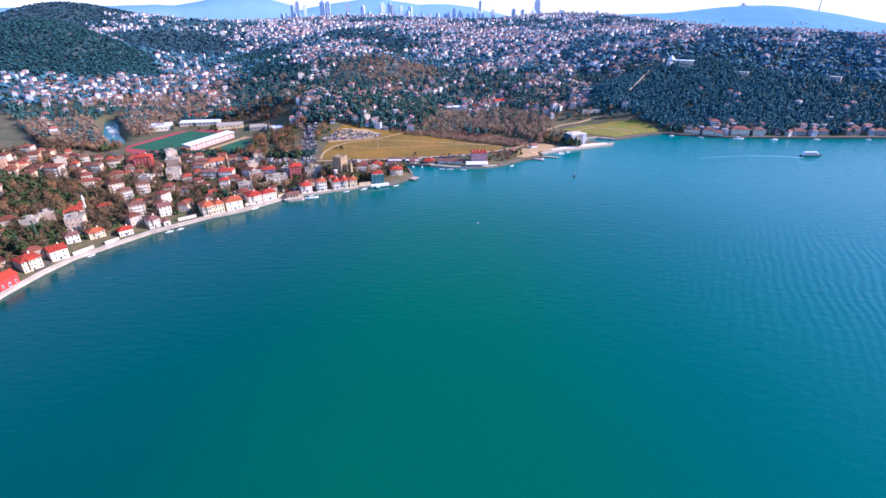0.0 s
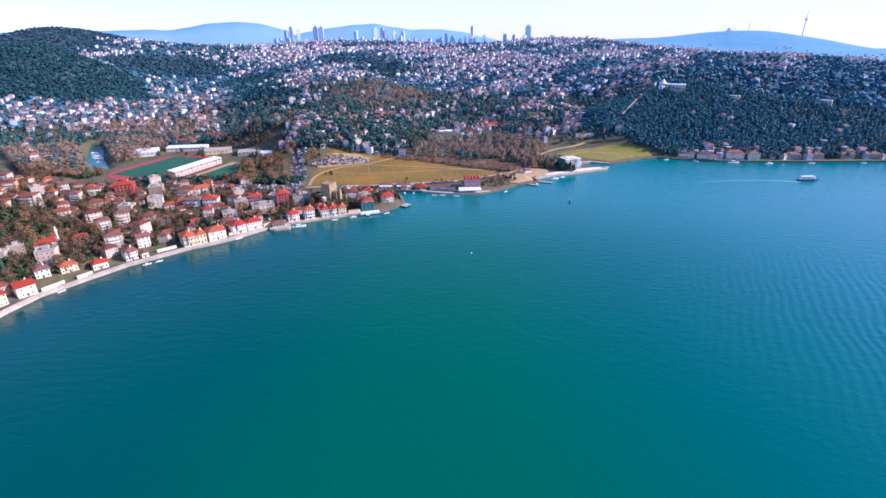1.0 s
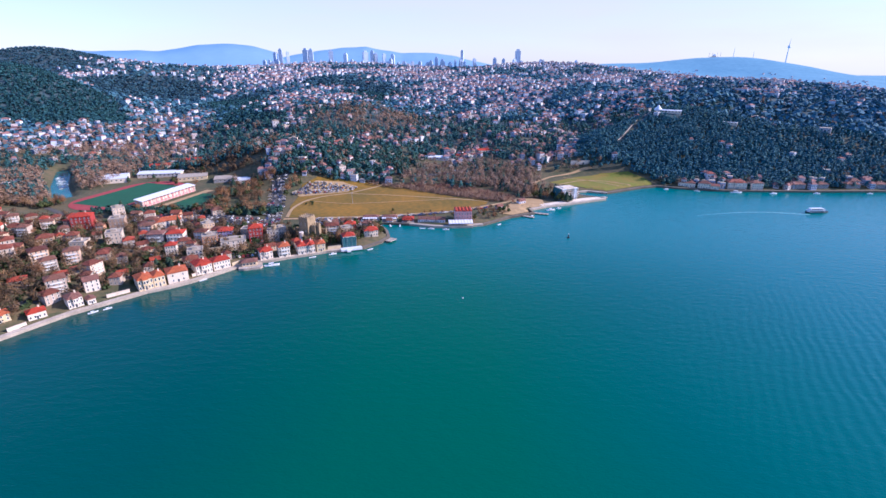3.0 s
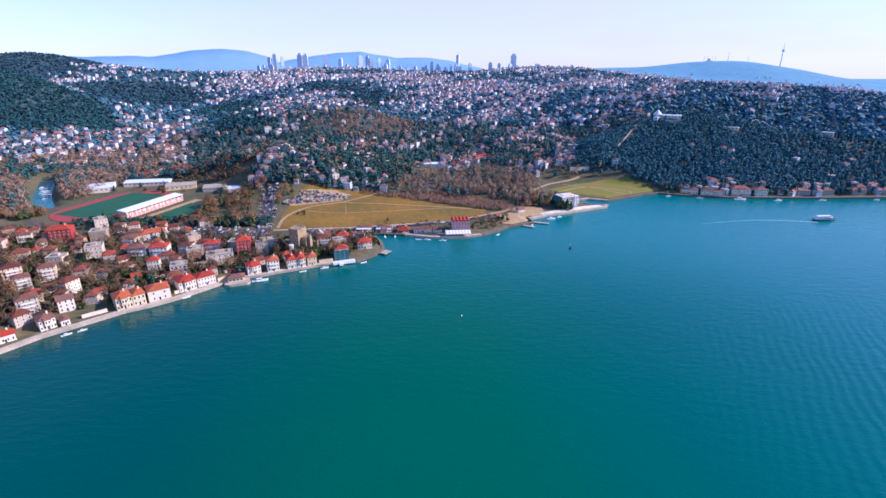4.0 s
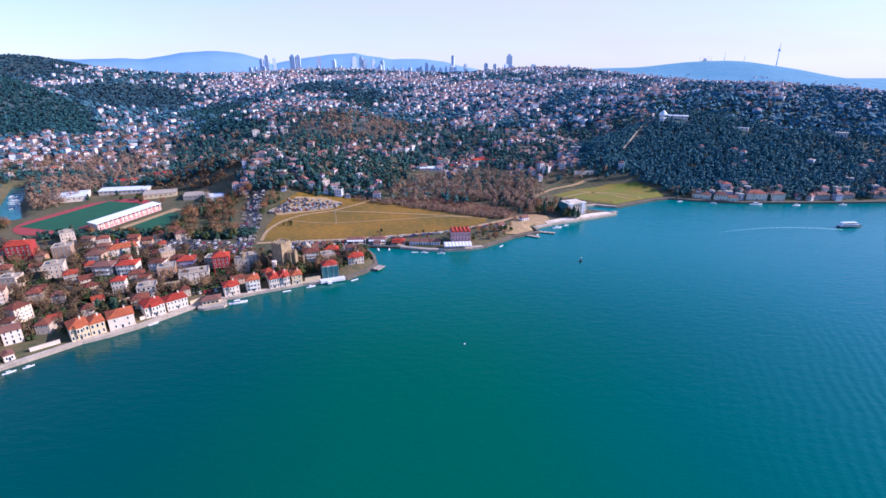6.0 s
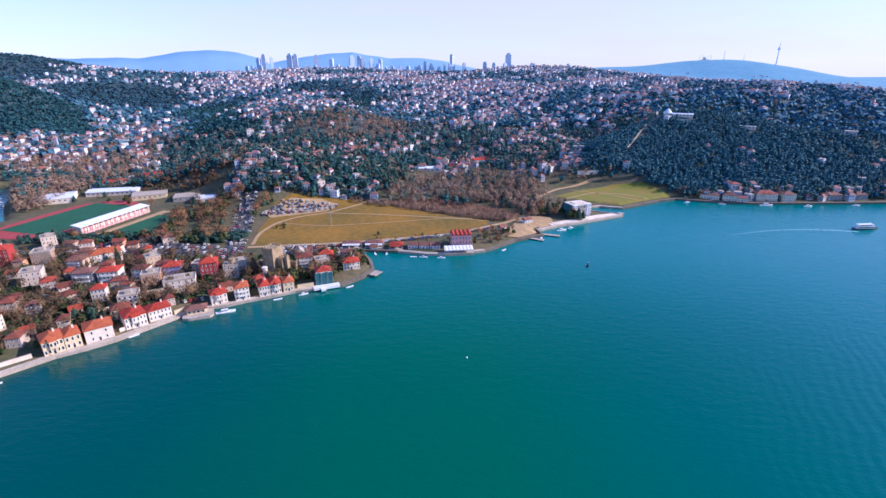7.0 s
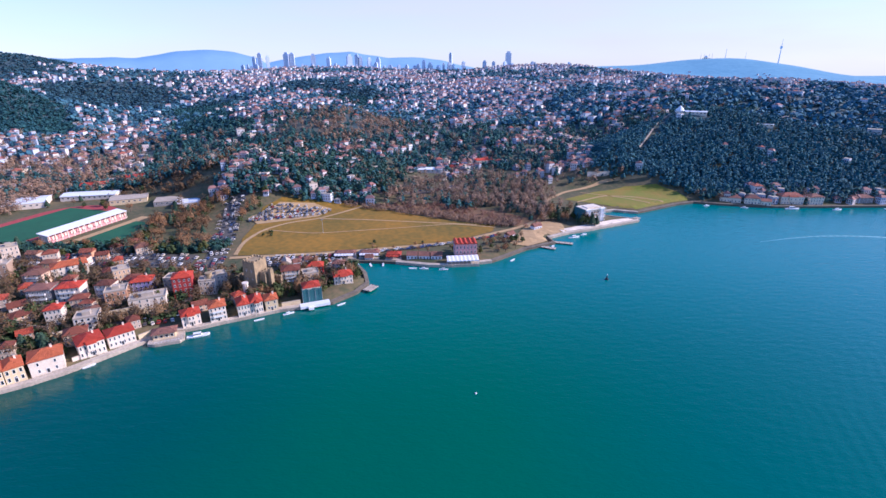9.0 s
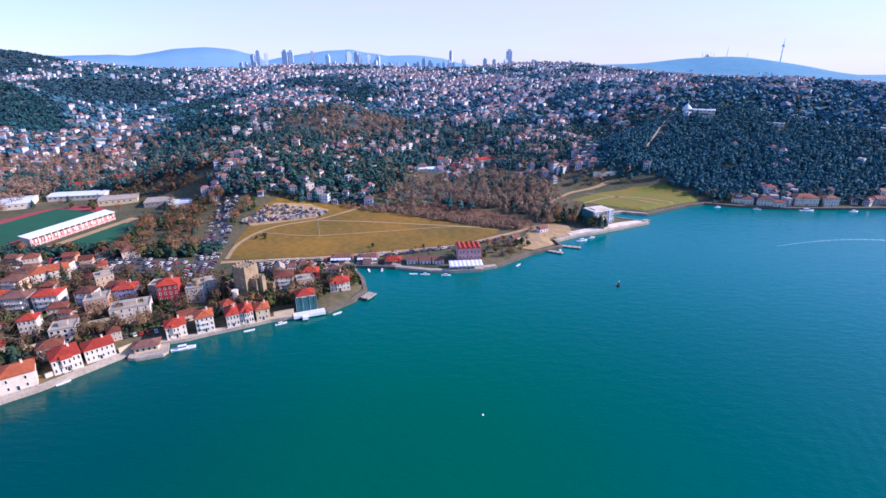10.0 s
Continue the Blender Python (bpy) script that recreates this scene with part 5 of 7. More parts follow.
# ---- the bay side ----
def pink_hall():
    t = thing("pink_hall", "salmon pink waterside hall with white windows and red roof", "hall")
    bm = bmesh.new()
    box(bm, -8, 8, 0, 12, -2, 11.5)
    box(bm, -8.2, 8.2, -0.2, 12.2, 11.0, 11.5)
    part("wall", bm, M["pinkw"], t)
    bm = bmesh.new()
    box(bm, -8.3, 8.3, -0.3, 12.3, 11.5, 11.8)
    part("roof", bm, M["roof"], t)
    for i in range(5):
        bm = bmesh.new()
        hip(bm, -8.3 + i * 3.4, -5.5 + i * 3.4, -0.3, 12.3, 11.95, 0.7, True, 0.12)
        part("roof_ridge", bm, M["roof"], t)
    me = window_mesh(1.0, 2.0)
    for k in range(3):
        for i in range(6):
            part("window", me, None, t).matrix_basis = pose(-6.6 + 2.65 * i, 0, 0.9 + 3.5 * k)
        for i in range(4):
            part("window", me, None, t).matrix_basis = pose(-8, 1.8 + 2.8 * i, 0.9 + 3.5 * k, 0, 0, -90)
            part("window", me, None, t).matrix_basis = pose(8, 1.8 + 2.8 * i, 0.9 + 3.5 * k, 0, 0, 90)
    stand(t, 25, 411, 4)
    t = thing("terrace_canopy", "long white awning over a waterside terrace", "canopy")
    for i in range(8):
        bm = bmesh.new()
        x0 = -11.5 + i * 2.9
        v = [bm.verts.new(c) for c in ((x0, -3.8, 2.7), (x0 + 1.4, -3.9, 2.9), (x0 + 2.85, -3.8, 2.7), (x0 + 2.85, 3.5, 4.1), (x0 + 1.4, 3.5, 4.3), (x0, 3.5, 4.1))]
        bm.faces.new((v[0], v[1], v[4], v[5]))
        bm.faces.new((v[1], v[2], v[3], v[4]))
        box(bm, x0, x0 + 2.85, -3.86, -3.82, 2.2, 2.72)
        part("cloth", bm, M["awning"], t)
    for i in range(9):
        bm = bmesh.new()
        tube(bm, -11.5 + i * 2.88, -3.7, -0.2, 2.75, 0.07, 0.07, 6)
        part("post", bm, M["whitepaint"], t)
    bm = bmesh.new()
    box(bm, -11.8, 11.8, -4.2, 3.8, -2, 0.05)
    part("terrace", bm, M["quay"], t)
    t.matrix_basis = pose(22, 405, 1.9, 0, 0, 4)


pink_hall()


def gable_tent(x, y, turn, w, d, label):
    t = thing("pavilion_tent", label, "pavilion", "waterside pavilions")
    bm = bmesh.new()
    hip(bm, -w / 2, w / 2, 0, d, 2.8, 2.6, True, 0.1)
    part("roof", bm, M["roofb"], t)
    bm = bmesh.new()
    box(bm, -w / 2 + 0.3, w / 2 - 0.3, 0.3, d - 0.3, -1, 2.65)
    part("wall", bm, M["awning"], t)
    me = window_mesh(1.2, 1.6)
    for i in range(3):
        part("window", me, None, t).matrix_basis = pose(-w * 0.3 + w * 0.3 * i, 0.3, 0.5)
    stand(t, x, y, turn)


for i, (x, y) in enumerate(((-15, 411.5), (-6, 410.5), (3, 409.5))):
    gable_tent(x, y, -5, 8.5, 6.5, "low white pavilion with brown gabled roof")


def quay_cafe(x, y, turn, w, d, label, roof, red=False):
    """A long open cafe on the quay: a low tiled roof on posts over a glazed back room, with an awning in front."""
    t = thing("quay_cafe", label, "cafe", "waterside cafes")
    bm = bmesh.new()
    hip(bm, -w / 2, w / 2, 1.5, d, 3.3, 1.5, False, 0.15)
    part("roof", bm, M[roof], t)
    bm = bmesh.new()
    box(bm, -w / 2 + 0.5, w / 2 - 0.5, d * 0.55, d - 0.4, -1.5, 3.1)
    part("wall", bm, M["red" if red else "white"], t)
    for i in range(int(w / 3)):
        part("window", window_mesh(1.8, 1.8), None, t).matrix_basis = pose(-w / 2 + 2 + 3 * i, d * 0.55, 0.6)
    for i in range(int(w / 3.5) + 1):
        bm = bmesh.new()
        tube(bm, -w / 2 + 0.4 + i * (w - 0.8) / int(w / 3.5), 1.8, -1.5, 3.2, 0.09, 0.09, 6)
        part("post", bm, M["whitepaint"], t)
    for i in range(int(w / 2.4)):
        bm = bmesh.new()
        x0 = -w / 2 + 0.2 + i * 2.4
        v = [bm.verts.new(c) for c in ((x0, -0.8, 2.3), (x0 + 2.2, -0.8, 2.3), (x0 + 2.2, 1.5, 3.05), (x0, 1.5, 3.05), (x0, -0.8, 2.22), (x0 + 2.2, -0.8, 2.22), (x0 + 2.2, 1.5, 2.97), (x0, 1.5, 2.97))]
        for f in ((0, 1, 2, 3), (7, 6, 5, 4), (0, 4, 5, 1), (1, 5, 6, 2), (2, 6, 7, 3), (3, 7, 4, 0)):
            bm.faces.new([v[k] for k in f])
        part("awning", bm, M["roof" if red else "awning"], t)
    bm = bmesh.new()
    box(bm, -w / 2 - 0.4, w / 2 + 0.4, -1.4, d + 0.2, -3, 0.05)
    part("deck", bm, M["quay"], t)
    stand(t, x, y, turn, 2.4)


quay_cafe(-65, 415.5, 2, 16, 8, "long waterside cafe with dark tiled roof and white awnings", "roofb")
quay_cafe(-47, 415.5, -4, 15, 8, "long waterside cafe with brown tiled roof and white awnings", "roofb")
quay_cafe(-29, 411.5, -6, 11, 9, "red walled waterside restaurant with red roof and awnings", "roof", True)
stand(house("shore_house", "dark red wooden house among trees by the castle", 11, 8, 5.5, "hip", "red", "roof", 2, 4, 3, 2.4, group="houses on the point"), -80, 384, 10)
stand(house("boat_shed", "white gabled boat shed behind the castle", 6, 9, 4.2, "gable", "white", "flat", 1, 2, 2, 2.6, group="houses on the point", chimney=False), -101, 392, 20)
stand(house("shore_house", "small house with brown roof behind the wooded point", 8, 7, 4.8, "hip", "white", "roofb", 2, 3, 2, 2.0, group="houses on the point"), -66, 390, -8)
for i in range(9):
    gable_tent(-104 + i * 7.2 + rng.normal(), 399 + i * 1.6 + rng.normal(), 8 + rng.normal() * 8, rng.uniform(4, 7), rng.uniform(3.5, 5), "small cafe kiosk behind the bay quay")
gable_tent(66, 452, 35, 8, 6, "small cafe kiosk beside the bay path")
gable_tent(92, 474, 30, 9, 6, "pale cafe pavilion beside the bay")


def pavilion_palace():
    t = thing("palace", "ornate pale stone palace partly behind white scaffolding", "palace")
    bm = bmesh.new()
    box(bm, -9.5, 9.5, 0, 14, -2, 11)
    for z in (0.8, 5.6, 10.6):
        box(bm, -9.75, 9.75, -0.25, 14.25, z, z + 0.45)
    part("wall", bm, M["white"], t)
    bm = bmesh.new()
    box(bm, -9.9, 9.9, -0.4, 14.4, 11.05, 11.9)
    box(bm, -6, 6, 3, 11, 11.9, 12.6)
    part("roof", bm, M["white"], t)
    for sx in (-7.6, 7.6):
        bm = bmesh.new()
        box(bm, sx - 2.2, sx + 2.2, -1.1, -0.26, -2, 11.5)
        box(bm, sx - 2.5, sx + 2.5, -1.3, -0.26, 11.5, 12.2)
        part("end_bay", bm, M["whitepaint"], t)
        for k in (-1.5, 1.5):
            bm = bmesh.new()
            tube(bm, sx + k, -1.3, -1, 11.4, 0.35, 0.3, 10)
            part("column", bm, M["whitepaint"], t)
    for i in range(10):
        bm = bmesh.new()
        x0 = -9.6 + i * 1.95
        box(bm, x0, x0 + 1.5, -0.3, 0.0, 12.0, 12.9)
        part("parapet", bm, M["white"], t)
    me = window_mesh(1.3, 2.8)
    for k in range(2):
        for i in range(5):
            part("window", me, None, t).matrix_basis = pose(-7.4 + 3.7 * i, 0, 1.8 + 4.9 * k)
        for i in range(4):
            part("window", me, None, t).matrix_basis = pose(-9.5, 2 + 3.3 * i, 1.8 + 4.9 * k, 0, 0, -90)
            part("window", me, None, t).matrix_basis = pose(9.5, 2 + 3.3 * i, 1.8 + 4.9 * k, 0, 0, 90)
    bm = bmesh.new()
    for i in range(8):
        box(bm, -11, -10.9, 0.2 + 1.8 * i, 0.2 + 1.8 * i + 1.7, -0.5, 11.8)
    part("netting", bm, M["netting"], t)
    for x in (-11, -7.3, -3.6, 0, 3.6, 7.3, 11):
        bm = bmesh.new()
        tube(bm, x, -1.3, -1, 12.2, 0.12, 0.12, 6)
        part("scaffold_pole", bm, M["whitepaint"], t)
    for z in (3.8, 7.6, 11.6):
        bm = bmesh.new()
        box(bm, -11, 11, -1.6, -0.7, z, z + 0.15)
        part("scaffold_deck", bm, M["whitepaint"], t)
    stand(t, 147, 495.5, 22)


pavilion_palace()
drape("terrace", [(112, 469), (142, 481), (190, 503), (187, 508), (165, 500), (139, 488), (110, 475)], M["white"], 0.5, "pale paved waterside terrace", "terrace")


# ---- stadium ----
def stadium_stand():
    t = thing("stadium_stand", "long covered grandstand with white roof and red seating", "grandstand")
    L, D = 74.0, 10.5
    bm = bmesh.new()
    prof = [(0.4, -1)]
    for i in range(7):
        prof += [(0.4 + i * 1.1, 1.2 + i * 0.55), (1.5 + i * 1.1, 1.2 + i * 0.55)]
    prof += [(8.2, 7.6), (8.6, 7.6), (8.6, -1)]
    ends = [[bm.verts.new((sx * L / 2, y, z)) for y, z in prof] for sx in (-1, 1)]
    for i in range(len(prof)):
        k = (i + 1) % len(prof)
        bm.faces.new((ends[0][i], ends[0][k], ends[1][k], ends[1][i]))
    bm.faces.new(ends[0][::-1])
    bm.faces.new(ends[1])
    bmesh.ops.recalc_face_normals(bm, faces=bm.faces)
    part("terrace", bm, M["pinkw"], t)
    bm = bmesh.new()
    box(bm, -L / 2 - 0.4, -L / 2 - 0.1, 0, D - 1.2, -1, 6.0)
    box(bm, L / 2 + 0.1, L / 2 + 0.4, 0, D - 1.2, -1, 6.0)
    part("end_wall", bm, M["white"], t)
    bm = bmesh.new()
    n = 28
    for i in range(n):
        x0 = -L / 2 - 1 + (L + 2) * i / n
        x1 = x0 + (L + 2) / n - 0.06
        v = [bm.verts.new(c) for c in ((x0, -0.6, 6.3), (x1, -0.6, 6.3), (x1, D, 7.7), (x0, D, 7.7), (x0, -0.6, 6.55), (x1, -0.6, 6.55), (x1, D, 7.95), (x0, D, 7.95))]
        for f in ((3, 2, 1, 0), (4, 5, 6, 7), (0, 1, 5, 4), (1, 2, 6, 5), (2, 3, 7, 6), (3, 0, 4, 7)):
            bm.faces.new([v[k] for k in f])
    part("roof", bm, M["whitepaint"], t)
    for i in range(15):
        bm = bmesh.new()
        x = -L / 2 + 1 + (L - 2) * i / 14
        box(bm, x - 0.35, x + 0.35, 0.0, 0.38, -1, 6.35)
        part("column", bm, M["white"], t)
    for i in range(28):
        bm = bmesh.new()
        x = -L / 2 + 1.4 + (L - 2.8) * i / 27
        box(bm, x - 0.75, x + 0.75, 0.1, 0.34, 1.6 + 0.5 * (i % 2), 4.4 + 0.4 * (i % 2))
        part("panel", bm, M["white" if i % 3 else "pinkw"], t)
    stand(t, -296, 488, 73.5, 4.0)


stadium_stand()


def slab(name, cx, cy, w, d, turn, material, lift, label, category):
    c, s = math.cos(radians(turn)), math.sin(radians(turn))
    drape(name, [(cx + a * w / 2 * c - b * d / 2 * s, cy + a * w / 2 * s + b * d / 2 * c) for a, b in ((-1, -1), (1, -1), (1, 1), (-1, 1))], material, lift, label, category, 12)


def oval(name, cx, cy, w, d, turn, material, lift, label):
    c, s = math.cos(radians(turn)), math.sin(radians(turn))
    pts = []
    for i in range(32):
        a = 2 * math.pi * i / 32
        x = math.copysign(max(w / 2 - d / 2, 0), math.cos(a)) + d / 2 * math.cos(a)
        y = d / 2 * math.sin(a)
        pts.append((cx + x * c - y * s, cy + x * s + y * c))
    drape(name, pts, material, lift, label, "track", 12)


oval("running_track", -350, 506, 130, 78, 73.5, M["track"], 0.3, "red running track around a football pitch")
slab("football_pitch", -349, 506, 98, 58, 73.5, M["pitch"], 0.42, "green football pitch inside the running track", "pitch")
slab("training_pitch", -264, 478, 62, 34, 73.5, M["pitch"], 0.3, "small green training pitch beside the grandstand", "pitch")
slab("stadium_yard", -282, 486, 86, 10, 73.5, M["path"], 0.24, "sandy strip along the grandstand", "yard")


def hall_block(x, y, turn, w, d, h, label, roofm="whitepaint", wall="white", ridge=True, deep=1.5):
    d, h = d * deep, h * 0.72
    t = thing("sports_hall", label, "hall", "halls by the stadium")
    bm = bmesh.new()
    box(bm, -w / 2, w / 2, 0, d, -3, h)
    part("wall", bm, M[wall], t)
    bm = bmesh.new()
    if ridge:
        hip(bm, -w / 2 - 0.4, w / 2 + 0.4, -0.4, d + 0.4, h + 0.25, 1.6, True)
    else:
        box(bm, -w / 2 - 0.2, w / 2 + 0.2, -0.2, d + 0.2, h, h + 0.5)
    part("roof", bm, M[roofm], t)
    me = window_mesh(2.2, 1.4)
    for i in range(int(w / 5)):
        part("window", me, None, t).matrix_basis = pose(-w / 2 + 2.5 + 5 * i, 0, h * 0.5)
    stand(t, x, y, turn)


hall_block(-404, 556, 25, 34, 22, 7.5, "large sports hall with white metal roof")
hall_block(-362, 588, 10, 52, 14, 6.5, "long low hall with white roof")
hall_block(-312, 574, 22, 34, 16, 7, "hall with grey roof behind the stadium", "flat", "cream")
hall_block(-268, 566, 18, 26, 14, 6, "low school building with flat grey roof", "flat", "grey", False)
hall_block(-244, 556, 18, 22, 12, 6.5, "low school building with white roof", "whitepaint", "white", False)
hall_block(-380, 640, 25, 40, 12, 5, "long shed with red tiled roof", "roof")
hall_block(-330, 650, 30, 44, 12, 5, "long shed with faded red roof", "roof")
hall_block(-470, 640, 25, 44, 12, 5, "long white shed beside the valley road")
hall_block(-600, 740, 30, 60, 18, 6, "white industrial shed in the valley")
hall_block(-680, 770, 25, 56, 20, 6, "white industrial shed with flat roof", "whitepaint", "white", False)
hall_block(-540, 700, 15, 40, 16, 6, "pale industrial shed in the valley", "flat")
hall_block(-3, 692, 0, 34, 10, 6, "long low shed with white roof below the hill")
hall_block(40, 712, 10, 30, 12, 6, "low shed with red roof below the hill", "roof")
hall_block(75, 735, 20, 26, 12, 6, "low shed with red tiled roof below the hill", "roof")
hall_block(377, 785, -28, 30, 8, 5.5, "long white restaurant building on the ridge", "whitepaint", "white", True, 1.0)
hall_block(450, 738, -36, 20, 7, 5.5, "long white terrace building on the wooded slope", "whitepaint", "white", False, 0.9)
hall_block(585, 718, -40, 15, 10, 11, "large pale block above the eastern shore", "flat", "hill", False, 1.0)
ROOF_PEAK = thing("pointed_roof", "white pointed tent roof beside the ridge restaurant", "roof")
bm = bmesh.new()
tube(bm, 0, 0, -4, 3.5, 6, 6, 10)
tube(bm, 0, 0, 3.5, 11, 7, 0.2, 10)
part("cone", bm, M["whitepaint"], ROOF_PEAK)
stand(ROOF_PEAK, 362, 800, 0)


# ---- roads, paths, car parks ----
ROAD = ribbon("road", [(-150, 372), (-157, 388), (-165, 430), (-173, 467), (-185, 510), (-197, 546), (-187, 566), (-165, 577), (-97, 588), (-20, 600), (40, 640)], 12, M["asphalt"], 0.3, "busy grey asphalt road", "road")
ribbon("shore_road", [(-150, 416), (-131, 418), (-80, 423), (-29, 433), (20, 444), (45, 460), (75, 478), (98, 500), (112, 530), (120, 570), (150, 605), (200, 630), (260, 625)], 4.5, M["path"], 0.35, "sandy road along the bay", "road")
ribbon("path", [(-148, 422), (-152, 450), (-146, 482), (-128, 503), (-104, 513), (-80, 540), (-66, 556)], 3.2, M["path"], 0.4, "pale trodden path over the meadow", "path")
ribbon("path", [(-104, 513), (-60, 508), (-10, 498), (40, 488)], 2.0, M["path"], 0.4, "thin trodden path over the meadow", "path")
ribbon("path", [(-146, 482), (-100, 470), (-40, 480), (20, 492), (56, 480)], 1.4, M["path"], 0.38, "faint trodden path over the meadow", "path")
ribbon("path", [(150, 560), (185, 585), (215, 580), (240, 560)], 2.4, M["path"], 0.4, "trodden path over the lawn", "path")
ribbon("path", [(165, 600), (205, 575), (225, 552)], 2.0, M["path"], 0.4, "trodden path over the lawn", "path")
ribbon("hill_road", [(262, 690), (285, 722), (315, 765), (350, 805), (400, 850)], 2.2, M["flat"], 2.0, "pale concrete road up the wooded hill", "road")
ribbon("town_street", [(-262, 165), (-272, 200), (-250, 240), (-225, 268), (-200, 292), (-175, 318), (-150, 340), (-150, 372)], 6, M["asphalt"], 0.3, "narrow asphalt town street", "road")
ribbon("town_street", [(-150, 372), (-190, 385), (-240, 392), (-300, 400), (-360, 420), (-440, 470)], 6, M["asphalt"], 0.3, "asphalt street behind the town", "road")
drape("car_park", [(-170, 516), (-156, 498), (-132, 508), (-106, 520), (-98, 545), (-118, 556), (-150, 552)], M["path"], 0.45, "sandy car park beside the meadow", "car park")
drape("car_park", [(-292, 404), (-172, 398), (-176, 424), (-292, 430)], M["asphalt"], 0.4, "asphalt car park behind the town", "car park")
drape("car_park", [(-130, 398), (-66, 398), (-64, 416), (-128, 416)], M["asphalt"], 0.4, "asphalt car park between castle and meadow", "car park")


def car_kind():
    t = thing("car", "car with painted body and dark windows on asphalt", "car", "parked cars")
    bm = bmesh.new()
    prof = [(-2.1, 0.35), (-2.15, 0.8), (-1.5, 0.95), (-0.9, 1.45), (0.7, 1.48), (1.45, 0.98), (2.1, 0.85), (2.15, 0.35)]
    a = [bm.verts.new((x, -0.85, z)) for x, z in prof]
    b = [bm.verts.new((x, 0.85, z)) for x, z in prof]
    bm.faces.new(a)
    bm.faces.new(b[::-1])
    for i in range(8):
        bm.faces.new((a[i], b[i], b[(i + 1) % 8], a[(i + 1) % 8]))
    bmesh.ops.recalc_face_normals(bm, faces=bm.faces)
    body = part("body", bm, M["carpaint"], t)
    bm = bmesh.new()
    for s in (-1, 1):
        v = [bm.verts.new((x, s * 0.865, z)) for x, z in ((-1.35, 0.98), (-0.85, 1.38), (0.65, 1.4), (1.2, 1.0))]
        bm.faces.new(v if s < 0 else v[::-1])
    for (xa, za), (xb, zb) in (((1.42, 1.02), (0.78, 1.46)), ((-1.48, 0.99), (-0.95, 1.44))):
        o = 0.02 if xa > 0 else -0.02
        v = [bm.verts.new(c) for c in ((xa + o, -0.75, za + 0.02), (xa + o, 0.75, za + 0.02), (xb + o, 0.75, zb + 0.02), (xb + o, -0.75, zb + 0.02))]
        bm.faces.new(v if xa > 0 else v[::-1])
    part("window", bm, M["glass"], body)
    bm = bmesh.new()
    bmesh.ops.create_cone(bm, cap_ends=True, segments=10, radius1=0.33, radius2=0.33, depth=0.22, matrix=pose(0, 0, 0, 90, 0, 0))
    me = mesh_of("wheel", bm, M["rubber"])
    for x in (-1.3, 1.3):
        for y in (-0.78, 0.78):
            part("wheel", me, None, t).matrix_basis = pose(x, y, 0.33)
    return t


CAR = car_kind()
CAR_USED = []


def park(x, y, turn, lift=0.5):
    m = pose(x, y, gz(x, y) + lift, 0, 0, turn)
    if not CAR_USED:
        CAR.matrix_basis = m
        CAR_USED.append(1)
    else:
        copy_thing(CAR, m)


for i in range(44):      # sandy car park
    r, k = divmod(i, 11)
    x, y = -157 + k * 5.0 + r * 2.2 + rng.normal() * 0.5, 508 + k * 1.9 + r * 10.5 + rng.normal() * 0.5
    if y < 552 - 0.2 * (x + 150) and rng.uniform() < 0.93:
        park(x, y, 95 + rng.normal() * 6, 0.55)
for i in range(46):      # asphalt car park behind the town
    r, k = divmod(i, 23)
    if rng.uniform() < 0.85:
        park(-288 + k * 4.9 + rng.normal() * 0.3, 408 + r * 11 + rng.normal() * 0.3 - k * 0.2, 90 + rng.normal() * 4)
for i in range(26):      # car park between castle and meadow
    r, k = divmod(i, 13)
    if rng.uniform() < 0.9:
        park(-126 + k * 4.8 + rng.normal() * 0.3, 403 + r * 9 + rng.normal() * 0.3, 90 + rng.normal() * 4)
for i in range(22):      # along the bay road
    u = i / 21
    if rng.uniform() < 0.8:
        park(-60 + 110 * u, 421.5 + 34 * u ** 1.6 + rng.normal() * 0.4, 12 + 25 * u + rng.normal() * 3, 0.35)
for i in range(3, len(ROAD) - 3):
    d = ROAD[i + 1] - ROAD[i - 1]
    ang = math.degrees(math.atan2(d[1], d[0]))
    q = np.array((-d[1], d[0])) / np.linalg.norm(d)
    if rng.uniform() < 0.42:
        side = rng.choice((-1, 1))
        park(*(ROAD[i] + q * side * 3.0), ang, 0.35)


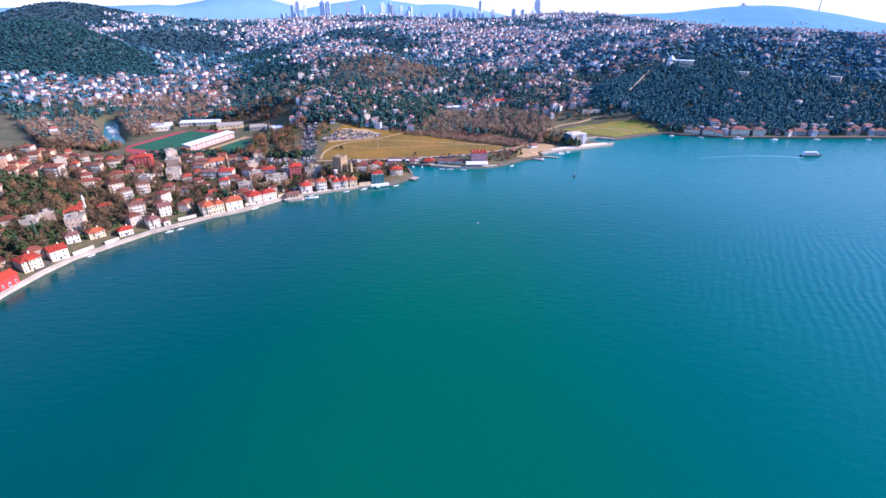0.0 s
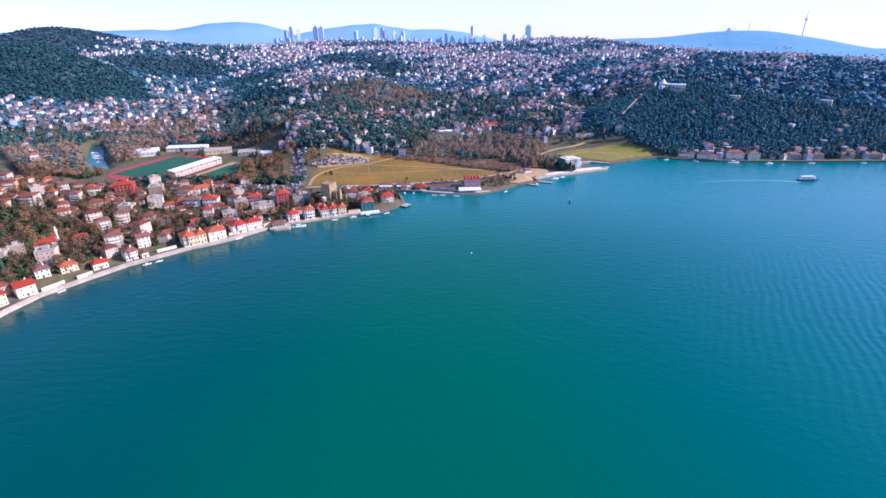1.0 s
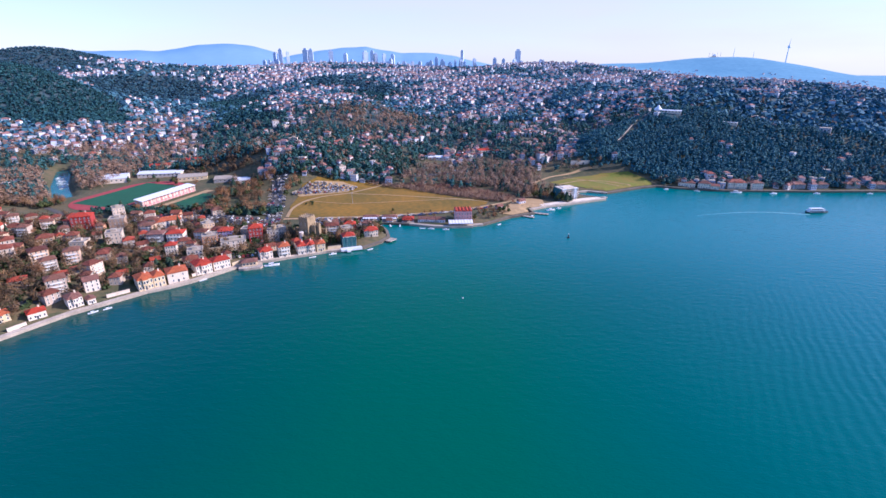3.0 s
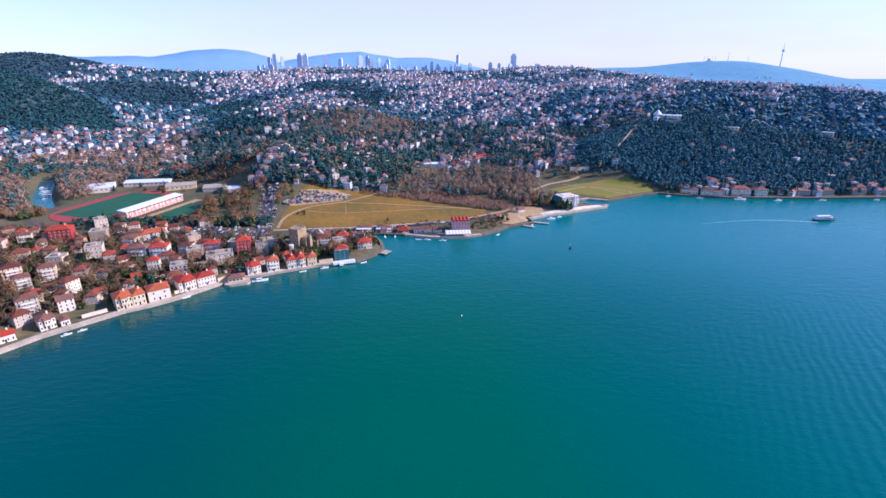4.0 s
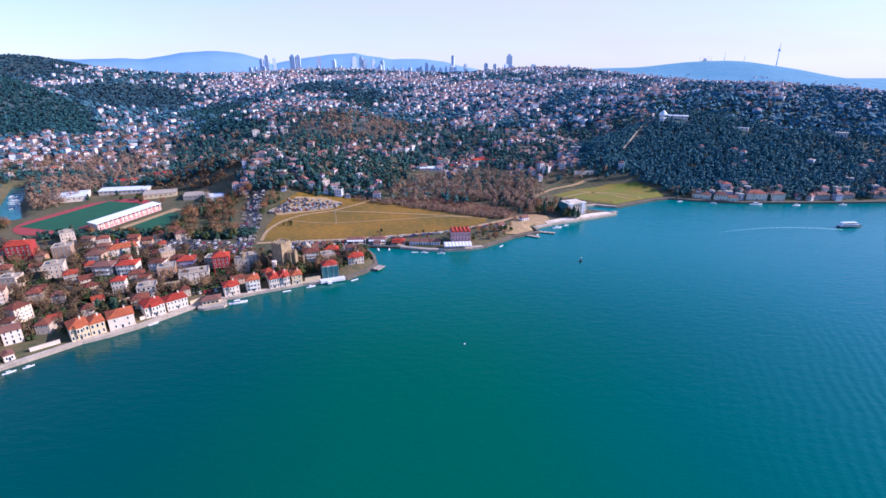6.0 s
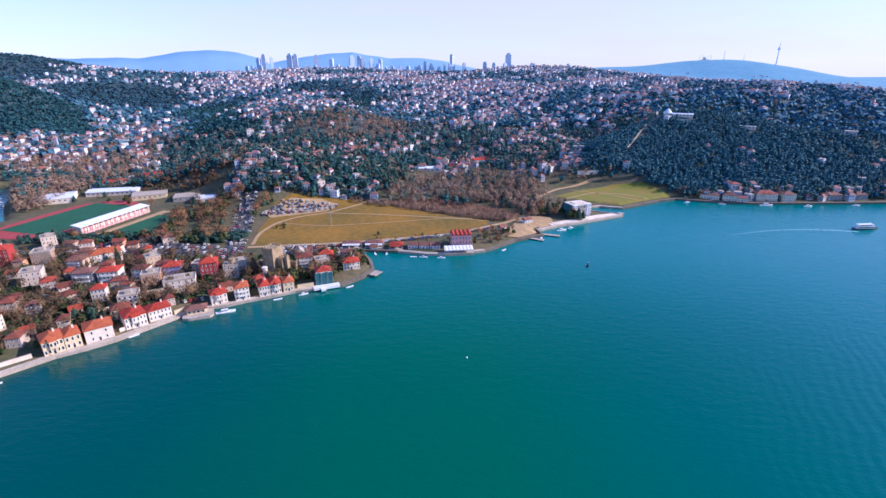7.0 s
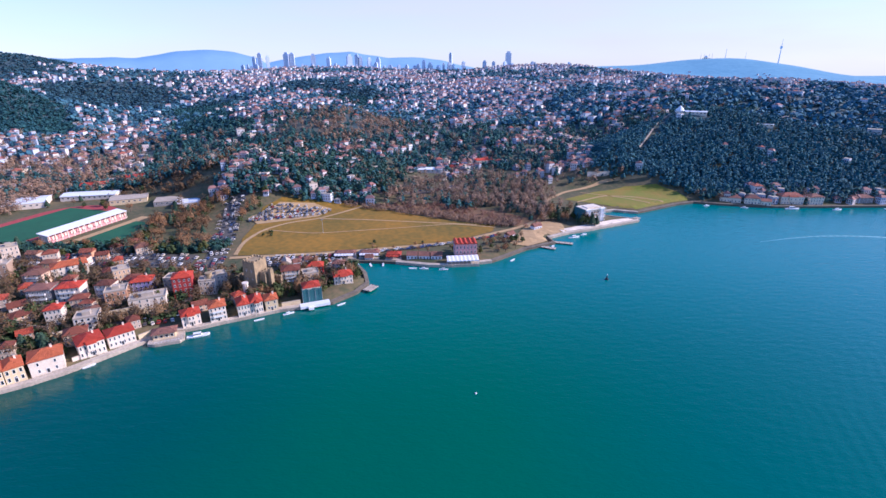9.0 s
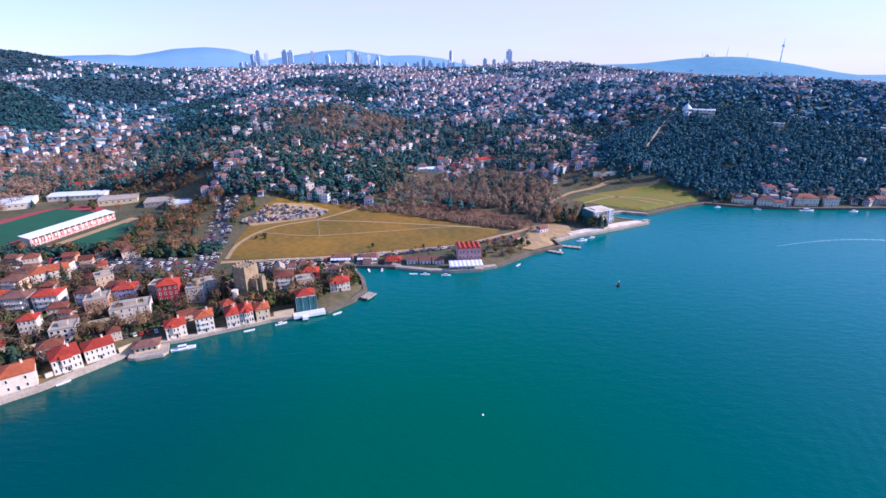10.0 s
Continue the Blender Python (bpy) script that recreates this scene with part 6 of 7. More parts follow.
def car_rows(name, spots, label):
    """Many small cars as one mesh: body, cabin with windows and wheels each."""
    prof = np.array([(-2.1, 0.3), (-2.15, 0.8), (-1.5, 0.95), (-0.9, 1.45), (0.7, 1.48), (1.45, 0.98), (2.1, 0.85), (2.15, 0.3)])
    q = [(i, 8 + i, 8 + (i + 1) % 8, (i + 1) % 8) for i in range(8)]
    q += [(0, 1, 6, 7), (1, 2, 5, 6), (2, 3, 4, 5), (15, 14, 9, 8), (14, 13, 10, 9), (13, 12, 11, 10)]
    v0 = np.vstack([np.c_[prof[:, 0], np.full(8, -0.85), prof[:, 1]], np.c_[prof[:, 0], np.full(8, 0.85), prof[:, 1]]])
    glass = [((-1.35, -0.87, 0.98), (1.2, -0.87, 1.0), (0.65, -0.87, 1.4), (-0.85, -0.87, 1.38)), ((1.2, 0.87, 1.0), (-1.35, 0.87, 0.98), (-0.85, 0.87, 1.38), (0.65, 0.87, 1.4)),
             ((1.45, -0.75, 1.03), (1.45, 0.75, 1.03), (0.8, 0.75, 1.47), (0.8, -0.75, 1.47)), ((-1.5, 0.75, 1.0), (-1.5, -0.75, 1.0), (-0.97, -0.75, 1.44), (-0.97, 0.75, 1.44))]
    glass += [((x - 0.33, s * 0.88, 0.0), (x + 0.33, s * 0.88, 0.0), (x + 0.33, s * 0.88, 0.62), (x - 0.33, s * 0.88, 0.62)) for x in (-1.3, 1.3) for s in (-1, 1)]
    v0 = np.vstack([v0] + [np.array(g) for g in glass])
    q += [tuple(16 + 4 * i + k for k in range(4)) for i in range(len(glass))]
    q, mi = np.array(q), np.array([0] * 14 + [1] * 4 + [2] * 4)
    spots = np.array(spots, float)
    z = ground(spots[:, 0], spots[:, 1]) + spots[:, 3]
    c, s = np.cos(np.radians(spots[:, 2])), np.sin(np.radians(spots[:, 2]))
    x = v0[None, :, 0] * c[:, None] - v0[None, :, 1] * s[:, None] + spots[:, 0][:, None]
    y = v0[None, :, 0] * s[:, None] + v0[None, :, 1] * c[:, None] + spots[:, 1][:, None]
    v = np.stack([x, y, v0[None, :, 2] + z[:, None]], 2).reshape(-1, 3)
    f = (q[None] + (np.arange(len(spots)) * len(v0))[:, None, None]).reshape(-1, 4)
    me = mesh_np(name, v, f, [M["rowpaint"], M["glass"], M["rubber"]], np.tile(mi, len(spots)))
    tagged(new(name, me), label, "cars", "", "stuff")


spots = []
for row in range(9):     # sandy car park, between the rows of single cars
    for k in range(24):
        u, w = k / 23, row / 8
        x, y = -168 + 64 * u + 12 * w, 505 + 20 * u + 40 * w - 6 * u * w
        if rng.uniform() < 0.8 and y < 553 - 0.2 * (x + 150):
            spots.append((x + rng.normal() * 0.4, y + rng.normal() * 0.4, 98 + rng.normal() * 7, 0.5))
car_rows("car_park_cars", [p for p in spots if all((p[0] - o.matrix_basis.translation.x) ** 2 + (p[1] - o.matrix_basis.translation.y) ** 2 > 9 for o in scene.objects if o.get("category") == "car")], "rows of pale cars on the sandy car park")
spots = []
for i in range(2, len(ROAD) - 2):
    d = ROAD[i + 1] - ROAD[i - 1]
    ang = math.degrees(math.atan2(d[1], d[0]))
    q = np.array((-d[1], d[0])) / np.linalg.norm(d)
    for lane in (-7.5, -4.6, -1.6, 1.6, 4.6, 7.5):
        if rng.uniform() < (0.5 if abs(lane) > 7 else 0.3) and i < 60:
            spots.append((*(ROAD[i] + q * lane + rng.normal(size=2) * 0.3), ang + rng.normal() * 3 + 90 * (abs(lane) > 7), 0.36))
for row in range(4):     # car park between castle and meadow, and the verge behind the cafes
    for k in range(20):
        if rng.uniform() < 0.8:
            spots.append((-129 + k * 3.3 + rng.normal() * 0.3, 398.5 + row * 5.4 + k * 0.25 + rng.normal() * 0.3, 90 + rng.normal() * 5, 0.45))
for row in range(3):     # behind the town
    for k in range(38):
        if rng.uniform() < 0.7:
            spots.append((-300 + k * 3.4 + rng.normal() * 0.3, 413 + row * 6.2 - k * 0.1 + rng.normal() * 0.3, 90 + rng.normal() * 5, 0.45))
for k in range(34):      # along the bay road
    if rng.uniform() < 0.8:
        u = k / 33
        spots.append((-60 + 112 * u, 424.5 + 33 * u ** 1.6, 14 + 25 * u + rng.normal() * 4, 0.36))
for k in range(16):      # terraces above the quay
    spots.append((-168 + (k % 8) * 3.1, 313 + (k // 8) * 6.5 + (k % 8) * 1.2, 110 + rng.normal() * 8, 0.1))
car_rows("traffic", [p for p in spots if all((p[0] - o.matrix_basis.translation.x) ** 2 + (p[1] - o.matrix_basis.translation.y) ** 2 > 9 for o in scene.objects if o.get("category") == "car")], "parked and queuing cars along the road and the car parks")


# ---- boats ----
def boat(x, y, turn, s, label, cabin=True):
    t = thing("boat", label, "boat", "moored boats")
    bm = bmesh.new()
    rings = []
    for u, w, z in ((-1, 0.75, 0.55), (-0.4, 1.0, 0.5), (0.3, 0.95, 0.55), (0.75, 0.55, 0.7), (1.0, 0.05, 0.9)):
        rings.append([bm.verts.new((u * 3.6, -w, z)), bm.verts.new((u * 3.4, -w * 0.6, -0.4)), bm.verts.new((u * 3.4, w * 0.6, -0.4)), bm.verts.new((u * 3.6, w, z))])
    for a, b in zip(rings, rings[1:]):
        for i in range(3):
            bm.faces.new((a[i], b[i], b[i + 1], a[i + 1]))
        bm.faces.new((a[3], b[3], b[0], a[0]))
    bm.faces.new(rings[0])
    bmesh.ops.recalc_face_normals(bm, faces=bm.faces)
    part("hull", bm, M["whitepaint"], t)
    if cabin:
        bm = bmesh.new()
        box(bm, -1.6, 1.0, -0.6, 0.6, 0.5, 1.5, 0, 0.1)
        cab = part("cabin", bm, M["whitepaint"], t)
        bm = bmesh.new()
        box(bm, -1.5, 0.96, -0.57, 0.57, 0.95, 1.25)
        bmesh.ops.scale(bm, vec=(1.02, 1.06, 1), verts=bm.verts)
        part("window", bm, M["glass"], cab)
    t.matrix_basis = Matrix.Translation((x, y, 0)) @ pose(0, 0, 0, 0, 0, turn) @ Matrix.Diagonal((s, s, s, 1))


boat(-127, 309, 22, 1.6, "white motor boat moored at the quay")
boat(-6, 398, 0, 0.9, "small white boat off the pavilions")
boat(-215, 233, 45, 0.8, "small white boat moored at the quay")
boat(-209, 238, 45, 0.7, "small white boat moored at the quay")
boat(120, 461, 20, 1.4, "white boat at the timber jetty")
boat(360, 537, 0, 1.9, "white motor boat off the far shore")
boat(402, 532, 10, 1.4, "white motor yacht off the far shore")
boat(282, 553, 15, 1.0, "small white boat at the far shore")
for i in range(14):
    boat(-460 + (i % 7) * -7 + rng.normal(), 545 + (i % 7) * 9 + (i // 7) * 9, 40 + rng.normal() * 10, 0.9, "white boat moored in the stream", i % 2 == 0)
for i in range(5):
    boat(-72 + i * 9, 405.5 + i * 0.3, 100 + rng.normal() * 8, 0.8, "boat moored stern to the bay quay", i % 2 == 0)


def ferry():
    t = thing("ferry", "white passenger ferry with dark window bands", "ferry")
    bm = bmesh.new()
    rings = []
    for u, w, z in ((-12, 2.6, 1.5), (-8, 3.1, 1.4), (4, 3.1, 1.4), (9, 2.0, 1.7), (12.5, 0.1, 2.2)):
        rings.append([bm.verts.new((u, -w, z)), bm.verts.new((u * 0.97, -w * 0.7, -0.8)), bm.verts.new((u * 0.97, w * 0.7, -0.8)), bm.verts.new((u, w, z))])
    for a, b in zip(rings, rings[1:]):
        for i in range(3):
            bm.faces.new((a[i], b[i], b[i + 1], a[i + 1]))
        bm.faces.new((a[3], b[3], b[0], a[0]))
    bm.faces.new(rings[0])
    bmesh.ops.recalc_face_normals(bm, faces=bm.faces)
    part("hull", bm, M["dark"], t, "dark blue hull")
    bm = bmesh.new()
    box(bm, -10.5, 7, -2.6, 2.6, 1.5, 3.9, 0, 0.1)
    low = part("lower_deck", bm, M["whitepaint"], t)
    bm = bmesh.new()
    box(bm, -8.5, 5, -2.3, 2.3, 4.3, 6.1, 0, 0.15)
    high = part("upper_deck", bm, M["whitepaint"], t)
    bm = bmesh.new()
    box(bm, -10.8, 7.3, -2.8, 2.8, 3.9, 4.15)
    box(bm, -9.0, 5.8, -2.6, 2.6, 6.1, 6.3)
    part("roof", bm, M["whitepaint"], t)
    for z0, x0, x1, w in ((2.3, -10, 6.6, 2.62), (4.9, -8, 4.7, 2.3)):
        bm = bmesh.new()
        box(bm, x0, x1, -w - 0.03, w + 0.03, z0, z0 + 0.9)
        part("window_band", bm, M["glass"], low if z0 < 4 else high)
    bm = bmesh.new()
    tube(bm, 3.0, 0, 6.3, 9.0, 0.12, 0.06, 6)
    part("mast", bm, M["whitepaint"], t)
    t.matrix_basis = Matrix.Translation((400, 456, 0)) @ pose(0, 0, 0, 0, 0, 4) @ Matrix.Diagonal((1.0, 0.85, 0.75, 1))


ferry()
FOAM = mat("sea_foam", (0.35, 0.55, 0.56), (0.16, 0.36, 0.38), 0.4, 0.7)
c = np.stack([np.linspace(268, 388, 60), 444 + 14 * np.sin(np.linspace(0, 2.6, 60)) - 3 * np.linspace(0, 1, 60)], 1)
hw = np.linspace(0.15, 1.1, 60) * (1 + 0.5 * np.sin(np.arange(60) * 2.1))
v = [(x, y - h, 0.03) for (x, y), h in zip(c, hw)] + [(x, y + h, 0.03) for (x, y), h in zip(c, hw)]
structure("wake", mesh_np("wake", v, [(i, i + 1, 61 + i, 60 + i) for i in range(59)], [FOAM]), "thin pale foam wake behind the ferry", "wake")

BUOY = thing("buoy", "dark channel buoy with white top mark", "buoy")
bm = bmesh.new()
tube(bm, 0, 0, -1, 0.9, 1.3, 1.1, 12)
part("float", bm, M["dark"], BUOY)
bm = bmesh.new()
tube(bm, 0, 0, 0.9, 3.2, 0.5, 0.25, 8)
part("tower", bm, M["dark"], BUOY)
bm = bmesh.new()
tube(bm, 0, 0, 3.2, 4.0, 0.45, 0.1, 8)
part("top_mark", bm, M["whitepaint"], BUOY)
BUOY.matrix_basis = pose(118, 375, 0)
MARK = thing("mooring_float", "small white mooring float on open water", "buoy")
bm = bmesh.new()
tube(bm, 0, 0, -0.4, 0.1, 0.35, 0.55, 10)
tube(bm, 0, 0, 0.1, 0.5, 0.55, 0.2, 10)
part("float", bm, M["whitepaint"], MARK)
bm = bmesh.new()
tube(bm, 0, 0, 0.5, 0.75, 0.07, 0.07, 6)
part("eye", bm, M["steel"], MARK)
MARK.matrix_basis = pose(18.2, 254.7, 0)

# ---- far shore mansions ----
FS = "far shore mansions"
stand(house("mansion", "long low shore house with red roof below dark woods", 19, 10, 5.0, "hip", "white", "roofh", 1, 6, 3, 2.6, group=FS), 309, 558, -24, 2)
stand(house("mansion", "white shore house with bright red gabled roof", 14, 10, 6.0, "hip", "white", "roofh", 2, 5, 3, 3.0, group=FS), 327, 550, -22, 2)
stand(house("mansion", "low white shore boathouse with red roof", 9, 8, 4.0, "gable", "white", "roofh", 1, 3, 2, 2.2, group=FS, chimney=False), 338, 545, -20, 2)
stand(house("mansion", "large pale two storey shore mansion with red hipped roof", 22, 12, 8.0, "hip", "white", "roofh", 2, 8, 4, 3.2, group=FS, bay=0.36), 366, 547, -6, 2)
stand(house("mansion", "pale shore mansion with brown hipped roof", 14, 11, 8.0, "hip", "white", "roofb", 3, 5, 4, 2.6, group=FS), 389, 544, 0, 2)
for x, y, w in ((440, 547, 20), (472, 548, 14), (510, 549, 18), (545, 549, 14), (590, 550, 20), (630, 551, 16)):
    stand(house("mansion", "weathered dark shore house below the woods", w, 10, 6.0, "hip", "grey", "roofb", 2, 5, 3, 2.4, group=FS), x, y, 1, 2)


# ---- skyline ----
def skyscraper(x, y, w, top, label="slender city tower on the skyline"):
    t = thing("skyscraper", label, "skyscraper", "skyline towers")
    z0 = gz(x, y) - 4
    h = top - z0
    bm = bmesh.new()
    box(bm, -w / 2, w / 2, -w / 2, w / 2, 0, h)
    box(bm, -w * 0.3, w * 0.3, -w * 0.3, w * 0.3, h, h + w * 0.35)
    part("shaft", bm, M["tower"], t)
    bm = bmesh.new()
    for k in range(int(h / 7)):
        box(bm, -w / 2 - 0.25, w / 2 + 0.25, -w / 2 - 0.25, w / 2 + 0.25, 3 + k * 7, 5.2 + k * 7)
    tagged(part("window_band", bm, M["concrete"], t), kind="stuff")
    t.matrix_basis = pose(x, y, z0, 0, 0, rng.uniform(-25, 25))


for x, y, top, w in ((-816, 2564, 172, 15), (-793, 2572, 187, 17), (-760, 2582, 177, 14), (-677, 2605, 187, 24), (-652, 2612, 187, 20), (-557, 2634, 182, 22), (-486, 2648, 169, 18), (-388, 2664, 179, 24), (-353, 2669, 182, 16), (-335, 2672, 172, 16), (-293, 2677, 169, 16), (-249, 2681, 166, 18), (-24, 2693, 154, 16)):
    skyscraper(x, y, w, top)
for x, y, top, w in ((110, 2691, 188, 13), (173, 2687, 148, 14), (277, 2679, 150, 18), (322, 2673, 147, 14), (393, 2664, 188, 24), (507, 2644, 144, 10), (520, 2642, 144, 10), (756, 2583, 129, 12)):
    skyscraper(x, y, w, top, "dark glass city tower on the skyline" if top == 188 else "slender city tower on the skyline")
for i in range(66):
    a = radians(rng.uniform(-19, 15))
    x, y = 2620 * math.sin(a), 2620 * math.cos(a)
    skyscraper(x, y, rng.uniform(8, 16), 124 + 22 * rng.uniform(0.1, 1) ** 1.6, "pale mid rise block on the skyline")


def lattice_mast(x, y, h, r, label, pod=False):
    t = thing("broadcast_tower", label, "tower")
    bm = bmesh.new()
    tube(bm, 0, 0, -20, h, r, r * 0.4, 10)
    part("shaft", bm, M["concrete"], t)
    if pod:
        bm = bmesh.new()
        tube(bm, 0, 0, h * 0.74, h * 0.8, r * 0.9, r * 2.1, 14)
        tube(bm, 0, 0, h * 0.8, h * 0.88, r * 2.1, r * 1.5, 14)
        part("pod", bm, M["concrete"], t)
        bm = bmesh.new()
        tube(bm, 0, 0, h, h * 1.22, r * 0.3, r * 0.1, 6)
        part("antenna", bm, M["steel"], t)
    t.matrix_basis = pose(x, y, gz(x, y), 0, 0, 0)


lattice_mast(2395, 3614, 130, 4.6, "tall broadcast tower with a pod on a far hill", True)
lattice_mast(2118, 3785, 68, 2.8, "thin antenna mast on a far hill")
lattice_mast(2226, 3722, 50, 2.0, "thin antenna mast on a far hill")


def hill_mosque():
    t = thing("mosque", "great domed mosque with slender minarets on a far hill", "mosque")
    bm = bmesh.new()
    box(bm, -22, 22, -18, 18, -20, 10)
    tube(bm, 0, 0, 10, 16, 14, 14, 16)
    part("hall", bm, M["white"], t)
    bm = bmesh.new()
    bmesh.ops.create_uvsphere(bm, u_segments=16, v_segments=8, radius=14, matrix=pose(0, 0, 15))
    part("dome", bm, M["concrete"], t)
    for x, y in ((-30, -22), (30, -22), (-30, 22), (30, 22)):
        bm = bmesh.new()
        tube(bm, x, y, -20, 34, 1.6, 1.2, 8)
        tube(bm, x, y, 34, 44, 1.4, 0.1, 8)
        part("minaret", bm, M["white"], t)
    t.matrix_basis = pose(2012, 3843, gz(2012, 3843))


hill_mosque()


def far_ridge(name, pts, depth, label, colour, glow):
    """A far mountain ridge, a long rounded back of ground behind the city."""
    p = np.array(pts, float)
    s = np.r_[0, np.cumsum(np.linalg.norm(np.diff(p[:, :2], axis=0), axis=1))]
    u = np.linspace(0, s[-1], 160)
    x, y, z = (np.interp(u, s, p[:, i]) for i in range(3))
    k = np.exp(-np.linspace(-2, 2, 9) ** 2)
    z = np.convolve(np.pad(z, 4, "edge"), k / k.sum(), "valid") + 2.5 * np.sin(u * 0.013) + 1.5 * np.sin(u * 0.031)
    r = np.hypot(x, y)
    v = []
    for off, drop in ((-depth, 1.0), (-depth * 0.5, 0.35), (0, 0), (60, 0.6)):
        g = (r + off) / r
        v += list(zip(x * g, y * g, z * (1 - drop) + 20 * drop))
    n, f = 160, []
    for q in range(3):
        f += [(q * n + i, q * n + i + 1, (q + 1) * n + i + 1, (q + 1) * n + i) for i in range(n - 1)]
    # haze over the ridge is painted as blue colour and emission
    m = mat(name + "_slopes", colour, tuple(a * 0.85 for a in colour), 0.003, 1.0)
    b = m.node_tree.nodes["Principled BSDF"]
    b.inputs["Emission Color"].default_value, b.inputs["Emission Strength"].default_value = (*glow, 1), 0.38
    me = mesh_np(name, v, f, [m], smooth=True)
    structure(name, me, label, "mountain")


def backdrop_hill():
    """The far hill that carries the masts, a smooth back of land beyond the city."""
    xs, ys = np.arange(500, 4500, 60.0), np.arange(2000, 4800, 60.0)
    gx, gy = np.meshgrid(xs, ys)
    z = ground(gx, gy) + 6 + 3 * np.sin(gx * 0.011) * np.sin(gy * 0.013 + 1) - 60 * (1 - smooth(2900, 3100, np.hypot(gx, gy)))
    i = (np.arange(len(ys) - 1)[:, None] * len(xs) + np.arange(len(xs) - 1)[None, :]).ravel()
    # slope colour and faint glow stand in for the air before the hill
    m = mat("far_hill_hazed_slopes", (0.12, 0.23, 0.29), (0.07, 0.16, 0.22), 0.008, 1.0, fine=5)
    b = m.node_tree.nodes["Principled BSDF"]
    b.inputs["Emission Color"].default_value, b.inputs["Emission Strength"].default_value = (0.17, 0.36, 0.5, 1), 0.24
    nx = len(xs)
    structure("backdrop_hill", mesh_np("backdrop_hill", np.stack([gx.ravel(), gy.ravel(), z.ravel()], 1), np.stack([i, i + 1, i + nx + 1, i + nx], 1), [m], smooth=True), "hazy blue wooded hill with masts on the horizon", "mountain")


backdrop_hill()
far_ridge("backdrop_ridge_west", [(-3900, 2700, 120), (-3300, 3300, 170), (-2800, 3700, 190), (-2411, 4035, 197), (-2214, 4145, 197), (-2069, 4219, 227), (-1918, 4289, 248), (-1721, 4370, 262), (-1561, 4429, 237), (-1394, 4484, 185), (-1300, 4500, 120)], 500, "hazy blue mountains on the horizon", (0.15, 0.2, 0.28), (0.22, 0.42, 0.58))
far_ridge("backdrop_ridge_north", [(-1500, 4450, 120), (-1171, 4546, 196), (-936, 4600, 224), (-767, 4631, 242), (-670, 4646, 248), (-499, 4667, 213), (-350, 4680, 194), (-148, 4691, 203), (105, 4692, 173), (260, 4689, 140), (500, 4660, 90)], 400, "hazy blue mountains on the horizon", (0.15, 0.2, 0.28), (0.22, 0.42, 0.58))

# ---- trees of the valley floor ----
def grow(n, x0, x1, y0, y1, kinds, probs, s0, s1, group, ok=None):
    for _ in range(n):
        for _ in range(200):
            x, y = rng.uniform(x0, x1), rng.uniform(y0, y1)
            near_road = np.min(np.hypot(ROAD[:, 0] - x, ROAD[:, 1] - y)) < 8
            if not near_road and coast_distance(np.array([x]), np.array([y]))[0] > 5 and (ok is None or ok(x, y)):
                plant(str(rng.choice(kinds, p=probs)), x, y, rng.uniform(s0, s1), group)
                break


BB = ("bare", "bare2", "leafy", "pine")
grow(70, -245, -165, 430, 565, BB, (0.42, 0.26, 0.2, 0.12), 0.7, 1.3, "trees by the road")
grow(30, -300, -165, 426, 446, ("leafy", "leafy2", "pine", "bare2"), (0.4, 0.25, 0.2, 0.15), 0.7, 1.1, "trees behind the town")
grow(38, -108, -48, 348, 398, ("leafy", "leafy2", "cypress", "bare", "bare2"), (0.32, 0.32, 0.1, 0.14, 0.12), 0.7, 1.0, "trees on the point", lambda x, y: free(x, y, 2) and not (y < 362 and x > -66))
grow(16, 28, 76, 416, 452, ("bare", "bare2", "leafy2"), (0.45, 0.35, 0.2), 0.5, 0.8, "trees by the bay path")
grow(30, 98, 150, 486, 530, ("bare", "pine", "leafy", "cypress"), (0.4, 0.2, 0.25, 0.15), 0.8, 1.2, "trees by the palace")
grow(22, -60, 60, 420, 446, ("bare2", "leafy2"), (0.7, 0.3), 0.3, 0.55, "small trees along the bay road")
grow(6, -145, -128, 462, 476, ("leafy2", "leafy"), (0.5, 0.5), 0.3, 0.45, "bushes on the meadow")
grow(24, -420, -300, 440, 470, BB, (0.4, 0.3, 0.2, 0.1), 0.7, 1.1, "trees by the stadium", lambda x, y: abs((x + 350) * 0.284 - (y - 506) * 0.959) > 70 or x < -395)

grow(12, -110, -90, 346, 358, ("leafy", "leafy2", "bare2"), (0.5, 0.35, 0.15), 0.8, 1.1, "trees by the castle", lambda x, y: free(x, y, -6))
grow(14, -210, -188, 288, 300, ("leafy", "pine", "leafy2"), (0.5, 0.3, 0.2), 0.7, 0.95, "dark hedge trees above the mansions", lambda x, y: coast_distance(np.array([x]), np.array([y]))[0] > 17)
grow(26, -258, -214, 500, 560, ("bare", "bare2", "leafy", "pine"), (0.35, 0.3, 0.25, 0.1), 0.7, 1.1, "trees by the stadium", lambda x, y: x > -250 + (y - 478) * 0.3)
grow(20, -420, -290, 545, 625, ("leafy", "pine", "bare"), (0.45, 0.25, 0.3), 0.6, 1.0, "trees between the halls")

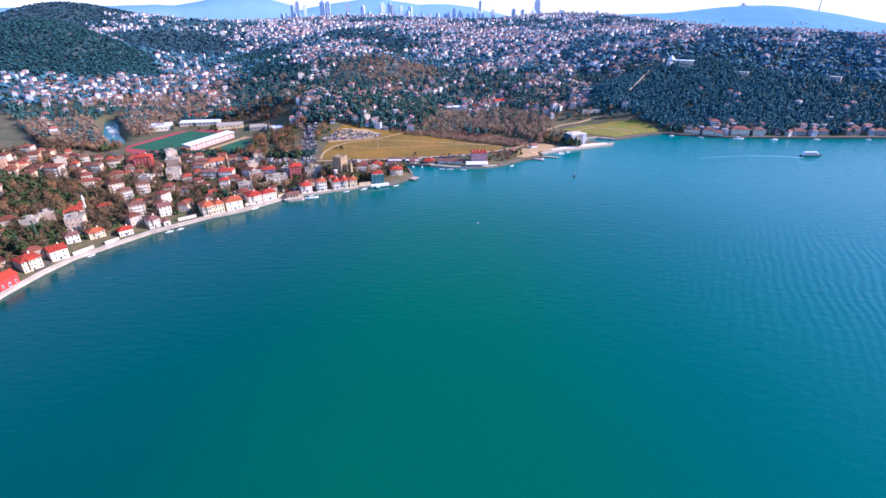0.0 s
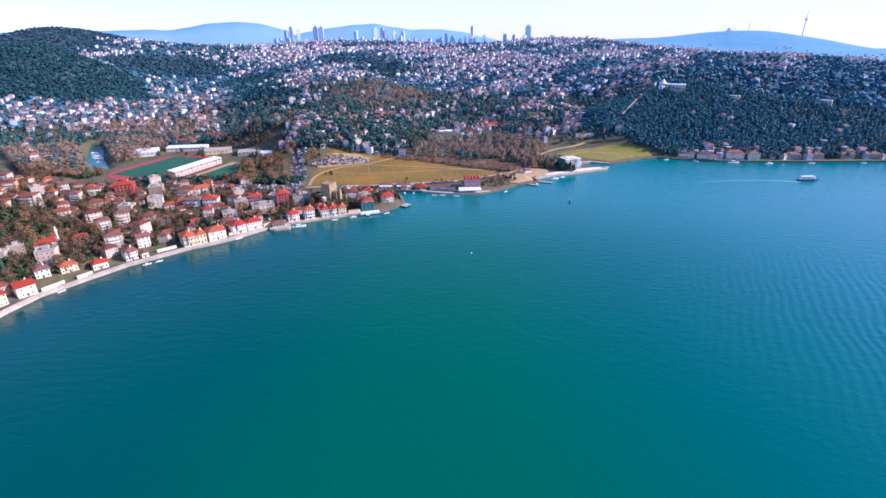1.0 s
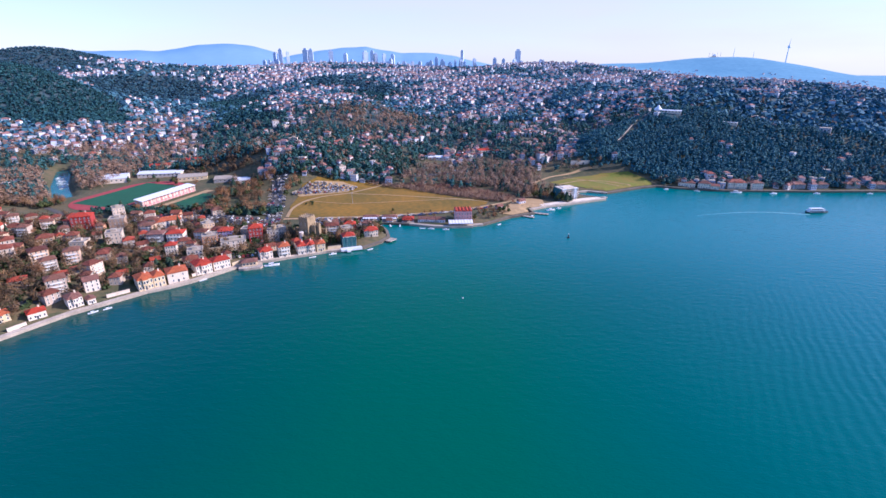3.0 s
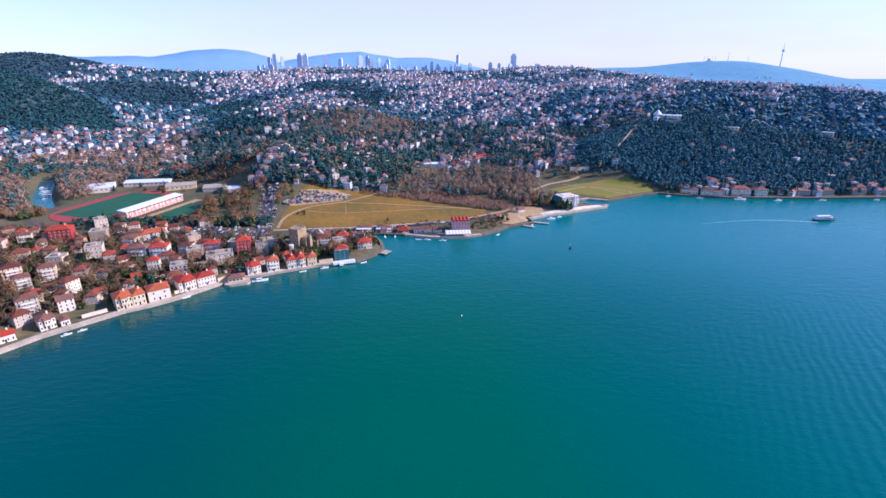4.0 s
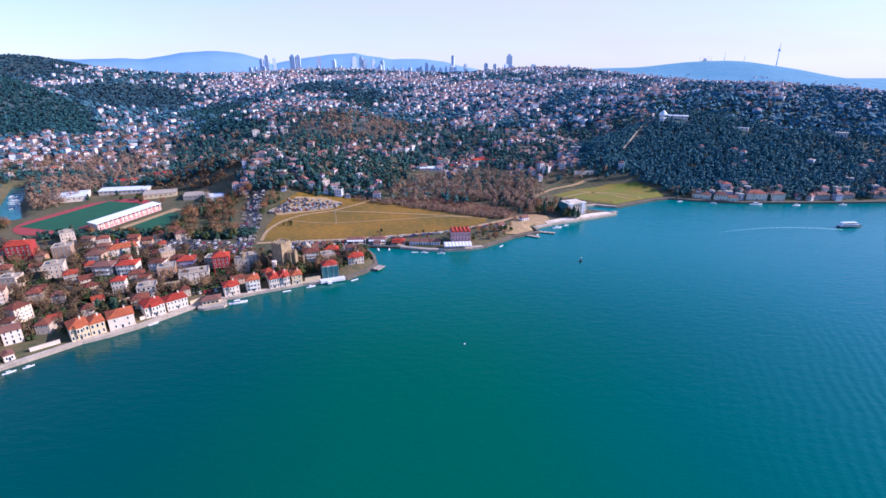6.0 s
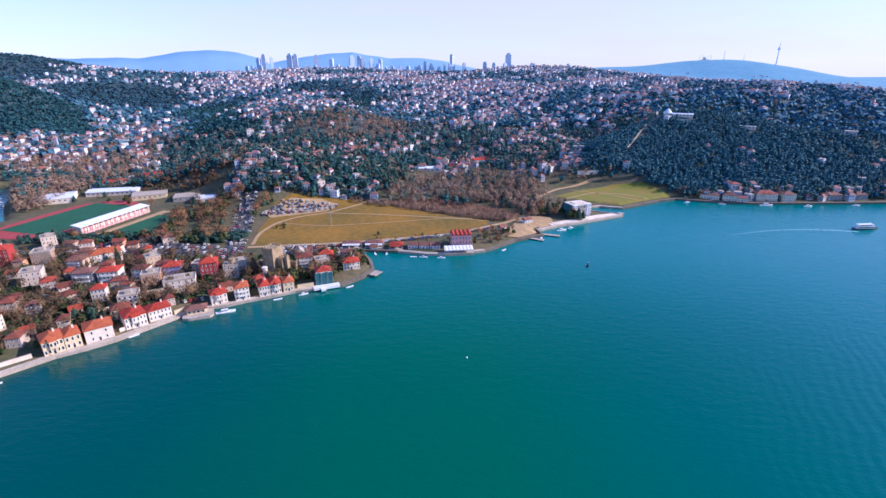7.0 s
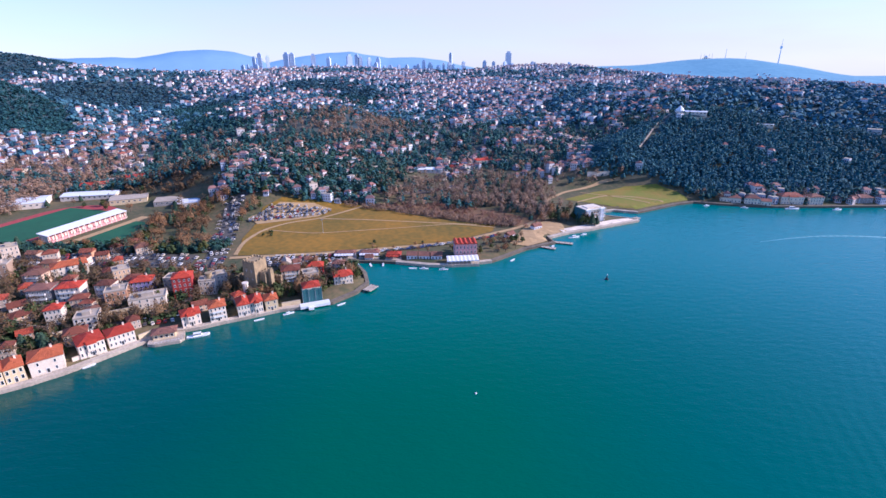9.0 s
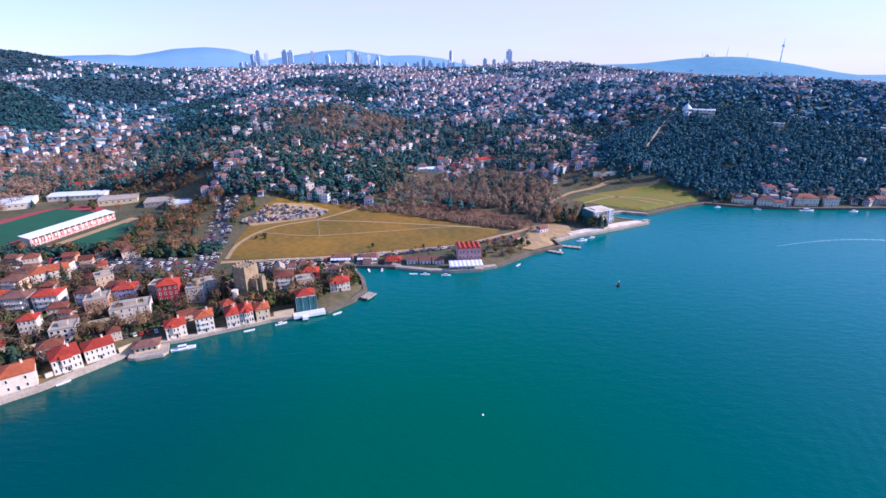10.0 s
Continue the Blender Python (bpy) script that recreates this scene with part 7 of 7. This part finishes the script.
POLE = thing("floodlight_mast", "tall thin floodlight mast on the meadow", "mast")
bm = bmesh.new()
tube(bm, 0, 0, -0.5, 12, 0.16, 0.1, 8)
part("pole", bm, M["steel"], POLE)
bm = bmesh.new()
box(bm, -0.8, 0.8, -0.12, 0.12, 11.8, 12.4)
part("lamp_bar", bm, M["steel"], POLE)
stand(POLE, -92, 471, 0)


# ---- garden walls, terraces and landing steps along the quay ----
def garden_wall(x0, y0, x1, y1, h, material, label):
    t = thing("garden_wall", label, "wall", "garden walls")
    L = math.hypot(x1 - x0, y1 - y0)
    bm = bmesh.new()
    box(bm, 0, L, -0.2, 0.2, -2.5, h)
    part("wall", bm, material, t)
    bm = bmesh.new()
    box(bm, -0.05, L + 0.05, -0.28, 0.28, h, h + 0.12)
    part("coping", bm, M["quay"], t)
    z = (gz(x0, y0) + gz(x1, y1)) / 2
    t.matrix_basis = pose(x0, y0, z, 0, 0, math.degrees(math.atan2(y1 - y0, x1 - x0)))


for x0, y0, x1, y1, h in ((-256, 188, -250, 200, 2.2), (-246, 206, -241, 214, 2.0), (-216, 249, -206, 258, 2.4), (-176, 283, -172, 287, 2.2), (-155, 303, -150, 309, 2.6), (-127, 318, -125, 320, 2.0), (-90, 338, -80, 342, 2.6), (-200, 300, -184, 316, 3.5), (-206, 308, -196, 302, 3.0), (-176, 322, -164, 330, 4.0), (-262, 262, -246, 276, 3.0), (-290, 300, -270, 316, 3.0), (-148, 368, -136, 371, 3.0), (-186, 322, -172, 329, 5.0), (-224, 312, -204, 308, 4.0), (-250, 322, -226, 318, 3.5), (-262, 298, -240, 312, 3.0)):
    garden_wall(x0, y0, x1, y1, h, M["white" if h < 2.5 else "cream"], "pale rendered garden wall with stone coping")


for x, y, turn, sc in ((-168, 282, 48, 0.8), (-247, 192, 62, 0.7), (-85, 333, 30, 0.9), (-100, 326, 28, 0.8), (-56, 344, 40, 0.8), (8, 396, 0, 0.9), (-14, 399, -5, 0.8), (60, 412, 50, 0.8), (96, 438, 60, 1.0), (130, 468, 25, 0.9), (316, 544, -20, 1.0), (455, 533, 0, 1.2), (520, 534, 0, 1.0)):
    boat(x, y, turn, sc, "small white boat moored along the shore", sc > 0.85)
garden_wall(182, 634, 246, 640, 3.0, M["white"], "long white wall behind the lawn by the stream")
